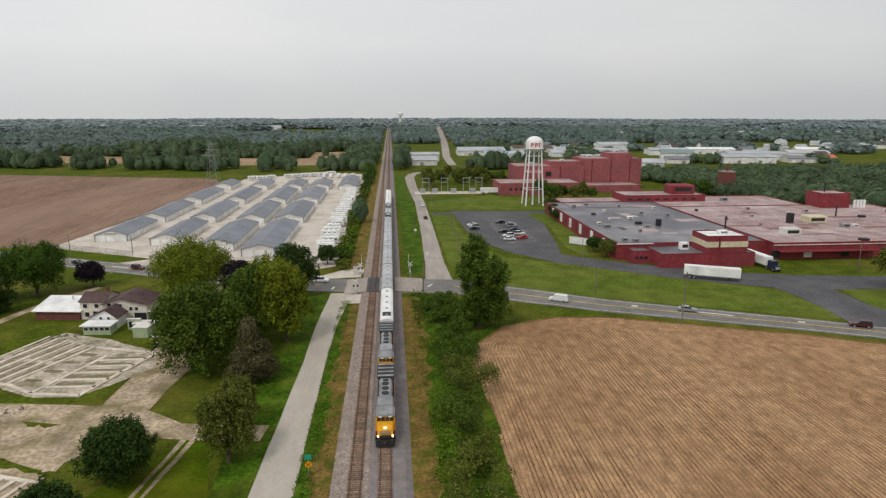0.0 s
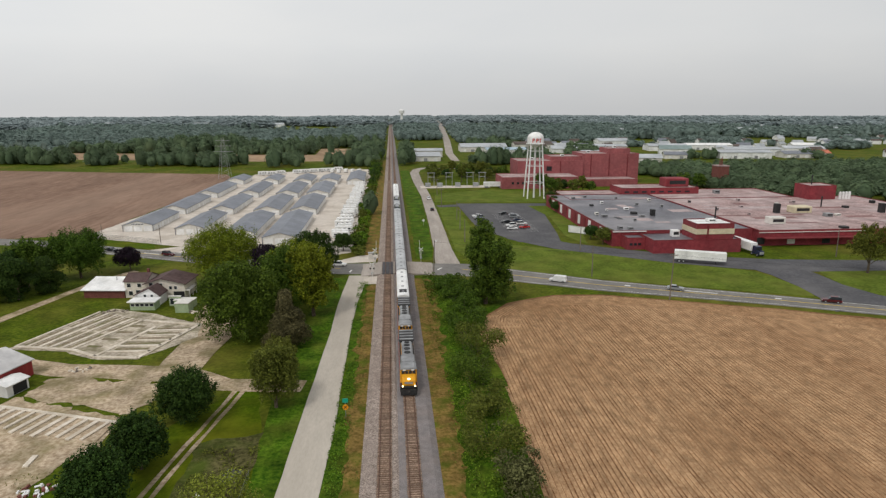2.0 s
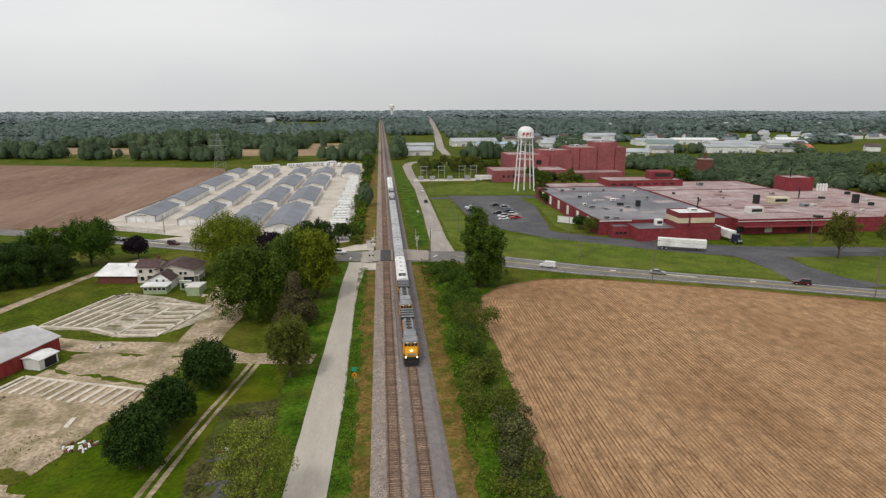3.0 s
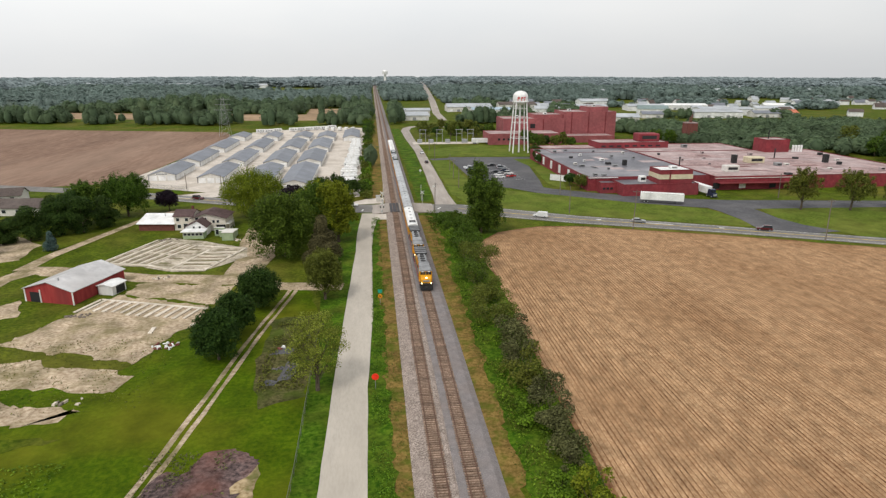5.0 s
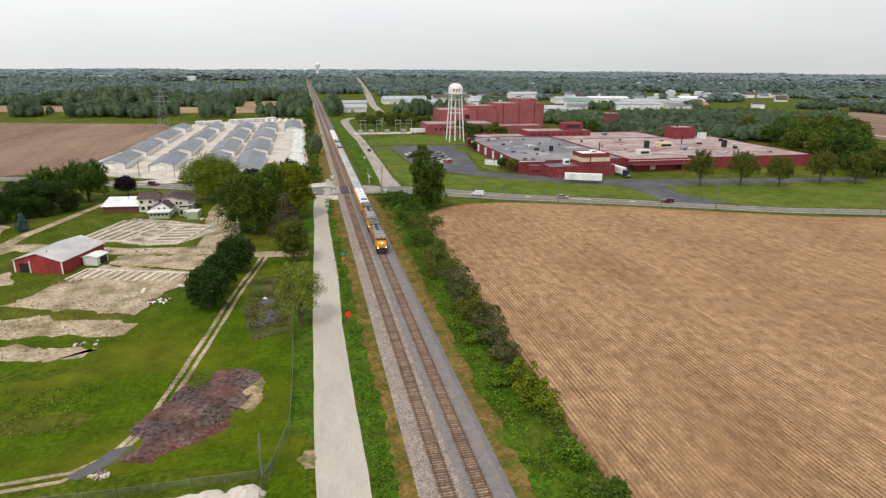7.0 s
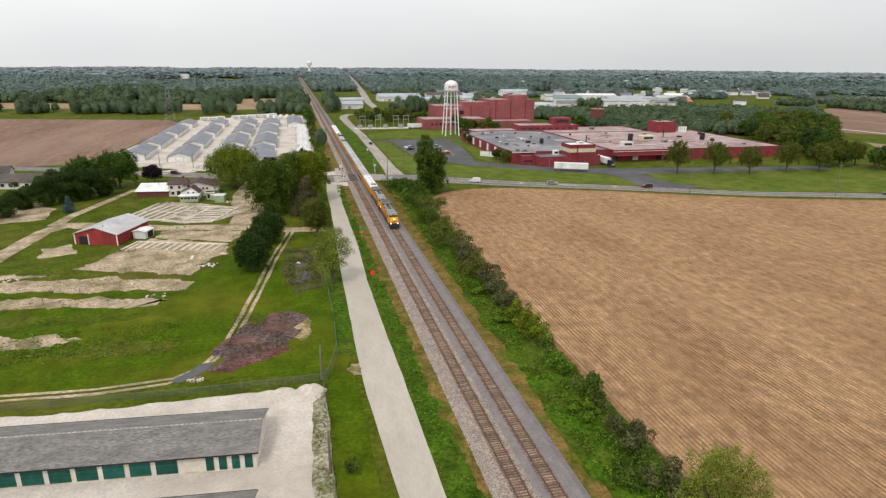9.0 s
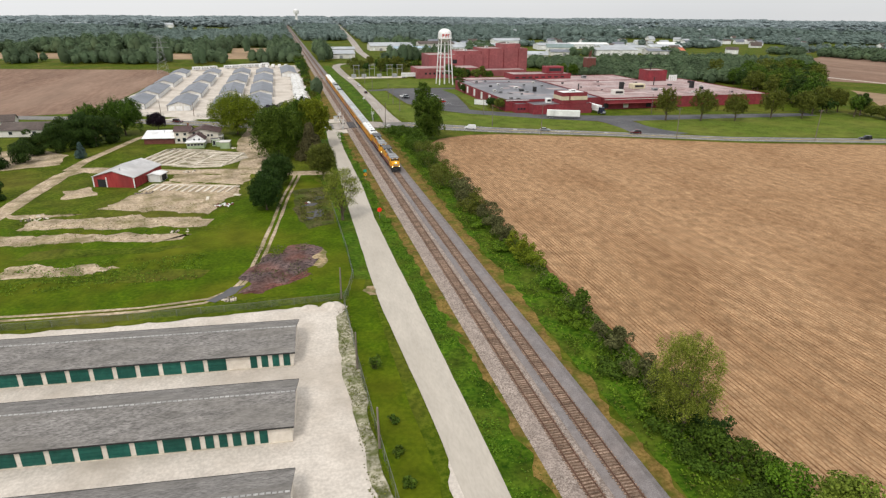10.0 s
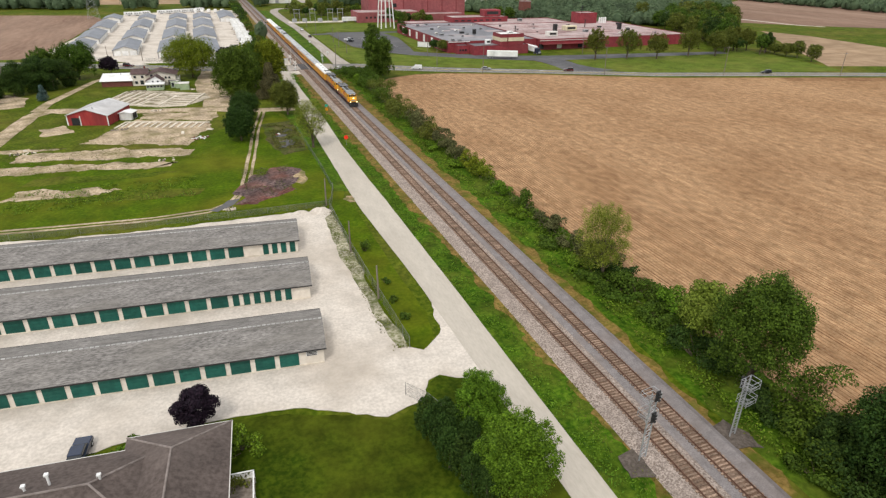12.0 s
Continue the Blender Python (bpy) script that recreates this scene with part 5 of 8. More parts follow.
part("wall", box(bmesh.new(), -5.3, -13.5, 0, 9.4, 25.6, 2.95), M_STUCCO, nh)
part("wall", box(bmesh.new(), -24, -8.4, 0, 27.9, 12.2, 2.95), M_STUCCO, nh)
hip(nh, -10.0, -0.6, -26.3, -0.7, 3.0, 5.3, M_BROWNROOF)
hip(nh, -38, -6, -14.6, -2.6, 3.05, 5.6, M_BROWNROOF)
for x, y, h in ((-15.6, -7.2, 1.0), (-17.5, -7.6, 0.5), (-11.2, -7.9, 0.5)):
    part("roof_vent", box(tube(bmesh.new(), (x, y, 4.9), (x, y, 5.2 + h), 0.12, 0.12, 8), x, y, 5.2 + h, 0.36, 0.36, 0.2), M_WHITE, nh)
dk = thing("deck", "grey timber deck with white railings beside the house", "deck", -50.0, -80.6, 0, -4.5)
for k in range(16):
    part("board", box(bmesh.new(), -0.3, -3.4 + k * 0.43, 0.75, 2.7, 0.40, 0.06), M_POLE, dk)
for y in (-3.4, -1.2, 1.0, 3.2):
    part("post", box(bmesh.new(), 1.0, y, 0, 0.12, 0.12, 1.8), M_WHITE, dk)
part("rail", box(bmesh.new(), 1.0, -0.1, 1.76, 0.14, 6.8, 0.08), M_WHITE, dk)
part("rail", box(bmesh.new(), -0.3, 3.2, 1.76, 2.7, 0.14, 0.08), M_WHITE, dk)
for k in range(5):
    part("step", box(bmesh.new(), -0.2, 3.4 + k * 0.3, 0.6 - k * 0.14, 2.2, 0.3, 0.12), M_OFFWHITE, dk)

for x, y, turn, w, d in ((-138, 184, -6, 19, 12), (-158, 206, 10, 14, 9)):
    o = thing("house", "grey house with low brown roof among trees", "house", x, y, 0, turn)
    gable(o, -w / 2, w / 2, -d / 2, d / 2, 2.8, 5.0, "x", M_OFFWHITE, M_BROWNROOF)
    for u in (-5, 0, 4):
        window(o, u, -d / 2 - 0.04, 1.0, 1.4, 1.2)

# foundation strips left on the cleared plots
def foundation(x0, y0, x1, y1, w=0.5, z=0.05, h=0.22, mat=None):
    d = math.hypot(x1 - x0, y1 - y0)
    ob = part("foundation_strip", box(bmesh.new(), 0, 0, 0, d, w, h, bev=0.03), mat or M_CONCRETE)
    ob.matrix_basis = pose((x0 + x1) / 2, (y0 + y1) / 2, z, 0, 0, math.degrees(math.atan2(y1 - y0, x1 - x0)))
    tagged(ob, "pale concrete foundation strip on bare dirt", "foundation", "foundation strips")


foundation(-74.6, 88.0, -49.6, 79.7, 0.7)
foundation(-74.6, 88.0, -77.2, 80.6, 0.7)
for k in range(12):
    u = (k + 0.3) / 12
    x, y = -74.0 + 24.2 * u, 87.5 - 8.1 * u
    ln = random.uniform(5.6, 6.6)
    foundation(x, y, x - 0.33 * ln, y - 0.94 * ln, random.uniform(0.55, 0.9))
foundation(-57.6, 70.6, -57.5, 67.6, 0.8)
foundation(-50.6, 71.4, -48.9, 70.2, 1.0)
M_BEDSOIL = surface("weedy_bed_soil", (0.17, 0.13, 0.085), (0.30, 0.25, 0.18), 1.0, 0.95, 0.04, (0.12, 0.14, 0.05), 0.3, 0.6)


def slab_bed(x0, y0, x1, y1, w):
    """A sunken weedy bed between slab walks, from one end to the other."""
    d = math.hypot(x1 - x0, y1 - y0)
    nx, ny = -(y1 - y0) / d * w / 2, (x1 - x0) / d * w / 2
    sheet("slab_bed", [(x0 - nx, y0 - ny), (x1 - nx, y1 - ny), (x1 + nx, y1 + ny), (x0 + nx, y0 + ny)], 0.10, M_BEDSOIL, "weedy soil bed between concrete walks", "planting bed", rough=0.35, step=1.3)


# long walks on the west part, with beds between them
for k in range(6):
    u = k / 5
    x0, y0, x1, y1 = -86.2 + 13.0 * u, 116.4 - 2.9 * u, -78.6 + 13.2 * u, 138.6 - 7.4 * u
    foundation(x0, y0, x1, y1, random.uniform(0.55, 0.85), 0.08, 0.2)
    if k < 5:
        gx, gy = 1.3, -0.3
        slab_bed(x0 + gx, y0 + gy + 0.6, x0 + gx + (x1 - x0) * 0.46, y0 + gy + (y1 - y0) * 0.46, 0.9)
        slab_bed(x0 + gx + (x1 - x0) * 0.54, y0 + gy + (y1 - y0) * 0.54, x1 + gx, y1 + gy - 0.6, 0.9)
# outlines and cross walks of the east part
foundation(-86.4, 116.0, -72.8, 113.0, 0.9, 0.08, 0.2)
foundation(-66.6, 108.6, -57.2, 107.2, 0.9, 0.08, 0.2)
foundation(-57.2, 107.2, -50.6, 126.6, 0.9, 0.08, 0.2)
foundation(-66.6, 108.6, -60.4, 126.0, 0.9, 0.08, 0.2)
foundation(-72.8, 113.0, -66.6, 108.9, 0.8, 0.08, 0.2)
foundation(-64.8, 131.0, -50.6, 126.6, 0.9, 0.08, 0.2)
for k in range(5):
    u = (k + 0.6) / 5.4
    x0, y0 = -66.0 + 6.0 * u, 109.4 + 16.4 * u
    foundation(x0, y0, x0 + 9.4, y0 - 0.6 + 0.9 * u, 0.75, 0.08, 0.2)
    slab_bed(x0 + 1.4, y0 + 1.5, x0 + 8.6, y0 + 1.2, 1.0)
for k in range(4):
    slab_bed(-71.0 + 1.5 * k, 115.0 + 4.2 * k, -67.4 + 1.5 * k, 114.2 + 4.2 * k, 1.3)


def rubble(x, y, r, n, mat, label):
    t = thing("rubble_pile", label, "rubble", x, y)
    rs = random.Random(int(x * 7 + y))
    for i in range(n):
        a, q = rs.uniform(0, 6.28), r * math.sqrt(rs.random())
        ob = part("lump", box(bmesh.new(), 0, 0, 0, rs.uniform(0.3, 1.2), rs.uniform(0.2, 0.6), rs.uniform(0.12, 0.4), top=(0.8, 0.7), bev=0.03), mat if i % 3 else M_BRICK if mat is M_WHITE else M_POLE, t)
        ob.matrix_basis = pose(q * math.cos(a), q * math.sin(a) * 0.6, 0.02, rs.uniform(-12, 12), rs.uniform(-12, 12), rs.uniform(0, 180))


rubble(-52.8, 61.5, 2.6, 26, M_WHITE, "heap of white and reddish rubble at the plot edge")
rubble(-75.5, 78.6, 2.4, 16, M_POLE, "heap of grey timber at the plot edge")
rubble(-75, 138.5, 3.6, 18, M_POLE, "row of old boards at the slab edge")
rubble(-66, 102.2, 2.2, 12, M_CONCRETE, "broken concrete beside the drive")
rubble(-98, 60, 4, 16, M_CONCRETE, "broken concrete on bare plot")
rubble(-47.6, 1.0, 1.3, 16, M_CONCRETE, "low pile of pale stone by the track")
rubble(-61, 42.4, 2.6, 9, M_CONCRETE, "broken concrete on bare plot")
rubble(-29.5, 50, 1.6, 10, M_LOT, "dark debris in weeds")
rubble(-30.5, 58, 1.0, 5, M_WHITE, "pale boards lying in weeds")
rubble(-55.5, 136.5, 1.8, 12, M_CONCRETE, "broken concrete beside the shed")

# ---- vehicles ----
def wheel_set(parent, xs, half, r, w=0.22):
    for x in xs:
        for s in (-1, 1):
            tyre = part("wheel", tube(bmesh.new(), (x, s * half - w / 2, r), (x, s * half + w / 2, r), r, r, 14), M_TYRE, parent)
            part("rim", tube(bmesh.new(), (x, s * (half + w / 2), r), (x, s * (half + w / 2 + 0.012), r), r * 0.6, r * 0.55, 10), M_GALV, tyre)


def car(x, y, turn, paint, label, suv=False, van=False):
    t = thing("car", label, "car", x, y, 0.11, turn, "cars")
    L, H = (4.7, 1.75) if suv else (5.2, 2.0) if van else (4.6, 1.45)
    body = [(-L / 2, 0.32), (L / 2, 0.32), (L / 2, 0.72), (L / 2 - 0.15, 0.88), (L * 0.22 if not van else L * 0.36, 0.98), (-L * 0.36, 1.0), (-L / 2 + 0.06, 0.92)]
    bm = profile(bmesh.new(), body, -0.88, 0.88)
    bmesh.ops.bevel(bm, geom=list(bm.edges), offset=0.07, segments=2, affect="EDGES")
    part("body", bm, paint, t)
    front = 0.20 if not van else 0.34
    back = -0.36 if not (suv or van) else -0.47
    cab = [(L * back, 0.96), (L * front, 0.96), (L * (front - 0.15), H - 0.06), (L * (front - 0.2), H), (L * (back + 0.12 if not (suv or van) else back + 0.05), H), (L * (back + 0.08 if not (suv or van) else back + 0.02), H - 0.08)]
    bm = profile(bmesh.new(), cab, -0.74, 0.74)
    bmesh.ops.bevel(bm, geom=list(bm.edges), offset=0.05, segments=1, affect="EDGES")
    part("glasshouse", bm, M_GLASS if not van else paint, t)
    part("roof", box(bmesh.new(), L * (front + back) / 2 + (0 if suv or van else -0.05 * L), 0, H - 0.05, L * (front - back) * 0.62, 1.36, 0.07, top=(0.95, 0.92)), paint, t)
    wheel_set(t, (-L * 0.3, L * 0.31), 0.80, 0.33)
    for s in (-1, 1):
        part("headlight", box(bmesh.new(), L / 2 - 0.04, s * 0.62, 0.6, 0.08, 0.34, 0.15), M_WHITE, t)
        part("tail_light", box(bmesh.new(), -L / 2 + 0.03, s * 0.65, 0.68, 0.06, 0.26, 0.16), M_REDSTRIPE, t)
    return t


P_WHITE, P_SILVER, P_BLACK = plain("white_car_paint", (0.75, 0.75, 0.74), 0.25), plain("silver_car_paint", (0.38, 0.40, 0.42), 0.3, 0.4), plain("black_car_paint", (0.015, 0.016, 0.018), 0.2)
P_RED, P_MAROON, P_BLUE = plain("red_car_paint", (0.45, 0.02, 0.02), 0.25), plain("maroon_car_paint", (0.09, 0.012, 0.016), 0.25), plain("dark_blue_car_paint", (0.02, 0.03, 0.06), 0.25)
LOTCARS = [(36.5, 264.5, P_SILVER, "silver"), (36.2, 260.0, P_BLACK, "black"), (50, 274.5, P_BLACK, "black"), (54, 265.5, P_SILVER, "silver"), (47.5, 252, P_BLACK, "dark"), (53.5, 256, P_BLUE, "dark blue"),
           (48, 243.5, P_WHITE, "white"), (47.2, 236.5, P_WHITE, "white"), (53, 239, P_RED, "red"), (53.6, 247.5, P_WHITE, "white"), (36.4, 269, P_WHITE, "white"), (54.2, 269.5, P_SILVER, "silver")]
for i, (x, y, m, c) in enumerate(LOTCARS):
    car(x, y, 4 if i % 2 else 184, m, c + " car parked in the factory car park", suv=i % 3 == 0)
car(45, 155.5, 153, P_WHITE, "white van driving on the highway", van=True)
car(112, 129.5, 154, P_MAROON, "dark maroon minivan on the highway", suv=True)
car(76, 144.2, -26, P_SILVER, "silver sedan on the highway")
car(200, 96.8, 160, P_BLACK, "black car on the highway", suv=True)
car(-83, 200.5, -24, P_MAROON, "dark maroon car turning near the storage yard", suv=True)
car(-106, 209.5, -24, P_BLACK, "black car on the highway")
car(-21.6, 180.3, -10, P_WHITE, "white pickup waiting at the crossing", suv=True)
car(17.0, 330, -88, P_WHITE, "white car on the side road")
car(16.3, 290, 92, P_BLACK, "dark car on the side road")
car(-66.2, -67.4, 84, P_BLUE, "dark blue car parked behind the house")


def semi_trailer(x, y, turn, tractor=False):
    t = thing("semi_trailer" if not tractor else "lorry", "long white box trailer parked by the factory" if not tractor else "white and blue lorry backed to the loading dock", "lorry", x, y, 0.11, turn)
    L = 16.0 if not tractor else 12.5
    part("box_body", box(bmesh.new(), 0, 0, 1.15, L, 2.6, 2.85, bev=0.05), M_WHITE, t)
    part("chassis", box(bmesh.new(), 0, 0, 0.9, L - 0.6, 1.1, 0.25), M_BLACK, t)
    wheel_set(t, (-L / 2 + 1.6, -L / 2 + 2.9), 1.05, 0.5, 0.5)
    part("corner_strip", box(bmesh.new(), 0, -1.31, 1.16, L - 0.1, 0.03, 0.12), M_GALV, t)
    if not tractor:
        for s in (-1, 1):
            part("landing_leg", box(bmesh.new(), L / 2 - 3, s * 0.9, 0, 0.16, 0.16, 1.0), M_BLACK, t)
    else:
        part("cab", box(bmesh.new(), L / 2 + 1.8, 0, 0.7, 2.4, 2.4, 2.6, top=(0.85, 0.95), bev=0.12), P_BLUE, t, "dark blue cab")
        part("bonnet", box(bmesh.new(), L / 2 + 3.6, 0, 0.6, 1.6, 2.1, 1.4, top=(0.9, 0.9), bev=0.12), P_BLUE, t)
        part("windscreen", box(bmesh.new(), L / 2 + 2.95, 0, 2.1, 0.1, 2.0, 0.8), M_GLASS, t)
        part("grille", box(bmesh.new(), L / 2 + 4.38, 0, 0.8, 0.08, 1.6, 0.8), M_GALV, t)
        wheel_set(t, (L / 2 + 0.6, L / 2 + 3.6), 1.05, 0.5, 0.4)


semi_trailer(98.2, 173.6, -23.5)
semi_trailer(123.2, 190.6, -86, True)


def caravan(x, y, turn, L, label):
    t = thing("caravan", label, "caravan", x, y, 0.07, turn, "stored caravans")
    body = [(-L / 2, 0.6), (L / 2 - 0.9, 0.6), (L / 2, 1.2), (L / 2, 2.3), (L / 2 - 0.5, 3.1), (-L / 2 + 0.2, 3.1), (-L / 2, 2.8)]
    bm = profile(bmesh.new(), body, -1.2, 1.2)
    bmesh.ops.bevel(bm, geom=list(bm.edges), offset=0.08, segments=1, affect="EDGES")
    part("body", bm, M_WHITE, t)
    part("stripe", box(bmesh.new(), -0.1, 0, 1.1, L - 1.2, 2.43, 0.35), M_LOCOGREY, t)
    for s in (-1, 1):
        for k in range(3):
            part("window", box(bmesh.new(), -L * 0.3 + k * L * 0.25, s * 1.21, 1.75, 1.0, 0.04, 0.6), M_GLASS, t)
    part("air_conditioner", box(bmesh.new(), 0, 0, 3.08, 0.9, 0.7, 0.3, top=(0.8, 0.8)), M_OFFWHITE, t)
    part("roof_vent", box(bmesh.new(), -L * 0.3, 0, 3.08, 0.5, 0.5, 0.15), M_OFFWHITE, t)
    wheel_set(t, (-0.7, 0.3), 1.0, 0.36)
    part("drawbar", box(bmesh.new(), L / 2 + 0.6, 0, 0.5, 1.4, 0.25, 0.15), M_BLACK, t)


rv = random.Random(9)
y = 224.0
while y < 400:
    L = rv.uniform(5.6, 8.2)
    caravan(-24.0 - rv.uniform(0, 1.2), y, rv.choice((0, 180)) + rv.uniform(-5, 5), L, rv.choice(("white caravan stored in the gravel yard", "white travel trailer stored in a row", "off-white motorhome stored in the yard")))
    y += rv.uniform(4.4, 8.5)
for k in range(9):
    caravan(-104 + k * 6.2 + (6 if k > 2 else 0), 470 + k * 4.0 + rv.uniform(-2, 2), 20 + rv.uniform(-8, 8), rv.uniform(6, 8), "white caravan stored at the yard end")
for k in range(5):
    caravan(-52 + k * 5.5, 486 + rv.uniform(-2, 2), 85 + rv.uniform(-8, 8), rv.uniform(6, 8), "white caravan stored at the yard end")

# ---- factory details ----
M_ROOFPATCH = surface("pale_pink_roof_patch", (0.34, 0.27, 0.265), (0.44, 0.36, 0.355), 0.8, 0.85, 0.0)
M_ROOFPATCH2 = surface("dark_red_roof_patch", (0.17, 0.085, 0.08), (0.26, 0.15, 0.14), 0.8, 0.85, 0.0)
part("cream_band", box(bmesh.new(), 111, 193.75, 6.7, 14.3, 10.8, 1.9), M_CREAM, fac, "cream stripe round the stair tower")
part("front_pipe", box(bmesh.new(), 108.2, 188.3, 0.0, 0.5, 0.35, 10.0), M_REDTRIM, fac)
for k in range(13):
    part("side_panel", box(bmesh.new(), 77.9, 206 + k * 7.2, 1.2, 0.12, 3.2, 4.0), M_WHITE if k % 2 else M_REDTRIM, fac)
part("eave_trim", box(bmesh.new(), 155, 196.85, 5.0, 44, 0.3, 0.25), M_OFFWHITE, fac)
part("loading_canopy", box(bmesh.new(), 152, 195.2, 3.2, 36, 3.4, 0.3), M_REDTRIM, fac)
part("eave_trim", box(bmesh.new(), 84.5, 200.8, 5.5, 13, 0.4, 0.3), M_WHITE, fac)
for x in (134, 146, 160, 175):
    part("dock_door", box(bmesh.new(), x, 196.9, 0.6, 3.0, 0.2, 2.6), M_DARK if x != 146 else M_OFFWHITE, fac)
for x in (92, 96, 121):
    part("door", box(bmesh.new(), x, 188.95, 0.1, 1.2, 0.15, 2.2), M_OFFWHITE if x < 100 else M_REDTRIM, fac)
for k in range(3):
    part("window", box(bmesh.new(), 83 + k * 1.6, 194.95, 1.6, 1.1, 0.12, 0.9), M_GLASS, fac)
for k in range(8):
    part("clerestory_window", box(bmesh.new(), 122 + k * 4.8, 299.93, 6.4, 2.6, 0.14, 0.8), M_GLASS, fac)
part("roof_step", box(bmesh.new(), 133, 240, 5.6, 0.5, 84, 0.5), M_REDTRIM, fac)


def rooftop(x, y, z, w, d, h, mat, label, category="rooftop unit"):
    t = thing("rooftop_unit", label, category, x, y, z)
    part("casing", box(bmesh.new(), 0, 0, 0.15, w, d, h, bev=min(w, d) * 0.05), mat, t)
    part("curb", box(bmesh.new(), 0, 0, 0, w * 0.9, d * 0.9, 0.16), M_LOCOGREY, t)
    part("grille", box(bmesh.new(), 0, -d / 2 - 0.01, 0.15 + h * 0.3, w * 0.7, 0.06, h * 0.45), M_BLACK, t)


ru = random.Random(3)
for x, y, w in ((102.2, 250, 2.2), (101, 238, 2.4), (102, 231.6, 2.2), (86, 233, 2.6), (82.8, 206, 1.8), (86.6, 205.5, 2.0), (84.4, 238, 1.6), (90, 262, 1.8), (97, 268, 1.4), (112, 262, 1.5), (121, 255, 1.4), (88, 285, 1.8), (96, 291, 1.6), (110, 284, 1.2), (117, 212, 1.0), (92, 247, 1.0), (95, 222, 1.2), (124, 276, 1.4)):
    rooftop(x, y, 5.65, w, w * ru.uniform(0.6, 1.0), ru.uniform(0.6, 1.3), ru.choice((M_OFFWHITE, M_LOCOGREY, M_WHITE, M_LOCOGREY, M_BLACK)), "metal ventilation unit on the factory roof")
for x, y, w in ((181, 225.2, 3.0), (186, 226, 2.2), (168.5, 199.5, 2.8), (150, 232, 1.2), (142, 244, 1.4), (158, 252, 1.6), (178, 256, 1.4), (190, 262, 2.2), (205, 246, 2.4), (213, 225, 2.0), (222, 238, 2.6), (228, 258, 2.0), (198, 212, 1.8), (141, 268, 1.2), (167, 270, 1.5), (220, 207, 2.2)):
    rooftop(x, y, 5.65, w, w * ru.uniform(0.6, 1.0), ru.uniform(0.6, 1.3), ru.choice((M_OFFWHITE, M_LOCOGREY, M_BLACK, M_ROOFPATCH)), "metal ventilation unit on the factory roof")
rooftop(148.5, 211.5, 5.65, 6.4, 4.2, 2.6, M_OFFWHITE, "large cream box unit on the factory roof")
rooftop(175.5, 236, 5.65, 8.4, 5.4, 2.8, M_CREAM, "large cream plant room on the factory roof")
rooftop(164.6, 235.4, 5.65, 2.2, 2.2, 4.0, M_BLACK, "black ventilation stack on the factory roof")
rooftop(107.5, 233.7, 5.65, 1.8, 1.8, 2.6, M_BLACK, "black ventilation stack on the factory roof")
rooftop(211, 232, 5.65, 2.2, 2.2, 4.0, M_BLACK, "black ventilation stack on the factory roof")
rooftop(99.3, 195.1, 4.65, 2.8, 2.2, 2.4, M_WHITE, "white fan unit on the front roof")
rooftop(112, 194, 10.25, 3.2, 2.4, 1.0, M_WHITE, "white unit on top of the stair tower")
rooftop(152, 309, 8.65, 13, 9, 4.5, M_REDWALL, "red brick lift housing on the roof")
rooftop(172, 300, 5.45, 3.2, 2.4, 1.8, M_LOCOGREY, "dark unit on the rear roof")
for k in range(4):
    o = thing("silo", "white vertical tank beside the boiler house", "tank", 222 + k * 1.65, 272, 5.6)
    part("shell", tube(bmesh.new(), (0, 0, 0), (0, 0, 3.6), 0.62, 0.62, 16), M_WHITE, o)
    part("lid", tube(bmesh.new(), (0, 0, 3.6), (0, 0, 3.9), 0.62, 0.2, 16), M_WHITE, o)
st = thing("chimney_stack", "square brown brick chimney base behind the factory", "chimney", 204, 355)
part("shaft", box(bmesh.new(), 0, 0, 0, 8, 8, 15, top=(0.9, 0.9)), M_BRICK, st)
part("rim", box(bmesh.new(), 0, 0, 15, 7.5, 7.5, 0.6), M_PINKROOF, st)
for k in range(3):
    part("flue", tube(bmesh.new(), (-0.8 + k * 0.8, 0, 15.4), (-0.8 + k * 0.8, 0, 19 + k), 0.3, 0.25, 8), M_BRICK, st)
for x, y in ((131.4, 226), (211, 279), (196, 250)):
    o = thing("vent_pipe", "dark flue pipe on the factory roof", "pipe", x, y, 5.65 if y < 270 else 12.45)
    part("pipe", tube(bmesh.new(), (0, 0, 0), (0, 0, 4.5), 0.3, 0.3, 10), M_BLACK, o)
    part("cowl", tube(bmesh.new(), (0, 0, 4.5), (0, 0, 4.9), 0.5, 0.2, 10), M_BLACK, o)
# patched strips on the roofs
for k in range(15):
    x, y = ru.uniform(140, 230), ru.uniform(203, 278)
    part("roof_patch", box(bmesh.new(), x, y, 5.63, ru.uniform(4, 22), ru.uniform(1.0, 6.0), 0.045), ru.choice((M_PINKROOF, M_ROOFPATCH, M_ROOFPATCH2)), fac)
for k in range(16):
    x, y = ru.uniform(86, 126), ru.uniform(208, 294)
    part("roof_patch", box(bmesh.new(), x, y, 5.63, ru.uniform(2, 10), ru.uniform(1.0, 7.0), 0.045), ru.choice((M_ROOFPATCH, M_GREYROOF, M_LOT)), fac)
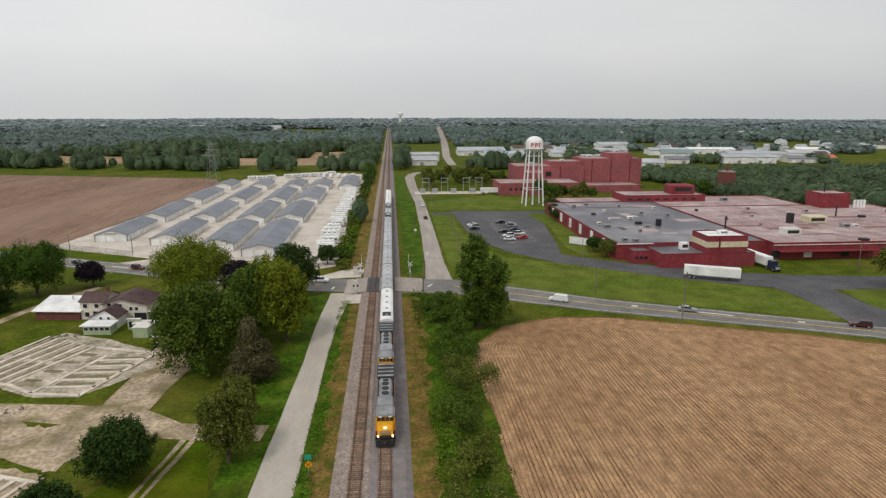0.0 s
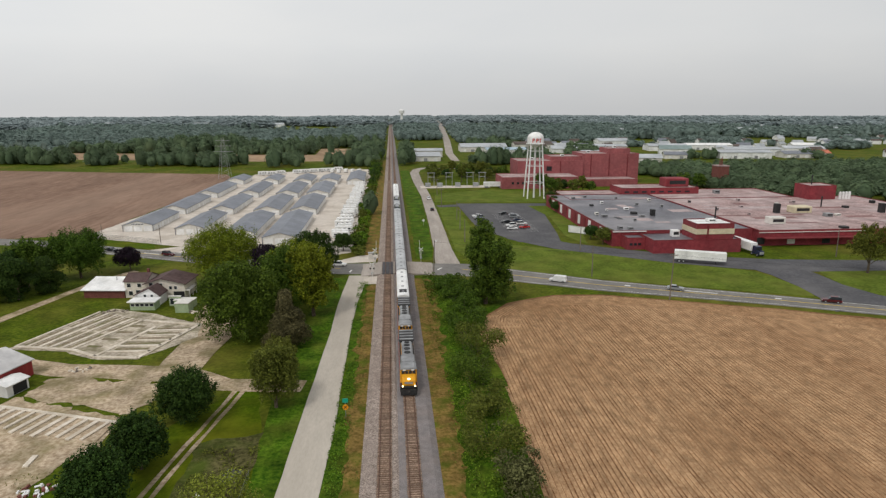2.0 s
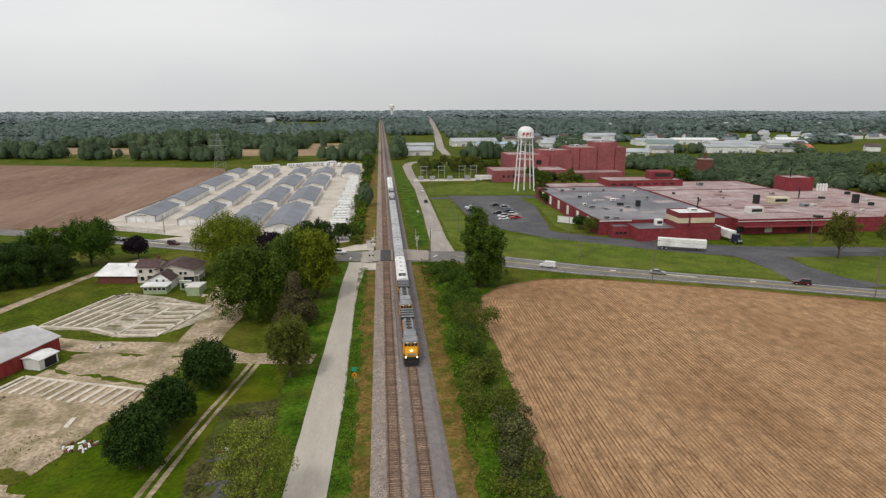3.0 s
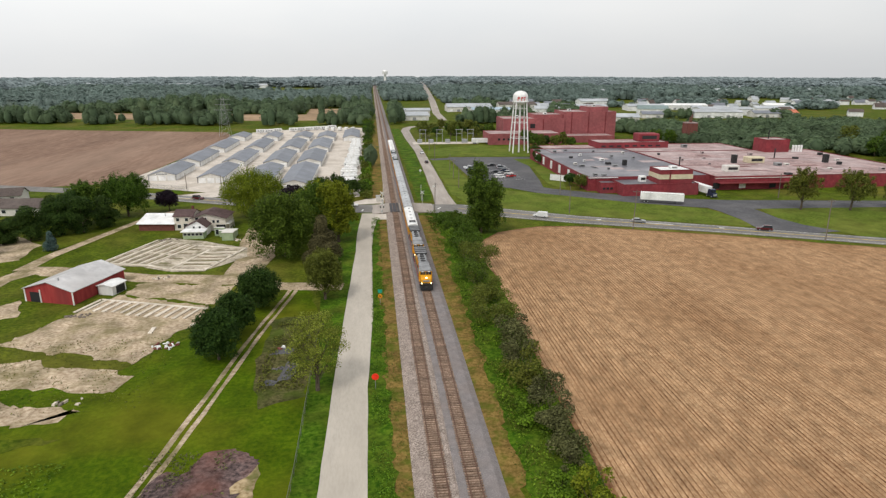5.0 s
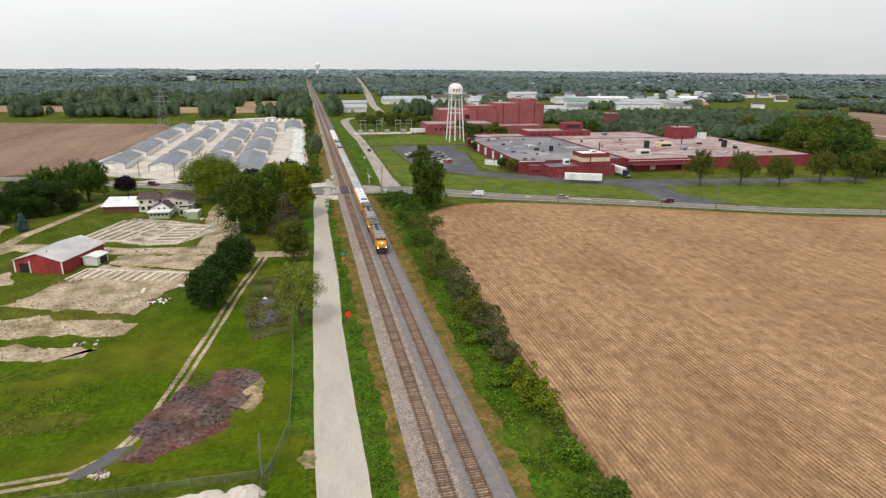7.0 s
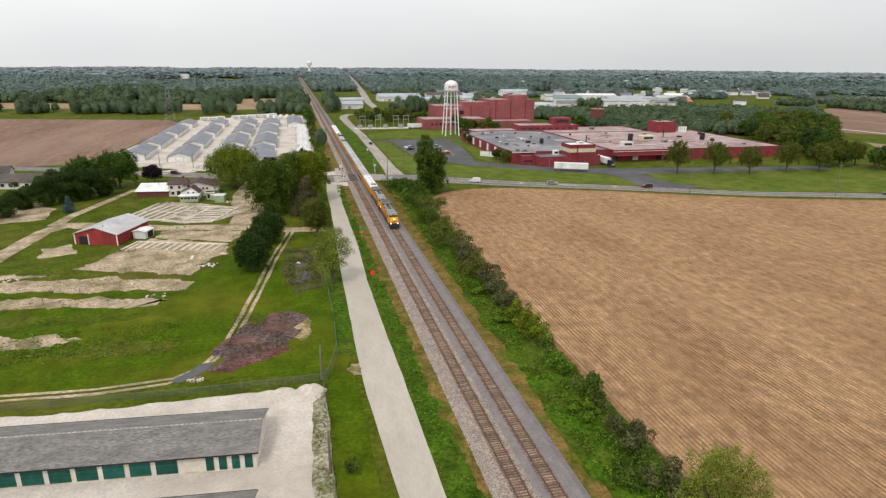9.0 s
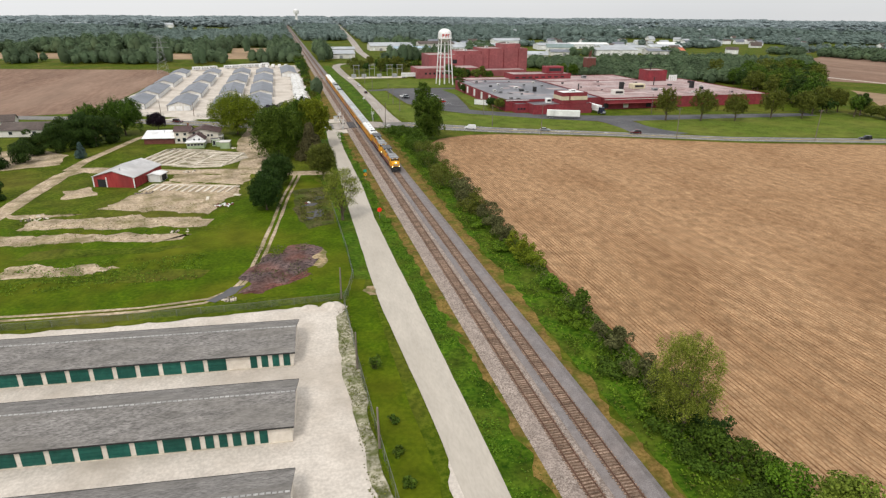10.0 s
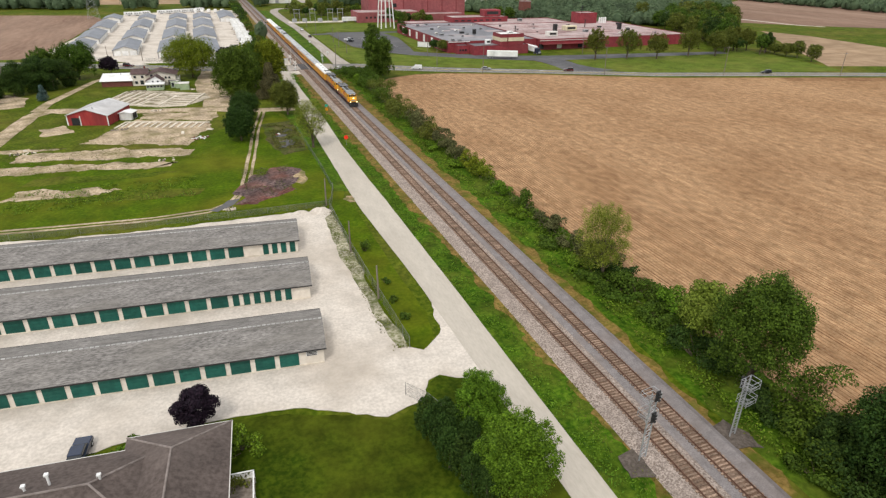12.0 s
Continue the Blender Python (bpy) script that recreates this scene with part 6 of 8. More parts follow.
# mill storeys
flat_block(mill, 147, 163, 402, 420, 3.2, M_MILLWALL, M_PINKROOF, "lift_tower", 20)
flat_block(mill, 106, 128, 400, 420, 2.6, M_MILLWALL, M_PINKROOF, "plant_storey", 15.5)
for k in range(3):
    part("pilaster", box(bmesh.new(), 134 + k * 13, 397.9, 0, 0.5, 0.3, 20), M_REDTRIM, mill)
for k in range(2):
    part("pilaster", box(bmesh.new(), 90 + k * 22, 395.9, 0, 0.5, 0.3, 15.5), M_REDTRIM, mill)
part("window", box(bmesh.new(), 104, 395.8, 9.0, 3.6, 0.2, 3.0), M_DARK, mill)
for k in range(8):
    part("window", box(bmesh.new(), 74 + k * 3.4, 370.9, 3, 1.4, 0.2, 1.4), M_GLASS, mill)
for x, y, z in ((95, 410, 15.55), (115, 404, 18.15), (155, 412, 23.25), (136, 412, 20.05)):
    rooftop(x, y, z, 2.4, 2.4, 1.4, M_WHITE, "white unit on the mill roof")
# water tower letters as slanted red bars
wt = bpy.data.objects["water_tower"]
for k in range(3):
    a = radians(-96 + (k - 1) * 26)
    bm = bmesh.new()
    box(bm, 0, 0, 0, 0.42, 0.14, 2.2)
    box(bm, 0.55, 0, 1.05, 1.0, 0.14, 0.38) if k < 2 else None
    box(bm, 0.45 if k < 2 else 0.0, 0, 1.85, 1.3, 0.14, 0.38)
    box(bm, 0.95, 0, 1.1, 0.35, 0.14, 1.1) if k < 2 else None
    lb = part("red_marking", bm, M_REDSTRIPE, wt)
    lb.matrix_basis = Matrix.Translation((4.76 * math.cos(a), 4.76 * math.sin(a), 31.9)) @ Matrix.Rotation(a + math.pi / 2, 4, "Z") @ Matrix.Shear("XZ", 4, (0.25, 0))

# ---- substation ----
sub = thing("substation", "steel gantries of a small electrical substation", "substation", 38, 385)
for x in (-16, -4, 10, 18):
    g = bmesh.new()
    for s in (-2, 2):
        tube(g, (x + s, 0, 0), (x + s, 0, 9.5), 0.18, 0.14, 6)
    box(g, x, 0, 9.3, 5.4, 0.35, 0.35)
    box(g, x, 0, 6.6, 4.6, 0.3, 0.3)
    part("gantry", g, M_GALV, sub)
for x in (-18, -10, 2, 14):
    part("transformer", box(bmesh.new(), x, 2, 0, 3.4, 2.6, 2.6, bev=0.1), M_GALV, sub)
part("gravel_pad", box(bmesh.new(), 0, 1, 0, 46, 12, 0.1), M_GRAVEL, sub)
semi = thing("parked_trailer", "white trailer parked by the mill", "lorry", 62.5, 378, 0.05)
part("box_body", box(bmesh.new(), 0, 0, 1.1, 13, 2.6, 2.8, bev=0.05), M_WHITE, semi)
wheel_set(semi, (-5, -3.8, 4), 1.0, 0.5, 0.4)
gb = thing("garden_wall", "low white sign wall beside the factory", "sign wall", 72.5, 226, 0.05, -40)
part("panel", box(bmesh.new(), 0, 0, 0.2, 8, 0.4, 2.6), M_WHITE, gb)
part("cap", box(bmesh.new(), 0, 0, 2.8, 8.3, 0.6, 0.15), M_OFFWHITE, gb)


# ---- buildings beyond ----
def shed_far(x, y, w, d, e, r, wall, roof, turn=0, label="long pale metal warehouse", along="x"):
    t = thing("warehouse", label, "warehouse", x, y, 0, turn)
    gable(t, -w / 2, w / 2, -d / 2, d / 2, e, r, along, wall, roof, 0.6)
    for k in range(max(2, int(w / 9))):
        part("roller_door", box(bmesh.new(), -w / 2 + (k + 0.5) * w / max(2, int(w / 9)), -d / 2 - 0.05, 0.1, 3.4, 0.2, 3.0), M_LOCOGREY if k % 2 else M_WHITE, t)
    return t


M_PALEROOF = surface("pale_grey_metal_roof", (0.34, 0.36, 0.38), (0.45, 0.47, 0.49), 0.2, 0.6, 0.0, (0.3, 0.32, 0.34), 0.05, 0.5)
M_BLUEROOF = surface("blue_metal_roof", (0.28, 0.37, 0.44), (0.36, 0.45, 0.52), 0.2, 0.6, 0.0)
M_TEALROOF = surface("grey_green_metal_roof", (0.17, 0.235, 0.225), (0.24, 0.30, 0.29), 0.2, 0.6, 0.0)
shed_far(30, 612, 30, 44, 5, 7.5, M_OFFWHITE, M_PALEROOF, label="pale grey roofed warehouse beside the line")
shed_far(33, 650, 36, 16, 7, 9, M_OFFWHITE, M_PALEROOF)
shed_far(108, 735, 56, 30, 6, 9.5, M_OFFWHITE, M_PALEROOF)
shed_far(128, 690, 46, 22, 5, 7, M_WHITE, M_BLUEROOF, label="white warehouse with pale blue roof")
shed_far(300, 815, 42, 26, 8, 11, M_WHITE, M_PALEROOF)
shed_far(318, 660, 34, 24, 6.5, 10, M_WHITE, M_TEALROOF, -20, "white warehouse with grey-green roof")
shed_far(245, 562, 24, 20, 4.5, 7.5, M_OFFWHITE, M_PALEROOF, -15)
shed_far(290, 600, 22, 16, 4.5, 7, M_OFFWHITE, M_STEELROOF, -15)
shed_far(362, 600, 52, 26, 6.5, 8.5, M_WHITE, M_PALEROOF, -8, "broad white warehouse with grey roof")
shed_far(395, 640, 60, 24, 7, 9, M_WHITE, M_PALEROOF, -8)
shed_far(425, 600, 36, 20, 4.5, 7, M_OFFWHITE, M_STEELROOF, -8)
shed_far(448, 606, 26, 16, 4.5, 7.5, M_OFFWHITE, surface("orange_red_roof", (0.40, 0.12, 0.07), (0.5, 0.17, 0.10), 0.3, 0.8, 0.0), -8, "low building with orange-red roof")
shed_far(395, 735, 56, 24, 6, 8, M_WHITE, M_WHITE, -8)
shed_far(215, 640, 26, 18, 4, 6.5, M_OFFWHITE, M_PALEROOF, 5)
shed_far(270, 740, 40, 18, 5, 7, M_WHITE, M_PALEROOF, -5)
shed_far(205, 700, 40, 20, 5, 8, M_WHITE, M_PALEROOF, -4)
shed_far(180, 780, 50, 24, 6, 9, M_OFFWHITE, M_BROWNROOF, 2, "long low building with brown roof")
shed_far(335, 720, 46, 22, 6, 8.5, M_WHITE, M_PALEROOF, -10)
shed_far(470, 660, 44, 20, 6, 8.5, M_WHITE, M_PALEROOF, -10)
shed_far(520, 720, 40, 18, 6, 8.5, M_WHITE, M_WHITE, -14)
hr = random.Random(21)
for k in range(70):
    x, y = (hr.uniform(440, 900), hr.uniform(560, 980)) if k < 44 else (hr.uniform(170, 480), hr.uniform(680, 900))
    o = thing("house", "pale suburban house with low roof among trees", "house", x, y, 0, hr.uniform(-30, 30), "far houses")
    w, d = hr.uniform(11, 17), hr.uniform(8, 10)
    gable(o, -w / 2, w / 2, -d / 2, d / 2, hr.uniform(3, 5.5), hr.uniform(6.5, 8.5), "x", M_WHITE, hr.choice((M_PALEROOF, M_STEELROOF, M_BROWNROOF)), 0.5)
for k in range(11):
    x, y = hr.uniform(-900, -150), hr.uniform(1700, 2600)
    o = thing("warehouse", "long white building far off among trees", "warehouse", x, y, 0, hr.uniform(-10, 10), "far buildings")
    gable(o, -hr.uniform(9, 26), hr.uniform(9, 26), -10, 10, 8, 12, "x", M_WHITE, M_PALEROOF, 0.5)
for k in range(12):
    x, y = hr.uniform(200, 1000), hr.uniform(1000, 1500)
    o = thing("warehouse", "pale building far off among trees", "warehouse", x, y, 0, hr.uniform(-10, 10), "far buildings")
    gable(o, -hr.uniform(8, 25), hr.uniform(8, 25), -10, 10, 9, 13, "x", M_WHITE, M_PALEROOF, 0.5)
far_wt = thing("far_water_tower", "pale water tower on the horizon beside the line", "water tower", 40, 2420)
part("tank", tube(tube(bmesh.new(), (0, 0, 34), (0, 0, 46), 10, 11, 16), (0, 0, 46), (0, 0, 51), 11, 3, 16), M_WHITE, far_wt)
part("stem", tube(bmesh.new(), (0, 0, 0), (0, 0, 34), 5, 4, 12), M_WHITE, far_wt)


# ---- poles, signs, signals, fences ----
def utility_pole(x, y, h, arm=True, label="grey timber utility pole beside the road", lean=0):
    t = thing("utility_pole", label, "utility pole", x, y)
    t.matrix_basis = pose(x, y, 0, 0, lean, 0)
    part("pole", tube(bmesh.new(), (0, 0, -0.3), (0, 0, h), 0.18, 0.11, 8), M_POLE, t)
    if arm:
        part("crossarm", box(bmesh.new(), 0, 0, h - 0.7, 2.4, 0.12, 0.14), M_POLE, t)
        for u in (-1.0, -0.4, 0.4, 1.0):
            part("insulator", tube(bmesh.new(), (u, 0, h - 0.56), (u, 0, h - 0.36), 0.05, 0.04, 6), M_GALV, t)


for x, y, h, a in ((8.6, 167, 11, False), (70.5, 136, 13, True), (122.6, 115.5, 13, True), (176, 98.5, 13, True), (226.7, 79.5, 11, True), (57, 160.5, 10, False), (24, 214, 9, False), (25, 240, 9, True), (26, 262, 9, False),
                   (22, 300, 10, True), (23, 345, 10, True), (64, 195, 9, False), (150, 178, 10, False), (24, 440, 10, True), (-27.6, -3.2, 6.2, False), (-27.6, -27.4, 6.2, False), (-27.1, -45.5, 6.0, False), (-114, 221, 8, False), (-94, 224, 7, False), (-78, 218, 7, False)):
    utility_pole(x, y, h, a, lean=ru.uniform(-1.5, 1.5))


def cable(p0, p1, sag=0.8, r=0.022):
    bm = bmesh.new()
    n, seg = 10, 5
    side = (Vector(p1) - Vector(p0)).cross(Vector((0, 0, 1))).normalized()
    rings = []
    for i in range(n + 1):
        p = Vector(p0).lerp(Vector(p1), i / n) - Vector((0, 0, sag * 4 * (i / n) * (1 - i / n)))
        rings.append([bm.verts.new(p + (side * math.cos(2 * math.pi * k / seg) + Vector((0, 0, math.sin(2 * math.pi * k / seg)))) * r) for k in range(seg)])
    for a, b in zip(rings, rings[1:]):
        for k in range(seg):
            bm.faces.new((a[k], a[(k + 1) % seg], b[(k + 1) % seg], b[k]))
    tagged(part("overhead_cable", bm, M_BLACK), "thin black overhead cable between poles", "cable")


for a, b in (((70.5, 136, 12.6), (122.6, 115.5, 12.6)), ((122.6, 115.5, 12.6), (176, 98.5, 12.6)), ((176, 98.5, 12.6), (226.7, 79.5, 10.6)), ((8.6, 167, 10.6), (70.5, 136, 12.6))):
    cable(a, b)


def road_sign(x, y, z, plates, label):
    t = thing("road_sign", label, "road sign", x, y)
    part("post", tube(bmesh.new(), (0, 0.06, 0), (0, 0.06, z), 0.04, 0.04, 6), M_GALV, t)
    for kind, zz, s, m in plates:
        if kind == "disc":
            part("plate", tube(bmesh.new(), (0, -0.02, zz), (0, 0.02, zz), s, s, 8), m, t)
        elif kind == "diamond":
            bm = bmesh.new()
            hull(bm, [(0, -0.02, zz - s), (s, -0.02, zz), (0, -0.02, zz + s), (-s, -0.02, zz), (0, 0.02, zz - s), (s, 0.02, zz), (0, 0.02, zz + s), (-s, 0.02, zz)], BOX_F)
            bmesh.ops.recalc_face_normals(bm, faces=bm.faces)
            part("plate", bm, m, t)
        else:
            part("plate", box(bmesh.new(), 0, 0, zz - s / 2, s * 1.25, 0.04, s), m, t)
    return t


road_sign(-13.6, 41.0, 2.6, [("disc", 2.3, 0.62, M_SIGNRED)], "vivid red octagonal sign beside the lane")
gs = road_sign(-12.3, 78, 3.7, [("rect", 3.3, 0.75, M_SIGNGRN), ("disc", 2.1, 0.5, M_SIGNYEL)], "green plate over an orange round warning sign")
xb = part("cross_mark", box(bmesh.new(), 0, -0.03, -0.04, 0.8, 0.02, 0.09), M_BLACK, gs)
xb.matrix_basis = pose(0, 0, 2.1, 0, 45, 0)
xb = part("cross_mark", box(bmesh.new(), 0, -0.03, -0.04, 0.8, 0.02, 0.09), M_BLACK, gs)
xb.matrix_basis = pose(0, 0, 2.1, 0, -45, 0)
road_sign(9.8, 250, 2.8, [("diamond", 2.3, 0.7, M_WHITE)], "white diamond sign beside the side road")
road_sign(12.2, 207, 2.6, [("rect", 2.2, 0.7, M_WHITE)], "small white sign beside the side road")


def crossing_signal(x, y, turn):
    t = thing("crossing_signal", "white railway crossing mast with crossbuck and lamps", "crossing signal", x, y, 0, turn)
    part("mast", tube(bmesh.new(), (0, 0, 0), (0, 0, 4.6), 0.09, 0.09, 8), M_WHITE, t)
    for a in (40, -40):
        cb = part("crossbuck", box(bmesh.new(), 0, -0.08, -0.11, 1.9, 0.04, 0.22), M_WHITE, t)
        cb.matrix_basis = pose(0, 0, 4.2, 0, a, 0)
    for s in (-1, 1):
        part("lamp_hood", tube(bmesh.new(), (s * 0.55, 0.1, 2.9), (s * 0.55, -0.2, 2.9), 0.26, 0.26, 10), M_BLACK, t)
    part("gate_box", box(bmesh.new(), 0, 0.3, 0.9, 0.6, 0.6, 0.8), M_GALV, t)
    part("gate_arm", tube(bmesh.new(), (0.3, 0.2, 1.1), (0.5, 0.4, 7.5), 0.06, 0.04, 6), M_WHITE, t)


crossing_signal(-10.0, 184.5, 0)
crossing_signal(5.5, 184.5, 180)
crossing_signal(-10.4, 165.5, 0)
cbx = thing("signal_cabinet", "pale metal signal cabinet by the crossing", "cabinet", -11.5, 189, -0.04)
part("body", box(bmesh.new(), 0, 0, 0.15, 1.8, 1.4, 2.2, bev=0.05), M_OFFWHITE, cbx)
part("roof", box(bmesh.new(), 0, 0, 2.35, 2.0, 1.6, 0.12), M_GALV, cbx)


M_PAD = surface("brown_grey_cinder_pad", (0.075, 0.062, 0.052), (0.130, 0.108, 0.092), 3.0, 0.95, 0.03)


def signal_mast(x, y, h, heads, turn):
    """Latticed aluminium signal mast with service platforms."""
    t = thing("signal_mast", "silver latticed railway signal mast with platforms", "railway signal", x, y, 0.05, turn)
    for sx in (-0.45, 0.45):
        part("upright", tube(bmesh.new(), (sx, 0, 0), (sx * 0.9, 0, h), 0.085, 0.075, 8), M_GALV, t)
    k = 0
    z = 0.6
    while z < h - 0.6:
        part("rung", tube(bmesh.new(), (-0.45, 0, z), (0.45, 0, z), 0.03, 0.03, 5), M_GALV, t)
        if k % 2 == 0:
            part("diagonal", tube(bmesh.new(), (-0.45, 0, z), (0.45, 0, z + 0.8), 0.028, 0.028, 5), M_GALV, t)
        z += 0.4
        k += 1
    for z in (h * 0.62, h * 0.86):
        for q in range(7):
            part("grating_bar", box(bmesh.new(), 0, -0.1 + q * 0.18, z, 1.6, 0.035, 0.05), M_GALV, t)
        bm = bmesh.new()
        for a, b in (((-0.85, -0.15), (0.85, -0.15)), ((0.85, -0.15), (0.85, 1.05)), ((0.85, 1.05), (-0.85, 1.05)), ((-0.85, 1.05), (-0.85, -0.15))):
            for zz in (0.55, 1.1):
                tube(bm, (*a, z + zz), (*b, z + zz), 0.028, 0.028, 5)
            tube(bm, (*a, z), (*a, z + 1.1), 0.03, 0.03, 5)
        part("guard_rail", bm, M_GALV, t)
    for zz in heads:
        hd = part("signal_head", box(bmesh.new(), 0, -0.35, zz, 0.62, 0.16, 1.3, bev=0.05), M_BLACK, t)
        for q in range(3):
            part("visor", tube(bmesh.new(), (0, -0.42, zz + 0.25 + q * 0.4), (0, -0.68, zz + 0.25 + q * 0.4), 0.14, 0.14, 10), M_BLACK, hd)
    part("footing", box(bmesh.new(), 0, 0, -0.2, 1.5, 0.9, 0.34), M_PAD, t)


signal_mast(-8.9, -88.4, 9.2, (8.4, 5.6), 8)
signal_mast(3.2, -88.8, 8.3, (6.9,), 190)
sheet("signal_pad", [(1.6, -87.0), (4.2, -86.4), (5.2, -89), (4.6, -91.6), (1.8, -91)], 0.14, M_PAD, "raised grey stone pad under the signal", "stone pad", rough=0.7, step=0.7, thick=0.4)
sheet("signal_pad", [(-8.3, -86.6), (-10.8, -86.8), (-11.2, -90.2), (-8.6, -91)], 0.14, M_PAD, "raised grey stone pad under the signal", "stone pad", rough=0.7, step=0.7, thick=0.4)

M_WIRE = bpy.data.materials.new("chain_link_wire")
M_WIRE.use_nodes = True
_n, _l = M_WIRE.node_tree.nodes, M_WIRE.node_tree.links
_g, _w1, _w2, _mx, _th, _tr, _ms = (_n.new(k) for k in ("ShaderNodeNewGeometry", "ShaderNodeTexWave", "ShaderNodeTexWave", "ShaderNodeMath", "ShaderNodeMath", "ShaderNodeBsdfTransparent", "ShaderNodeMixShader"))
_m1, _m2 = _n.new("ShaderNodeMapping"), _n.new("ShaderNodeMapping")
for _m, _w, _s in ((_m1, _w1, 1), (_m2, _w2, -1)):
    _m.inputs["Rotation"].default_value = (radians(45 * _s), 0, 0)
    _l.new(_g.outputs["Position"], _m.inputs["Vector"])
    _w.bands_direction = "Y"
    _w.inputs["Scale"].default_value = 4.0
    _l.new(_m.outputs["Vector"], _w.inputs["Vector"])
_mx.operation = "MAXIMUM"
_l.new(_w1.outputs["Fac"], _mx.inputs[0])
_l.new(_w2.outputs["Fac"], _mx.inputs[1])
_th.operation = "GREATER_THAN"
_th.inputs[1].default_value = 0.991
_l.new(_mx.outputs["Value"], _th.inputs[0])
_l.new(_th.outputs["Value"], _ms.inputs["Fac"])
_l.new(_tr.outputs["BSDF"], _ms.inputs[1])
_l.new(_n["Principled BSDF"].outputs["BSDF"], _ms.inputs[2])
_n["Principled BSDF"].inputs["Base Color"].default_value = (0.15, 0.155, 0.15, 1)
_l.new(_ms.outputs["Shader"], _n["Material Output"].inputs["Surface"])


M_FENCE = surface("weathered_fence_steel", (0.13, 0.135, 0.125), (0.22, 0.225, 0.21), 3.0, 0.6, 0.0)


def fence(line, h, label, gap=3.0):
    t = thing("chain_link_fence", label, "fence", line[0][0], line[0][1])
    ox, oy = line[0]
    for (x0, y0), (x1, y1) in zip(line, line[1:]):
        d = math.hypot(x1 - x0, y1 - y0)
        k = max(1, round(d / gap))
        for i in range(k + 1):
            u = i / k
            part("post", tube(bmesh.new(), (x0 + (x1 - x0) * u - ox, y0 + (y1 - y0) * u - oy, 0), (x0 + (x1 - x0) * u - ox, y0 + (y1 - y0) * u - oy, h + 0.05), 0.034, 0.034, 6), M_FENCE, t)
        part("top_rail", tube(bmesh.new(), (x0 - ox, y0 - oy, h), (x1 - ox, y1 - oy, h), 0.022, 0.022, 6), M_FENCE, t)
        bm = bmesh.new()
        c, s = (x1 - x0) / d, (y1 - y0) / d
        box(bm, (x0 + x1) / 2 - ox, (y0 + y1) / 2 - oy, 0.05, d, 0.012, h - 0.06, math.degrees(math.atan2(s, c)))
        part("mesh_panel", bm, M_WIRE, t)


fence([(-26.5, -60), (-26.8, -51), (-27.1, -41.8), (-27.4, -27), (-27.4, -6), (-26.2, -2.4), (-24.4, 5.4)], 2.0, "galvanised chain-link fence along the garage yard")
fence([(-24.4, 5.4), (-24.1, 20), (-24.3, 38), (-24.6, 62)], 1.3, "old wire fence along the grass")
fence([(-26.2, -2.4), (-28, -3.6), (-44, -3.8), (-79, -2.6), (-140, 3.5)], 1.3, "low wire fence behind the garage yard", 4.0)
fence([(-30.0, -69.4), (-28.0, -72.2), (-26.8, -75.5)], 2.0, "short chain-link fence by the lawn")
fence([(-129, 237), (-100, 223.5), (-92, 219)], 2.0, "chain-link fence in front of the storage yard", 4)
fence([(-76, 213), (-52, 203), (-30, 194)], 2.0, "chain-link fence in front of the storage yard", 4)

# pylon behind the storage park
py = thing("pylon", "grey lattice power pylon behind the yard", "pylon", -128, 452)
for sx in (-1, 1):
    for sy in (-1, 1):
        part("leg", tube(bmesh.new(), (sx * 4, sy * 4, 0), (sx * 0.6, sy * 0.6, 30), 0.09, 0.06, 5), M_GALV, py)
for k in range(8):
    z0, z1 = k * 3.6, (k + 1) * 3.6
    a, b = 4 - 3.4 * z0 / 30, 4 - 3.4 * z1 / 30
    for s in (-1, 1):
        part("brace", tube(bmesh.new(), (-a, s * a, z0), (b, s * b, z1), 0.035, 0.035, 4), M_GALV, py)
        part("brace", tube(bmesh.new(), (a, s * a, z0), (-b, s * b, z1), 0.035, 0.035, 4), M_GALV, py)
for z, w in ((20, 7), (24, 6), (28, 5)):
    part("crossarm", box(bmesh.new(), 0, 0, z, w * 2, 0.25, 0.2), M_GALV, py)

# road paint
def paint(x, y, w, d, turn, mat, label):
    ob = part("road_marking", box(bmesh.new(), 0, 0, 0, w, d, 0.012), mat)
    ob.matrix_basis = pose(x, y, 0, 0, 0, turn)
    tagged(ob, label, "road marking", kind="structure")
    return ob


def along_highway(off, mat, dash=None, x0=-130, x1=230):
    for (xa, ya, wa), (xb, yb, wb) in zip(HIGHWAY, HIGHWAY[1:]):
        if xb < x0 or xa > x1 or (xa > -22 and xb < 19):
            continue
        d = math.hypot(xb - xa, yb - ya)
        ang = math.degrees(math.atan2(yb - ya, xb - xa))
        nx, ny = -(yb - ya) / d, (xb - xa) / d
        n = max(1, int(d / 12))
        for i in range(n):
            u = (i + 0.5) / n
            w = wa + (wb - wa) * u
            o = off(w)
            z = 0.104 + 0.05 * max(0, 1 - abs(o) / w)
            paint(xa + (xb - xa) * u + nx * o, ya + (yb - ya) * u + ny * o, d / n if not dash else dash, 0.14, ang, mat, "worn painted line on the highway").location.z = z


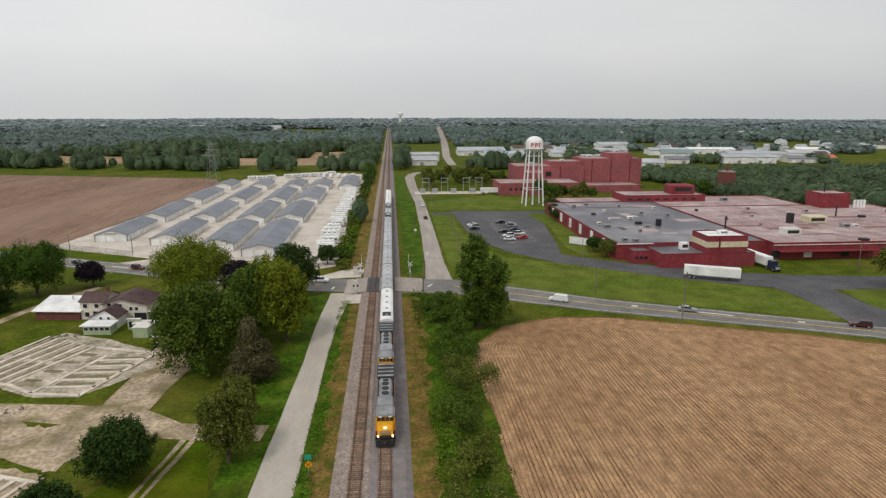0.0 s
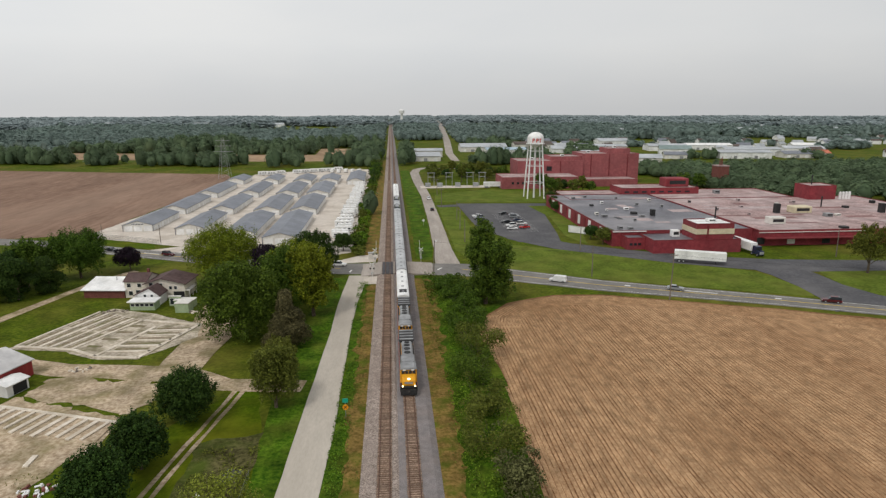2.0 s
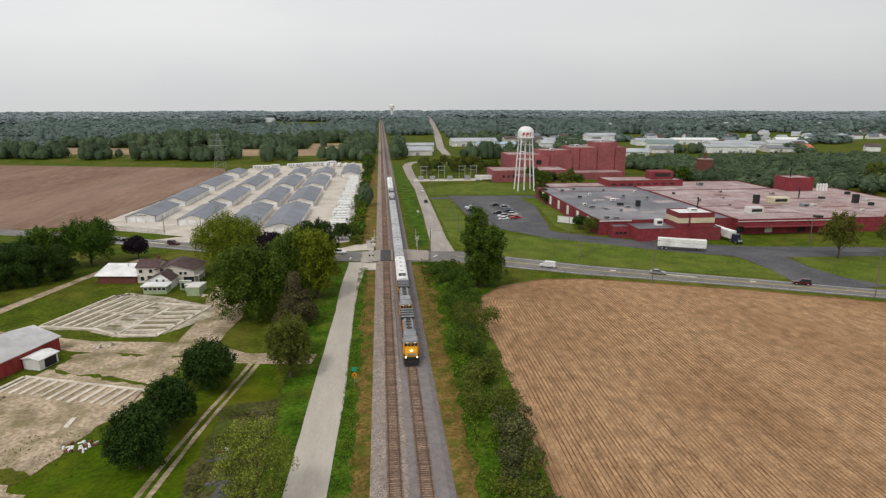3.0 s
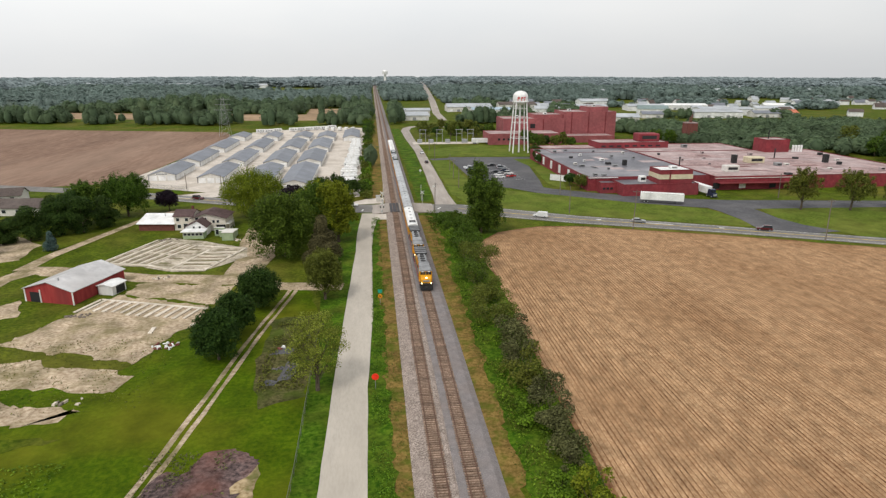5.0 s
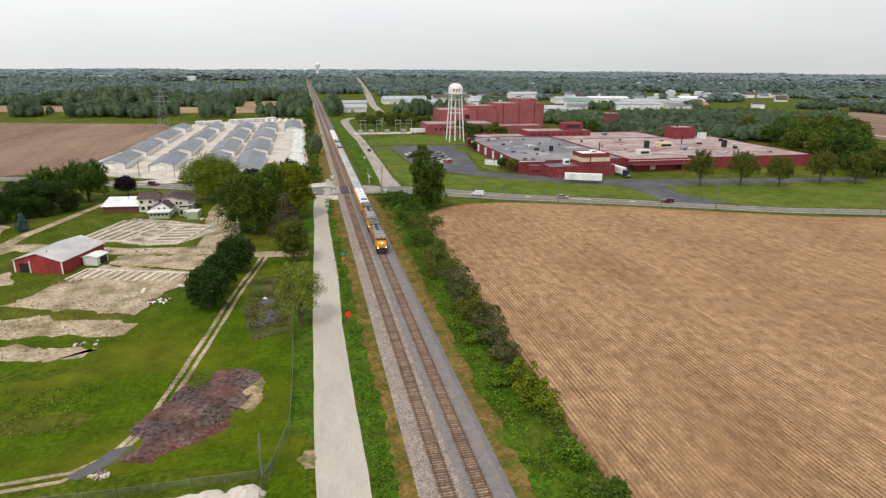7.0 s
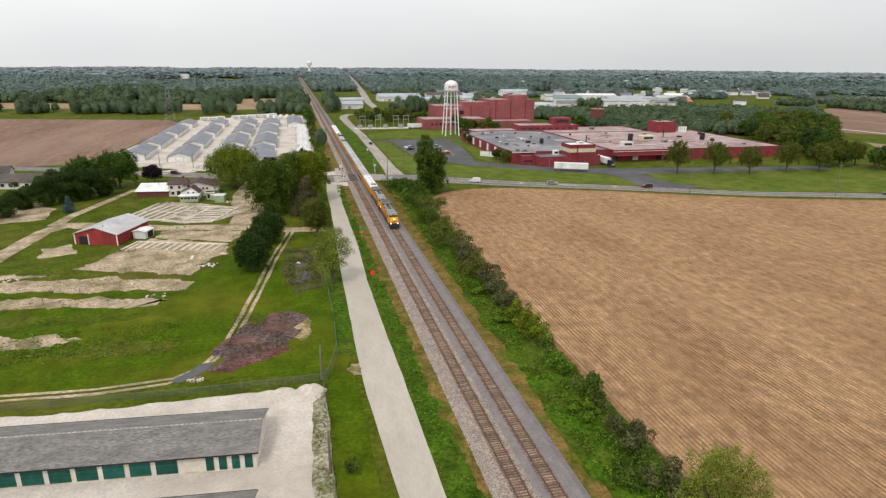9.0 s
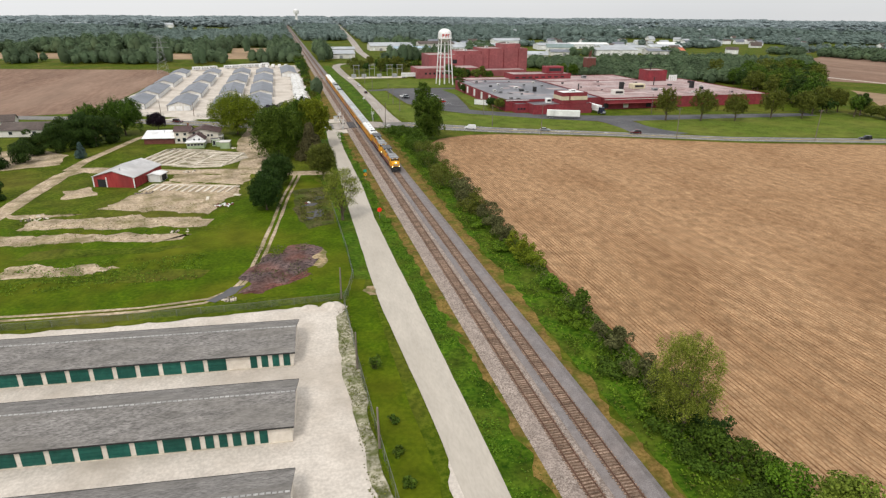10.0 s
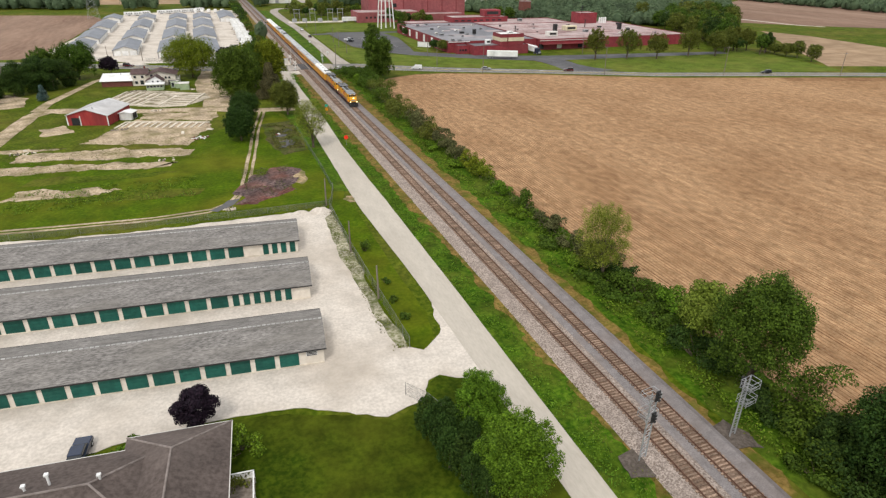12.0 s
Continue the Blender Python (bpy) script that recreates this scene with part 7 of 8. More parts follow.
along_highway(lambda w: 0.14, M_MARKY)
along_highway(lambda w: -0.14, M_MARKY)
along_highway(lambda w: w - 1.0, M_MARK)
along_highway(lambda w: 1.0 - w, M_MARK)
for x, y, w, d, a in ((-17.5, 173.2, 0.6, 2.8, -8), (11.0, 173.6, 0.6, 3.0, -30), (64, 149.5, 1.6, 0.9, -26), (100, 133.8, 1.6, 0.9, -25), (82, 141.6, 9, 0.5, -25), (-90, 204, 7, 0.5, -24)):
    paint(x, y, w, d, a, M_MARK, "white painted marking on the highway").location.z = 0.165
for k in range(15):
    paint(55.8, 232 + k * 3.0, 4.6, 0.1, 4, M_MARK, "white parking bay line").location.z = 0.094
    paint(47.0, 232 + k * 3.0, 4.6, 0.1, 4, M_MARK, "white parking bay line").location.z = 0.094

# ---- trees and shrubs ----
def tree(name, label, x, y, h, r, leaf, n=2600, size=0.42, trunk=None, lobes=22, low=0.24, sparse=False, seed=0, shape="round", tufts=0):
    """A tree: tapered trunk, limbs, and a crown of leaf clumps over uneven lobes."""
    rs = random.Random(seed or int(x * 13 + y * 7))
    t = thing(name, label, "tree", x, y)
    tr = trunk or h * 0.022
    bm = bmesh.new()
    top = h * 0.62
    bend = (rs.uniform(-0.4, 0.4), rs.uniform(-0.4, 0.4))
    tube(bm, (0, 0, -0.2), (bend[0] * 0.5, bend[1] * 0.5, h * 0.3), tr * 1.25, tr * 0.85, 9)
    tube(bm, (bend[0] * 0.5, bend[1] * 0.5, h * 0.29), (bend[0], bend[1], top), tr * 0.85, tr * 0.3, 8)
    ls = [(bend[0] * 0.4, bend[1] * 0.4, h * 0.46, r, h * 0.54)] if shape == "dome" else []
    for i in range(0 if shape == "dome" else lobes):
        if shape == "round":
            a, up = i * 2.39996 + rs.uniform(-0.4, 0.4), 1 - 2.0 * (i + rs.random()) / lobes
            mid = (1 + low) / 2
            zz = mid + (1 - low) / 2 * 0.74 * up * rs.uniform(0.85, 1.05)
            q = rs.uniform(0.50, 0.70) * r * math.sqrt(max(0.0, 1 - (up if up > 0 else up * 0.8) ** 2))
            lr = r * rs.uniform(0.27, 0.40)
        elif shape == "column":
            a, zz = rs.uniform(0, 6.283), rs.uniform(low, 0.92)
            env = math.sqrt(max(0.05, 1 - ((zz - 0.45) / 0.56) ** 2))
            q, lr = rs.uniform(0.2, 0.6) * r * env, r * rs.uniform(0.36, 0.5) * (0.6 + 0.4 * env)
        else:
            a, zz = rs.uniform(0, 6.283), (i + 0.5) / lobes * 0.9 + 0.06
            env = 1 - zz
            q, lr = rs.uniform(0.2, 0.6) * r * env, r * (0.25 + 0.42 * env)
        ls.append((math.cos(a) * q + bend[0], math.sin(a) * q + bend[1], zz * h, lr, lr * rs.uniform(0.7, 0.95)))
    if shape == "round":
        ls.append((bend[0], bend[1], h * (1 + low) / 2, r * 0.72, h * (1 - low) * 0.36))
    for i, (lx, ly, lz, lr, _) in enumerate(ls):
        if i % 2 == 0 or sparse:
            s = rs.uniform(0.25, 0.6) * min(lz, top)
            tube(bm, (bend[0] * s / top, bend[1] * s / top, s), (lx, ly, lz), tr * 0.32, tr * 0.06, 5)
            if sparse:
                for _k in range(5):
                    e = (lx + rs.uniform(-1, 1) * lr, ly + rs.uniform(-1, 1) * lr, lz + rs.uniform(-0.3, 1) * lr)
                    tube(bm, (lx * 0.7, ly * 0.7, lz * 0.9), e, tr * 0.10, tr * 0.03, 4)
    part("trunk", bm, M_BARK, t)
    ztop = max(l[2] + l[4] for l in ls)
    ls = [(a, b, c * (h - 0.06 * r) / ztop, d, e * (h - 0.06 * r) / ztop) for a, b, c, d, e in ls]
    k = 1.0 if sparse else 0.58
    if tufts:
        # leafy shoots stand out from the lobes, with shaded gaps between them
        at, out = lobes_cloud(ls, tufts, 0.2, 0.88)
        big = 0.13 * r if shape == "dome" else 0.125 * r
        ts = [(p[0], p[1], p[2], big * rs.uniform(0.6, 1.15), big * rs.uniform(1.2, 2.2)) for p in at]
        m = int(n / k ** 2)
        p1, n1 = lobes_cloud(ts, int(m * 0.7), 0.5, 0.3)
        p2, n2 = lobes_cloud([(a, b, c, d * 0.86, e * 0.86) for a, b, c, d, e in ls], int(m * 0.3), 0.45, 0.6)
        pos, nrm = np.concatenate([p1, p2]), np.concatenate([n1, n2])
    else:
        pos, nrm = lobes_cloud(ls, int(n / k ** 2), 0.45, 0.5 if sparse else 0.62)
    keep = pos[:, 2] > 0.15
    quads(pos[keep], nrm[keep], size * k, leaf, "crown", t)
    return t


def shrub(x, y, h, r, leaf, n=700, size=0.3, label="leafy green shrub beside the railway", name="shrub", parent=None):
    rs = random.Random(int(x * 31 + y * 17))
    t = thing(name, label, "shrub", x, y)
    ls = [(rs.uniform(-0.8, 0.8) * r, rs.uniform(-1.1, 1.1) * r, h * rs.uniform(0.15, 0.72), r * rs.uniform(0.22, 0.48), h * rs.uniform(0.18, 0.32)) for _ in range(14)]
    pos, nrm = lobes_cloud(ls, n, 0.6, 0.6)
    pos[:, 2] = np.abs(pos[:, 2])
    quads(pos, nrm, size, leaf, "foliage", t)
    bm = bmesh.new()
    for l in ls:
        tube(bm, (l[0] * 0.2, l[1] * 0.2, -0.1), l[:3], 0.06, 0.02, 5)
    part("woody_base", bm, M_BARK, t)
    return t


# round the farmhouse
tree("maple", "yellow-green maple by the highway", -54.5, 165, 17.2, 12, M_LEAF_Y, 9500, 0.42, low=0.08, lobes=32, tufts=520)
tree("maple", "large dark green maple beside the lane", -38, 118, 17.5, 9.8, M_LEAF, 12500, 0.42, lobes=34, low=0.04, tufts=520)
tree("maple", "large green maple in the grove", -31, 133, 17.4, 8.6, M_LEAF, 9500, 0.42, lobes=30, low=0.05, tufts=480)
tree("maple", "yellowish green maple leaning over the lane", -24, 131, 18.3, 7.0, M_LEAF_Y, 8500, 0.42, lobes=28, low=0.08, tufts=420)
tree("maple", "green maple in the grove", -31, 149, 16, 8.5, M_LEAF_Y, 6000, 0.45, low=0.1, tufts=420)
tree("tree", "dark tree behind the grove", -26, 167, 14.5, 6.2, M_LEAF_D, 4500, 0.4, low=0.1, tufts=260)
tree("plum_tree", "dark purple plum tree in the grove", -40, 156, 13.5, 5, M_LEAF_P, 3000, 0.45)
tree("spruce", "browning old spruce beside the lane", -26.8, 111, 13.6, 5.2, M_LEAF_BR, 6500, 0.38, lobes=16, shape="cone")
tree("tree", "scruffy olive-green tree beside the lane", -24.6, 83, 11.8, 4.9, M_LEAF_O, 5200, 0.3, low=0.08, tufts=420)
tree("tree", "scruffy olive-green tree beside the lane", -25.5, 93, 9, 4.2, M_LEAF_O, 3200, 0.3, low=0.08, tufts=260)
tree("tree", "sparse twiggy spring tree leaning over the lane", -22.9, 41.8, 13.8, 5.7, M_LEAF_W, 9000, 0.13, sparse=True, low=0.2)
tree("round_bush", "dense round dark green bush", -38.9, 80, 9.3, 5.3, M_LEAF_D, 9000, 0.28, lobes=38, low=0.02, tufts=560)
tree("round_bush", "dense round dark green bush", -40.5, 65.8, 8.8, 4.4, M_LEAF_D, 7000, 0.28, lobes=34, low=0.02, tufts=520)
tree("round_bush", "dense round dark green bush", -41.4, 54.8, 9.2, 4.7, M_LEAF_D, 8000, 0.28, lobes=36, low=0.02, tufts=560)
# poplar and scrub on the field side
tree("poplar", "tall dense green cottonwood by the crossing", 20.3, 137, 22.5, 8.2, M_LEAF, 11000, 0.45, lobes=34, low=0.12, shape="column", tufts=420)
# beyond the drive
tree("tree", "broad green tree by the farm drive", -99.5, 173, 15.3, 9, M_LEAF, 7500, 0.42, low=0.16, tufts=420)
tree("tree", "green tree by the farm drive", -110, 164, 14, 7.2, M_LEAF, 4500, 0.45, low=0.1, tufts=260)
for x, y, h, r in ((-105.5, 151.5, 12.5, 5.6), (-100.5, 158, 11, 4.6), (-111, 149, 11.5, 5.4), (-117, 143, 11, 5.4), (-112, 158, 12.5, 5.6), (-123, 140, 10, 5.2)):
    tree("conifer", "dark conifer by the farm drive", x, y, h, r, M_LEAF_D, 4200, 0.4, low=0.04, shape="column")
tree("blue_spruce", "small blue spruce by the drive", -105, 131, 6.0, 2.3, M_LEAF_S, 1600, 0.3, shape="cone")
tree("plum_tree", "small dark purple plum tree on the lawn", -88, 181, 8.3, 4.8, M_LEAF_P, 2600, 0.4)
for i, (x, y, h, r) in enumerate(((-122, 128, 8, 5), (-128, 120, 8, 5), (-134, 114, 9, 5), (-140, 108, 9, 5), (-121, 165, 10, 5), (-126, 100, 9, 4), (-113, 80, 8, 3.2))):
    tree("conifer", "dark green conifer in a tall hedge", x, y, h, r, M_LEAF_D, 2600, 0.42, low=0.03, shape="column")
# factory avenue
for x, y, h, r in ((144.5, 156.8, 15.3, 6.7), (162, 153.8, 15.2, 7.1), (178.5, 150, 12.9, 6.6), (201.5, 152.5, 14.8, 7.2), (216.5, 148.5, 13.4, 6.6), (232, 158, 14, 6.5), (243, 163, 13.5, 6), (251, 161, 12.7, 5.6)):
    tree("lawn_tree", "olive-green young tree on the factory lawn", x, y, h, r, M_LEAF_O, 3000, 0.42, low=0.22, tufts=120)
for x, y, h, r in ((259, 154, 8.9, 5.6), (256, 137, 7.6, 4.6), (258, 131.5, 9.3, 4.2), (252.5, 117.5, 9.3, 4.4), (256, 145, 6, 4)):
    tree("lawn_tree", "small olive tree at the edge of the lawn", x, y, h, r, M_LEAF_O, 1500, 0.42, low=0.12)
for x, y, h, r in ((76, 205, 7, 4), (74, 214, 6, 3.5), (80, 290, 7, 4), (83, 305, 8, 5), (78, 278, 6, 3.5)):
    tree("yard_tree", "small tree beside the factory wall", x, y, h, r, M_LEAF_O if y < 210 else M_LEAF_D, 1200, 0.4)
bt = random.Random(8)
for k in range(86):
    y = 176 + (k / 86) * 150
    x = bt.uniform(max(240, 244 + (y - 172) * 0.3), 250 + (y - 172) * 0.95)
    tree("belt_tree", "full green tree in the belt behind the factory", x, y, bt.uniform(11, 18), bt.uniform(5.5, 8.5), bt.choice((M_LEAF, M_LEAF, M_LEAF_O, M_LEAF_D)), 760, 0.75, lobes=14, low=0.1)
# near the end of the path
tree("willow", "yellow-green bushy tree on the field edge", 10.9, -51, 13.4, 5.4, M_LEAF_W, 9000, 0.15, low=0.08, lobes=34, tufts=260)
tree("tree", "broad green tree with pale blossom by the tracks", 12.3, -82, 14.6, 6.6, M_LEAF, 13500, 0.25, lobes=24, low=0.14, tufts=520)
tree("tree", "olive bushy tree beside the field", 13.5, -72, 9.5, 4.2, M_LEAF_W, 3800, 0.3, low=0.1)
tree("tree", "dark green tree by the signal", 12.2, -101, 13.5, 5.6, M_LEAF_D, 12000, 0.26, lobes=24, low=0.1, tufts=520)
for x, y, h, r in ((11.8, -95, 5.0, 3.6), (16.5, -109, 16, 7.5), (12, -112, 14, 6)):
    tree("tree", "dark green tree crowding the bank by the signal", x, y, h, r, M_LEAF_D, 6000, 0.25, lobes=22, low=0.04, tufts=320)
tree("maple", "bright green maple beside the lane", -24.3, -79, 8.4, 3.4, M_LEAF_B, 9000, 0.17, lobes=24, low=0.1, tufts=300)
tree("maple", "bright green maple beside the lane", -24.4, -88.6, 10.4, 4.3, M_LEAF_B, 13000, 0.17, lobes=26, low=0.1, tufts=380)
for x, y, h in ((-29.7, -76.4, 5.0), (-29.6, -78.6, 5.4), (-28.9, -80.4, 5.6), (-29.1, -82.4, 5.4), (-28.3, -84.2, 5.6), (-27.9, -86.3, 5.4), (-27.4, -79.2, 5.2), (-27.0, -82.0, 5.8), (-26.6, -84.8, 5.5), (-27.6, -77.0, 4.8), (-27.2, -88.2, 5.2)):
    tree("arborvitae", "dense columnar dark green arborvitae in a clump", x, y, h, 1.35, M_LEAF_D, 2300, 0.14, low=0.05, shape="dome", tufts=150)
tree("plum_tree", "round dark purple plum tree behind the garages", -54.2, -66.8, 5.6, 2.9, M_LEAF_P, 3600, 0.24, lobes=16, low=0.12)


# shrubs along the field edge and the line
for x, y, h, r, m in ((11.5, 90, 7.2, 4.0, M_LEAF), (11.2, 124, 4.7, 3.2, M_LEAF_B), (10.6, 67, 6.6, 4.0, M_LEAF_O), (11, 41, 6.0, 3.2, M_LEAF_O), (12.2, 9.5, 5.0, 2.8, M_LEAF_Y), (12.4, 3, 3.5, 2.6, M_LEAF_Y), (12.4, -19.6, 4.8, 1.5, M_LEAF), (11.4, -9.4, 3.6, 1.6, M_LEAF_B),
                      (13.5, 104, 7.0, 4.0, M_LEAF_O), (11.5, 79, 6.0, 3.6, M_LEAF_O), (13, 116, 6.4, 4, M_LEAF), (14, 128, 7.0, 4.0, M_LEAF), (12, 140, 5.0, 3.4, M_LEAF), (17, 146, 5.0, 3.6, M_LEAF), (24, 146, 5.0, 3.4, M_LEAF), (10.5, 152, 3.6, 3.0, M_LEAF), (15, 157, 2.6, 3.0, M_LEAF),
                      (12.5, 57, 5.0, 3.0, M_TWIG), (12.2, 49, 5.2, 3.0, M_TWIG), (12.4, 34, 4.6, 2.8, M_TWIG), (12.2, 27, 4.0, 2.6, M_TWIG), (11.8, 19, 3.6, 2.4, M_TWIG), (10, 30, 2.4, 2.6, M_LEAF_B), (9.4, 14, 1.8, 2.2, M_LEAF_B), (12.8, -30, 3.4, 2.4, M_TWIG), (12.4, -40, 2.8, 2.4, M_TWIG),
                      (13.5, -58, 3.6, 3.0, M_LEAF), (9.6, -53, 2.6, 2.8, M_LEAF), (13.4, -52, 3.0, 2.8, M_LEAF_D), (14.5, -64, 4.6, 3.0, M_LEAF_B), (14.2, -45, 3.4, 3.0, M_TWIG), (15.5, -90, 6.0, 4.0, M_LEAF), (11.5, -93, 4.5, 3.4, M_LEAF), (10.0, -88, 3.0, 2.6, M_LEAF_D), (9.8, -99, 4.0, 3.6, M_LEAF_D), (8.0, -104, 3.2, 3.0, M_LEAF_D), (7.4, -110, 3.4, 3.0, M_LEAF_D), (7.0, -97, 1.8, 2.2, M_LEAF), (10.5, -110, 6.0, 4.5, M_LEAF_D), (10.2, -75, 3.6, 3.0, M_LEAF_D),
                      (10.6, -66, 2.6, 2.6, M_LEAF), (9.6, -57, 1.8, 2.4, M_LEAF), (8.8, -46, 1.6, 2.2, M_LEAF_B), (9.6, -36, 1.8, 2.4, M_LEAF), (9.8, -22, 1.5, 2.2, M_LEAF_B)):
    shrub(x, y, h, r * 1.15, m, int(900 + 620 * r), 0.18, {M_TWIG: "bare grey-brown twiggy shrub on the field edge", M_LEAF_O: "olive-green shrub on the field edge", M_LEAF_Y: "yellow-green shrub on the field edge"}.get(m, "leafy green shrub on the field edge"))
for x, y, h, r in ((-25.2, -27.8, 2.9, 1.0), (-24.6, -41, 1.0, 0.7), (-25, -47, 0.9, 0.7), (-24.8, -52, 1.2, 0.8)):
    shrub(x, y, h, r, M_LEAF, 420, 0.16, "small green shrub on the mown strip", "shrub")
for x, y, h, r, m in ((-49.4, -72.0, 2.6, 2.0, M_LEAF_B), (-60.4, -68.4, 1.8, 1.3, M_LEAF), (-61.8, -69.4, 1.5, 1.4, M_LEAF_B), (-63, -70.3, 1.3, 1.1, M_LEAF_B)):
    shrub(x, y, h, r, m, 900, 0.15, "clipped bright green garden shrub by the house")
for x, y, h, r in ((-50.5, -78, 1.8, 1.4), (-38.5, -53.5, 1.2, 0.8), (-38, -36, 1.2, 0.8)):
    shrub(x, y, h, r, M_LEAF_O, 300, 0.15, "weedy shrub against the wall")
lr = random.Random(4)
y = 196.0
while y < 640:
    h = lr.uniform(2.5, 5.5) if y < 430 else lr.uniform(5, 11)
    shrub(-15.8 - lr.uniform(0, 2.5), y, h, lr.uniform(2.0, 3.4) if y < 430 else lr.uniform(3, 5), lr.choice((M_LEAF, M_LEAF_O, M_LEAF_B, M_LEAF_D)), 520, 0.38, "green shrub on the railway bank")
    y += lr.uniform(5, 10)
for x, y, h, r, m in ((-22, 203, 7, 4, M_LEAF_D), (-18.5, 212, 5, 3, M_LEAF), (-34, 198, 9, 5, M_LEAF_D)):
    tree("tree", "dark green tree beside the storage yard", x, y, h, r, m, 1800, 0.4, low=0.1)
for x, y in [(lr.uniform(24, 78), lr.uniform(408, 470)) for _ in range(26)] + [(88, 330), (94, 338), (99, 346), (87, 350), (105, 340), (112, 345), (118, 350), (92, 356), (184, 345), (190, 352), (178, 350), (232, 166), (243, 160), (254, 150), (246, 146)]:
    tree("tree", "green tree standing near the factory grounds", x, y, lr.uniform(7, 13), lr.uniform(3.5, 5.5), lr.choice((M_LEAF, M_LEAF_D, M_LEAF_O)), 420, 0.75, lobes=12)


def scrub():
    """Low weeds and brambles: rank growth between ballast and field, and tufts on the banks."""
    pos, size, mats = [], [], []
    rs = np.random.default_rng(12)
    for name, x0, x1, y0, y1, n, s, hmax, mat, label in (
            ("weeds", 9.4, 14.6, -112, 165, 14000, 0.22, 1.2, M_LEAF, "tall weeds and brambles along the field edge"), ("weeds", 10.5, 14.8, -112, 120, 7000, 0.22, 1.6, M_TWIG, "brown dead stalks along the field edge"), ("weeds", 5.6, 13.8, -112, 165, 26000, 0.2, 0.7, M_LEAF_B, "rank green weeds between ballast and field"), ("weeds", 4.2, 8.0, -112, 165, 5000, 0.16, 0.4, M_LEAF_O, "dry weeds along the ballast"),
            ("weeds", -14.2, -11.4, -112, 160, 16000, 0.15, 0.45, M_LEAF_B, "tall grass beside the ballast"), ("weeds", -11.6, -9.0, -112, 160, 4500, 0.14, 0.35, M_LEAF_O, "dry weeds along the ballast"),
            ("weeds", -29.4, -26.6, -60, -4, 1500, 0.14, 0.4, M_LEAF_O, "weeds along the yard fence"), ("weeds", -33, -24.6, 42, 70, 2600, 0.22, 0.6, M_LEAF_O, "derelict weeds under the trees"),
            ("weeds", -92, -54, 12, 26, 3500, 0.2, 0.5, M_LEAF_B, "tall grass on the cleared land"), ("weeds", -100, -50, 38, 66, 4000, 0.16, 0.3, M_LEAF_O, "weeds on the bare plots"), ("weeds", -43.5, -32, 6, 26, 1800, 0.2, 0.9, M_TWIG, "dry stalks on the burnt heap"), ("weeds", 5, 18, 140, 166, 2400, 0.3, 1.1, M_LEAF, "rank green weeds by the crossing")):
        x, y = rs.uniform(x0, x1, n), rs.uniform(y0, y1, n)
        lump = np.array([noise.noise(Vector((a * 0.35, b * 0.22, 6))) for a, b in zip(x, y)])
        keep = lump + rs.uniform(-0.25, 0.25, n) > -0.08
        x, y, lump = x[keep], y[keep], lump[keep]
        z = 0.08 + rs.uniform(0, 1, len(x)) * hmax * np.clip(0.4 + lump * 1.6, 0.1, 1.3)
        nrm = np.stack([rs.normal(size=len(x)) * 0.7, rs.normal(size=len(x)) * 0.7, np.ones(len(x))], 1)
        tagged(quads(np.stack([x, y, z], 1), nrm, s, mat, name, aspect=0.8), label, "weeds", kind="stuff")


scrub()


# ---- far woods ----
def cleared(x, y, d):
    """Land kept free of woodland: fields, yards, roads, railway."""
    if -13 - 0.004 * y < x < 4 + 0.004 * y and y > 0:
        return True
    if x < -15:
        edge = 530 - 0.22 * (x + 134) if x < -134 else 524
        if y < edge + 10:
            return True
        if edge + 70 < y < edge + 165 and x < -45:
            return True
        if y < edge + 70:
            return (math.sin(x * 0.11) + math.sin(x * 0.037 + 2)) < -0.75 or y > edge + 48
    if -95 < x < -15 and 690 < y < 800:
        return True
    c = 64 + (y - 600) * 0.064
    if abs(x - c) < 9 + 0.004 * y and y > 520:
        return True
    if x >= 4:
        if y < 540:
            if 240 < x < 250 + (y - 172) * 0.95 and 290 < y < 440:
                return False
            if 196 < x < min(420, 245 + (y - 172) * 0.95) and 330 < y < 470:
                return False
            if 180 < x and 295 < y < 345 and x < 250:
                return x < 215
            if 90 < x < 196 and 440 < y < 500:
                return noise.noise(Vector((x * 0.03, y * 0.03, 2))) < 0.0
            if x > 600 and y > 330:
                return noise.noise(Vector((x * 0.006, y * 0.006, 9))) > 0.1
            return True
        if x < 150 and y < 700:
            return not (x < 16 and y > 540) and not (150 < x < 0) and not (520 < y < 575 and x > 60)
        if x < 900 and y < 780:
            return noise.noise(Vector((x * 0.016, y * 0.016, 4))) < 0.34
        if x < 900 and y < 1000:
            return noise.noise(Vector((x * 0.012, y * 0.012, 5))) < 0.18
    if d > 1350:
        return noise.noise(Vector((x * 0.0022, y * 0.004, 11))) > 0.12
    return False


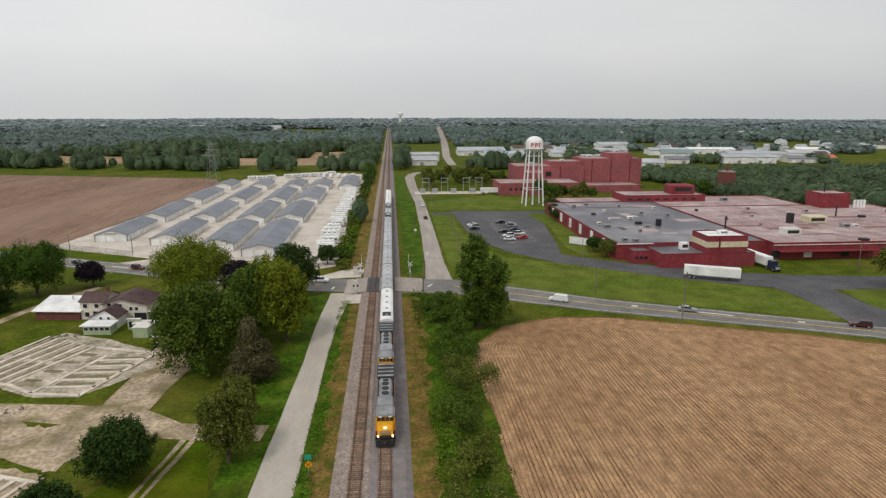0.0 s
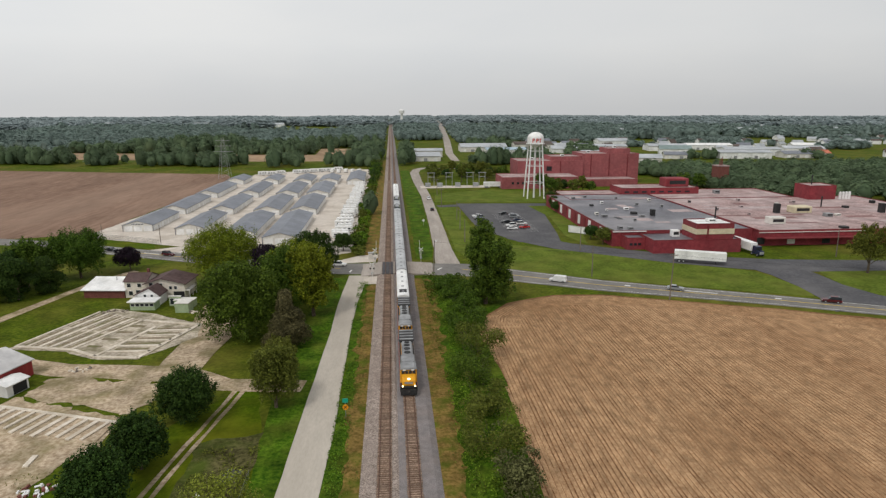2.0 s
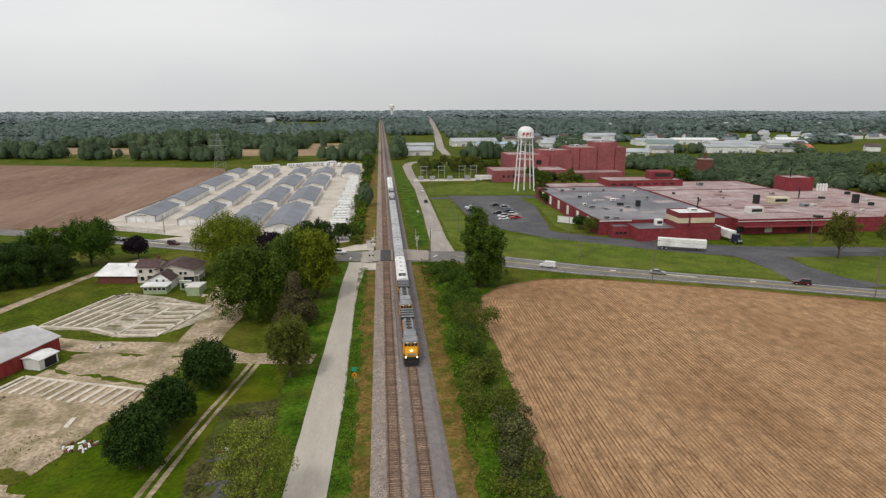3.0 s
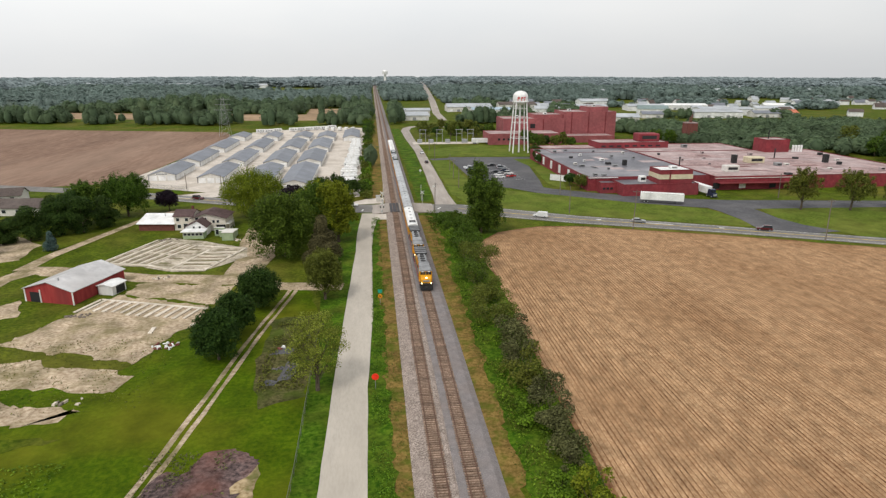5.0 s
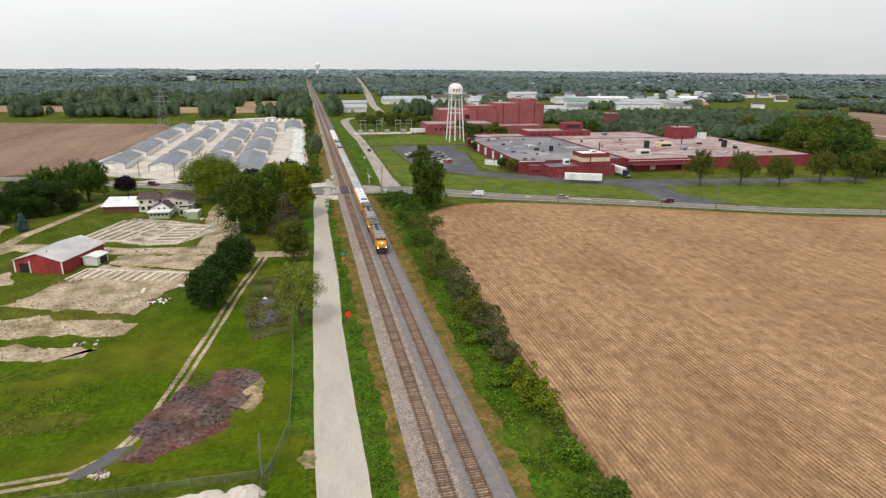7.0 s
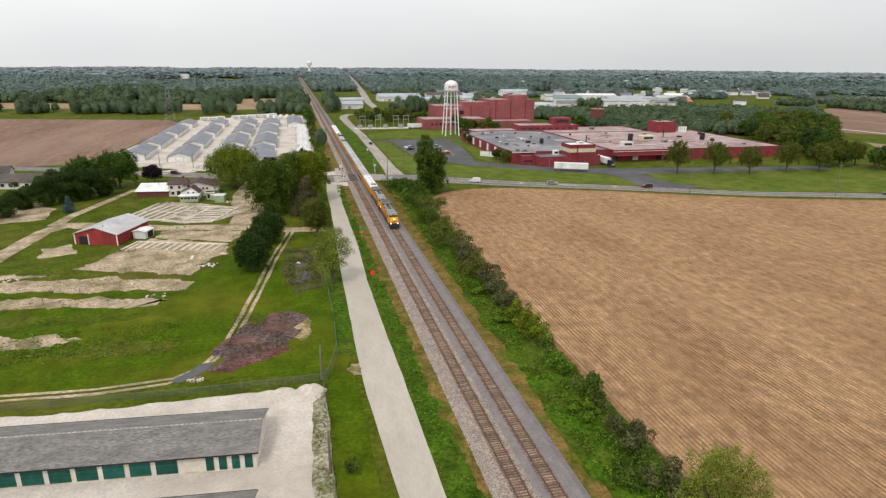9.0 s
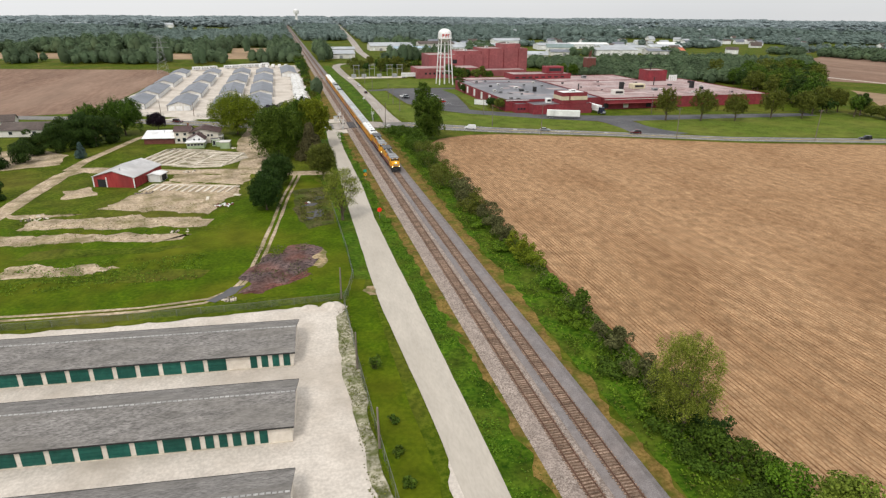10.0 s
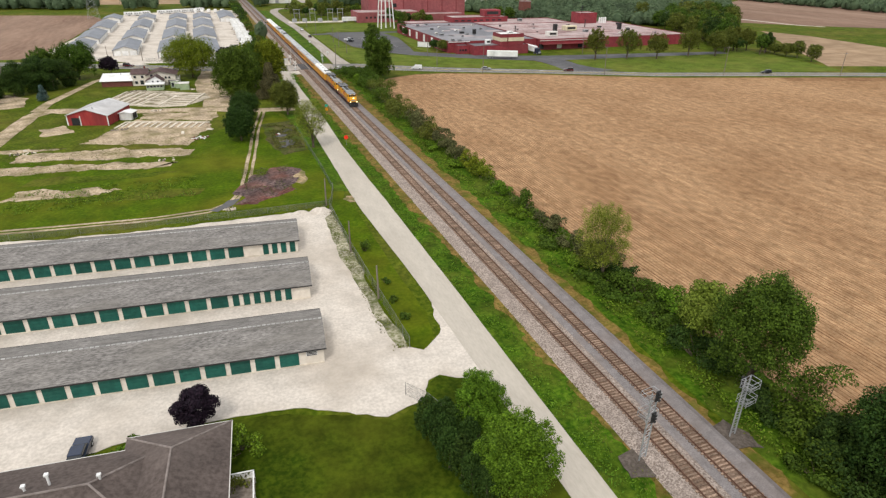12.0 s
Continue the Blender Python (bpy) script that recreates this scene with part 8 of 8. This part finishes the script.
def crowns(T, mat, name, label):
    """A lumpy solid crown for each tree, which the leaf clumps cover."""
    n, A = len(T), 7
    ring = np.array([(math.cos(2 * math.pi * i / A), math.sin(2 * math.pi * i / A)) for i in range(A)])
    levels = ((0.10, 0.62), (0.42, 0.92), (0.70, 0.78), (0.88, 0.42))
    co = np.zeros((n, len(levels) * A + 1, 3))
    for j, (z, w) in enumerate(levels):
        wob = rng.uniform(0.78, 1.12, (n, A))
        co[:, j * A:(j + 1) * A, 0] = T[:, 0:1] + ring[:, 0] * T[:, 3:4] * w * wob
        co[:, j * A:(j + 1) * A, 1] = T[:, 1:2] + ring[:, 1] * T[:, 3:4] * w * wob
        co[:, j * A:(j + 1) * A, 2] = T[:, 2:3] * (z + rng.uniform(-0.05, 0.05, (n, A)))
    co[:, -1] = np.stack([T[:, 0], T[:, 1], T[:, 2] * 0.95], 1)
    quad = [(j * A + i, j * A + (i + 1) % A, (j + 1) * A + (i + 1) % A, (j + 1) * A + i) for j in range(len(levels) - 1) for i in range(A)]
    caps = [((len(levels) - 1) * A + i, (len(levels) - 1) * A + (i + 1) % A, len(levels) * A) for i in range(A)]
    base = (np.arange(n) * (len(levels) * A + 1))[:, None]
    q = (np.array(quad).ravel()[None, :] + base)
    c = (np.array(caps).ravel()[None, :] + base)
    loops = np.concatenate([q, c], 1).ravel().astype(np.int32)
    sizes = np.tile(np.array([4] * len(quad) + [3] * len(caps)), n)
    me = bpy.data.meshes.new(name)
    me.vertices.add(co.shape[0] * co.shape[1])
    me.vertices.foreach_set("co", co.astype(np.float32).ravel())
    me.loops.add(len(loops))
    me.loops.foreach_set("vertex_index", loops)
    me.polygons.add(len(sizes))
    me.polygons.foreach_set("loop_start", (np.cumsum(sizes) - sizes).astype(np.int32))
    me.polygons.foreach_set("use_smooth", np.ones(len(sizes), dtype=bool))
    me.update(calc_edges=True)
    me.materials.append(mat)
    tagged(new(name, me), label, "woods", kind="stuff")


def woods():
    rs = random.Random(5)
    near, mid, far = [], [], []
    d = 300.0
    while d < 4350:
        step = 8.5 if d < 800 else 11 if d < 1200 else 17 if d < 2000 else 28 if d < 3000 else 44
        lo, hi = math.radians(-46), math.radians(63 if d < 1500 else 58)
        k = int((hi - lo) * d / step)
        for i in range(k):
            a = lo + (hi - lo) * (i + rs.random()) / k
            x, y = d * math.sin(a) + rs.uniform(-4, 4), d * math.cos(a) - 60 + rs.uniform(-0.5, 0.5) * step
            if cleared(x, y, d):
                continue
            s = step / 9.5
            v = 1 + 0.5 * noise.noise(Vector((x * 0.01, y * 0.01, 7)))
            h = rs.uniform(8, 18) * v if d < 1400 else rs.uniform(0.75, 1.2) * v * (15 - 12.5 * min(1, max(0, d - 1600) / 2400)) + (9 if d > 2400 else 0) * max(0, noise.noise(Vector((x * 0.0016, y * 0.0016, 3))))
            if x > 150 and y < 1000:
                h = min(h * 0.72, 11.0)
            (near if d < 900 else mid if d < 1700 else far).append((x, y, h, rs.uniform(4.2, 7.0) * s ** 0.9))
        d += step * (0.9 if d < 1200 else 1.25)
    # mid and far bands use leaf colours with haze painted in
    for name, trees, mat, q, label in (("woodland", near, M_WOODS, 80, "green deciduous woodland canopy"), ("woodland", mid, M_WOODS_MID, 36, "woodland canopy with light distance haze put into its colour"), ("distant_woodland", far, M_WOODS_FAR, 20, "distant woodland reaching the horizon, its pale blue-green holding painted haze")):
        T = np.array(trees)
        n = len(T)
        idx = np.repeat(np.arange(n), q)
        dv = rng.normal(size=(n * q, 3))
        dv /= np.linalg.norm(dv, axis=1, keepdims=True)
        dv[:, 2] = np.where(dv[:, 2] < -0.6, -dv[:, 2], dv[:, 2])
        rr = T[idx, 3] * rng.uniform(0.6, 1.05, n * q)
        hh = T[idx, 2]
        lump = 1 + 0.25 * np.sin(dv[:, 0] * 5 + T[idx, 0]) * np.cos(dv[:, 1] * 5 + T[idx, 1])
        pos = np.stack([T[idx, 0] + dv[:, 0] * rr * lump, T[idx, 1] + dv[:, 1] * rr * lump, hh * (0.54 + 0.44 * dv[:, 2] * lump)], 1)
        nrm = dv + rng.normal(size=(n * q, 3)) * 0.35 + np.array([0, 0, 1.3 if q > 60 else 3.0 if q > 30 else 5.0])
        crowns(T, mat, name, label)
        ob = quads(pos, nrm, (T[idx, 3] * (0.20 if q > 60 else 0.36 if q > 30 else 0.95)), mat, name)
        tagged(ob, label, "woods", kind="stuff")


woods()

# ---- sleepers near the camera's line, one by one ----
tie_mesh = None
for t in tracks:
    for i in range(150):
        if tie_mesh is None:
            ob = part("sleeper", box(bmesh.new(), 0, 0, -0.08, 2.12, 0.23, 0.198), M_TIE, t)
            tie_mesh = ob.data
        else:
            ob = new("sleeper", tie_mesh)
            ob.parent = t
        ob.matrix_basis = pose(random.uniform(-0.06, 0.06), -99.8 + i * 0.5 + random.uniform(-0.03, 0.03), 0, 0, 0, random.uniform(-1.2, 1.2))
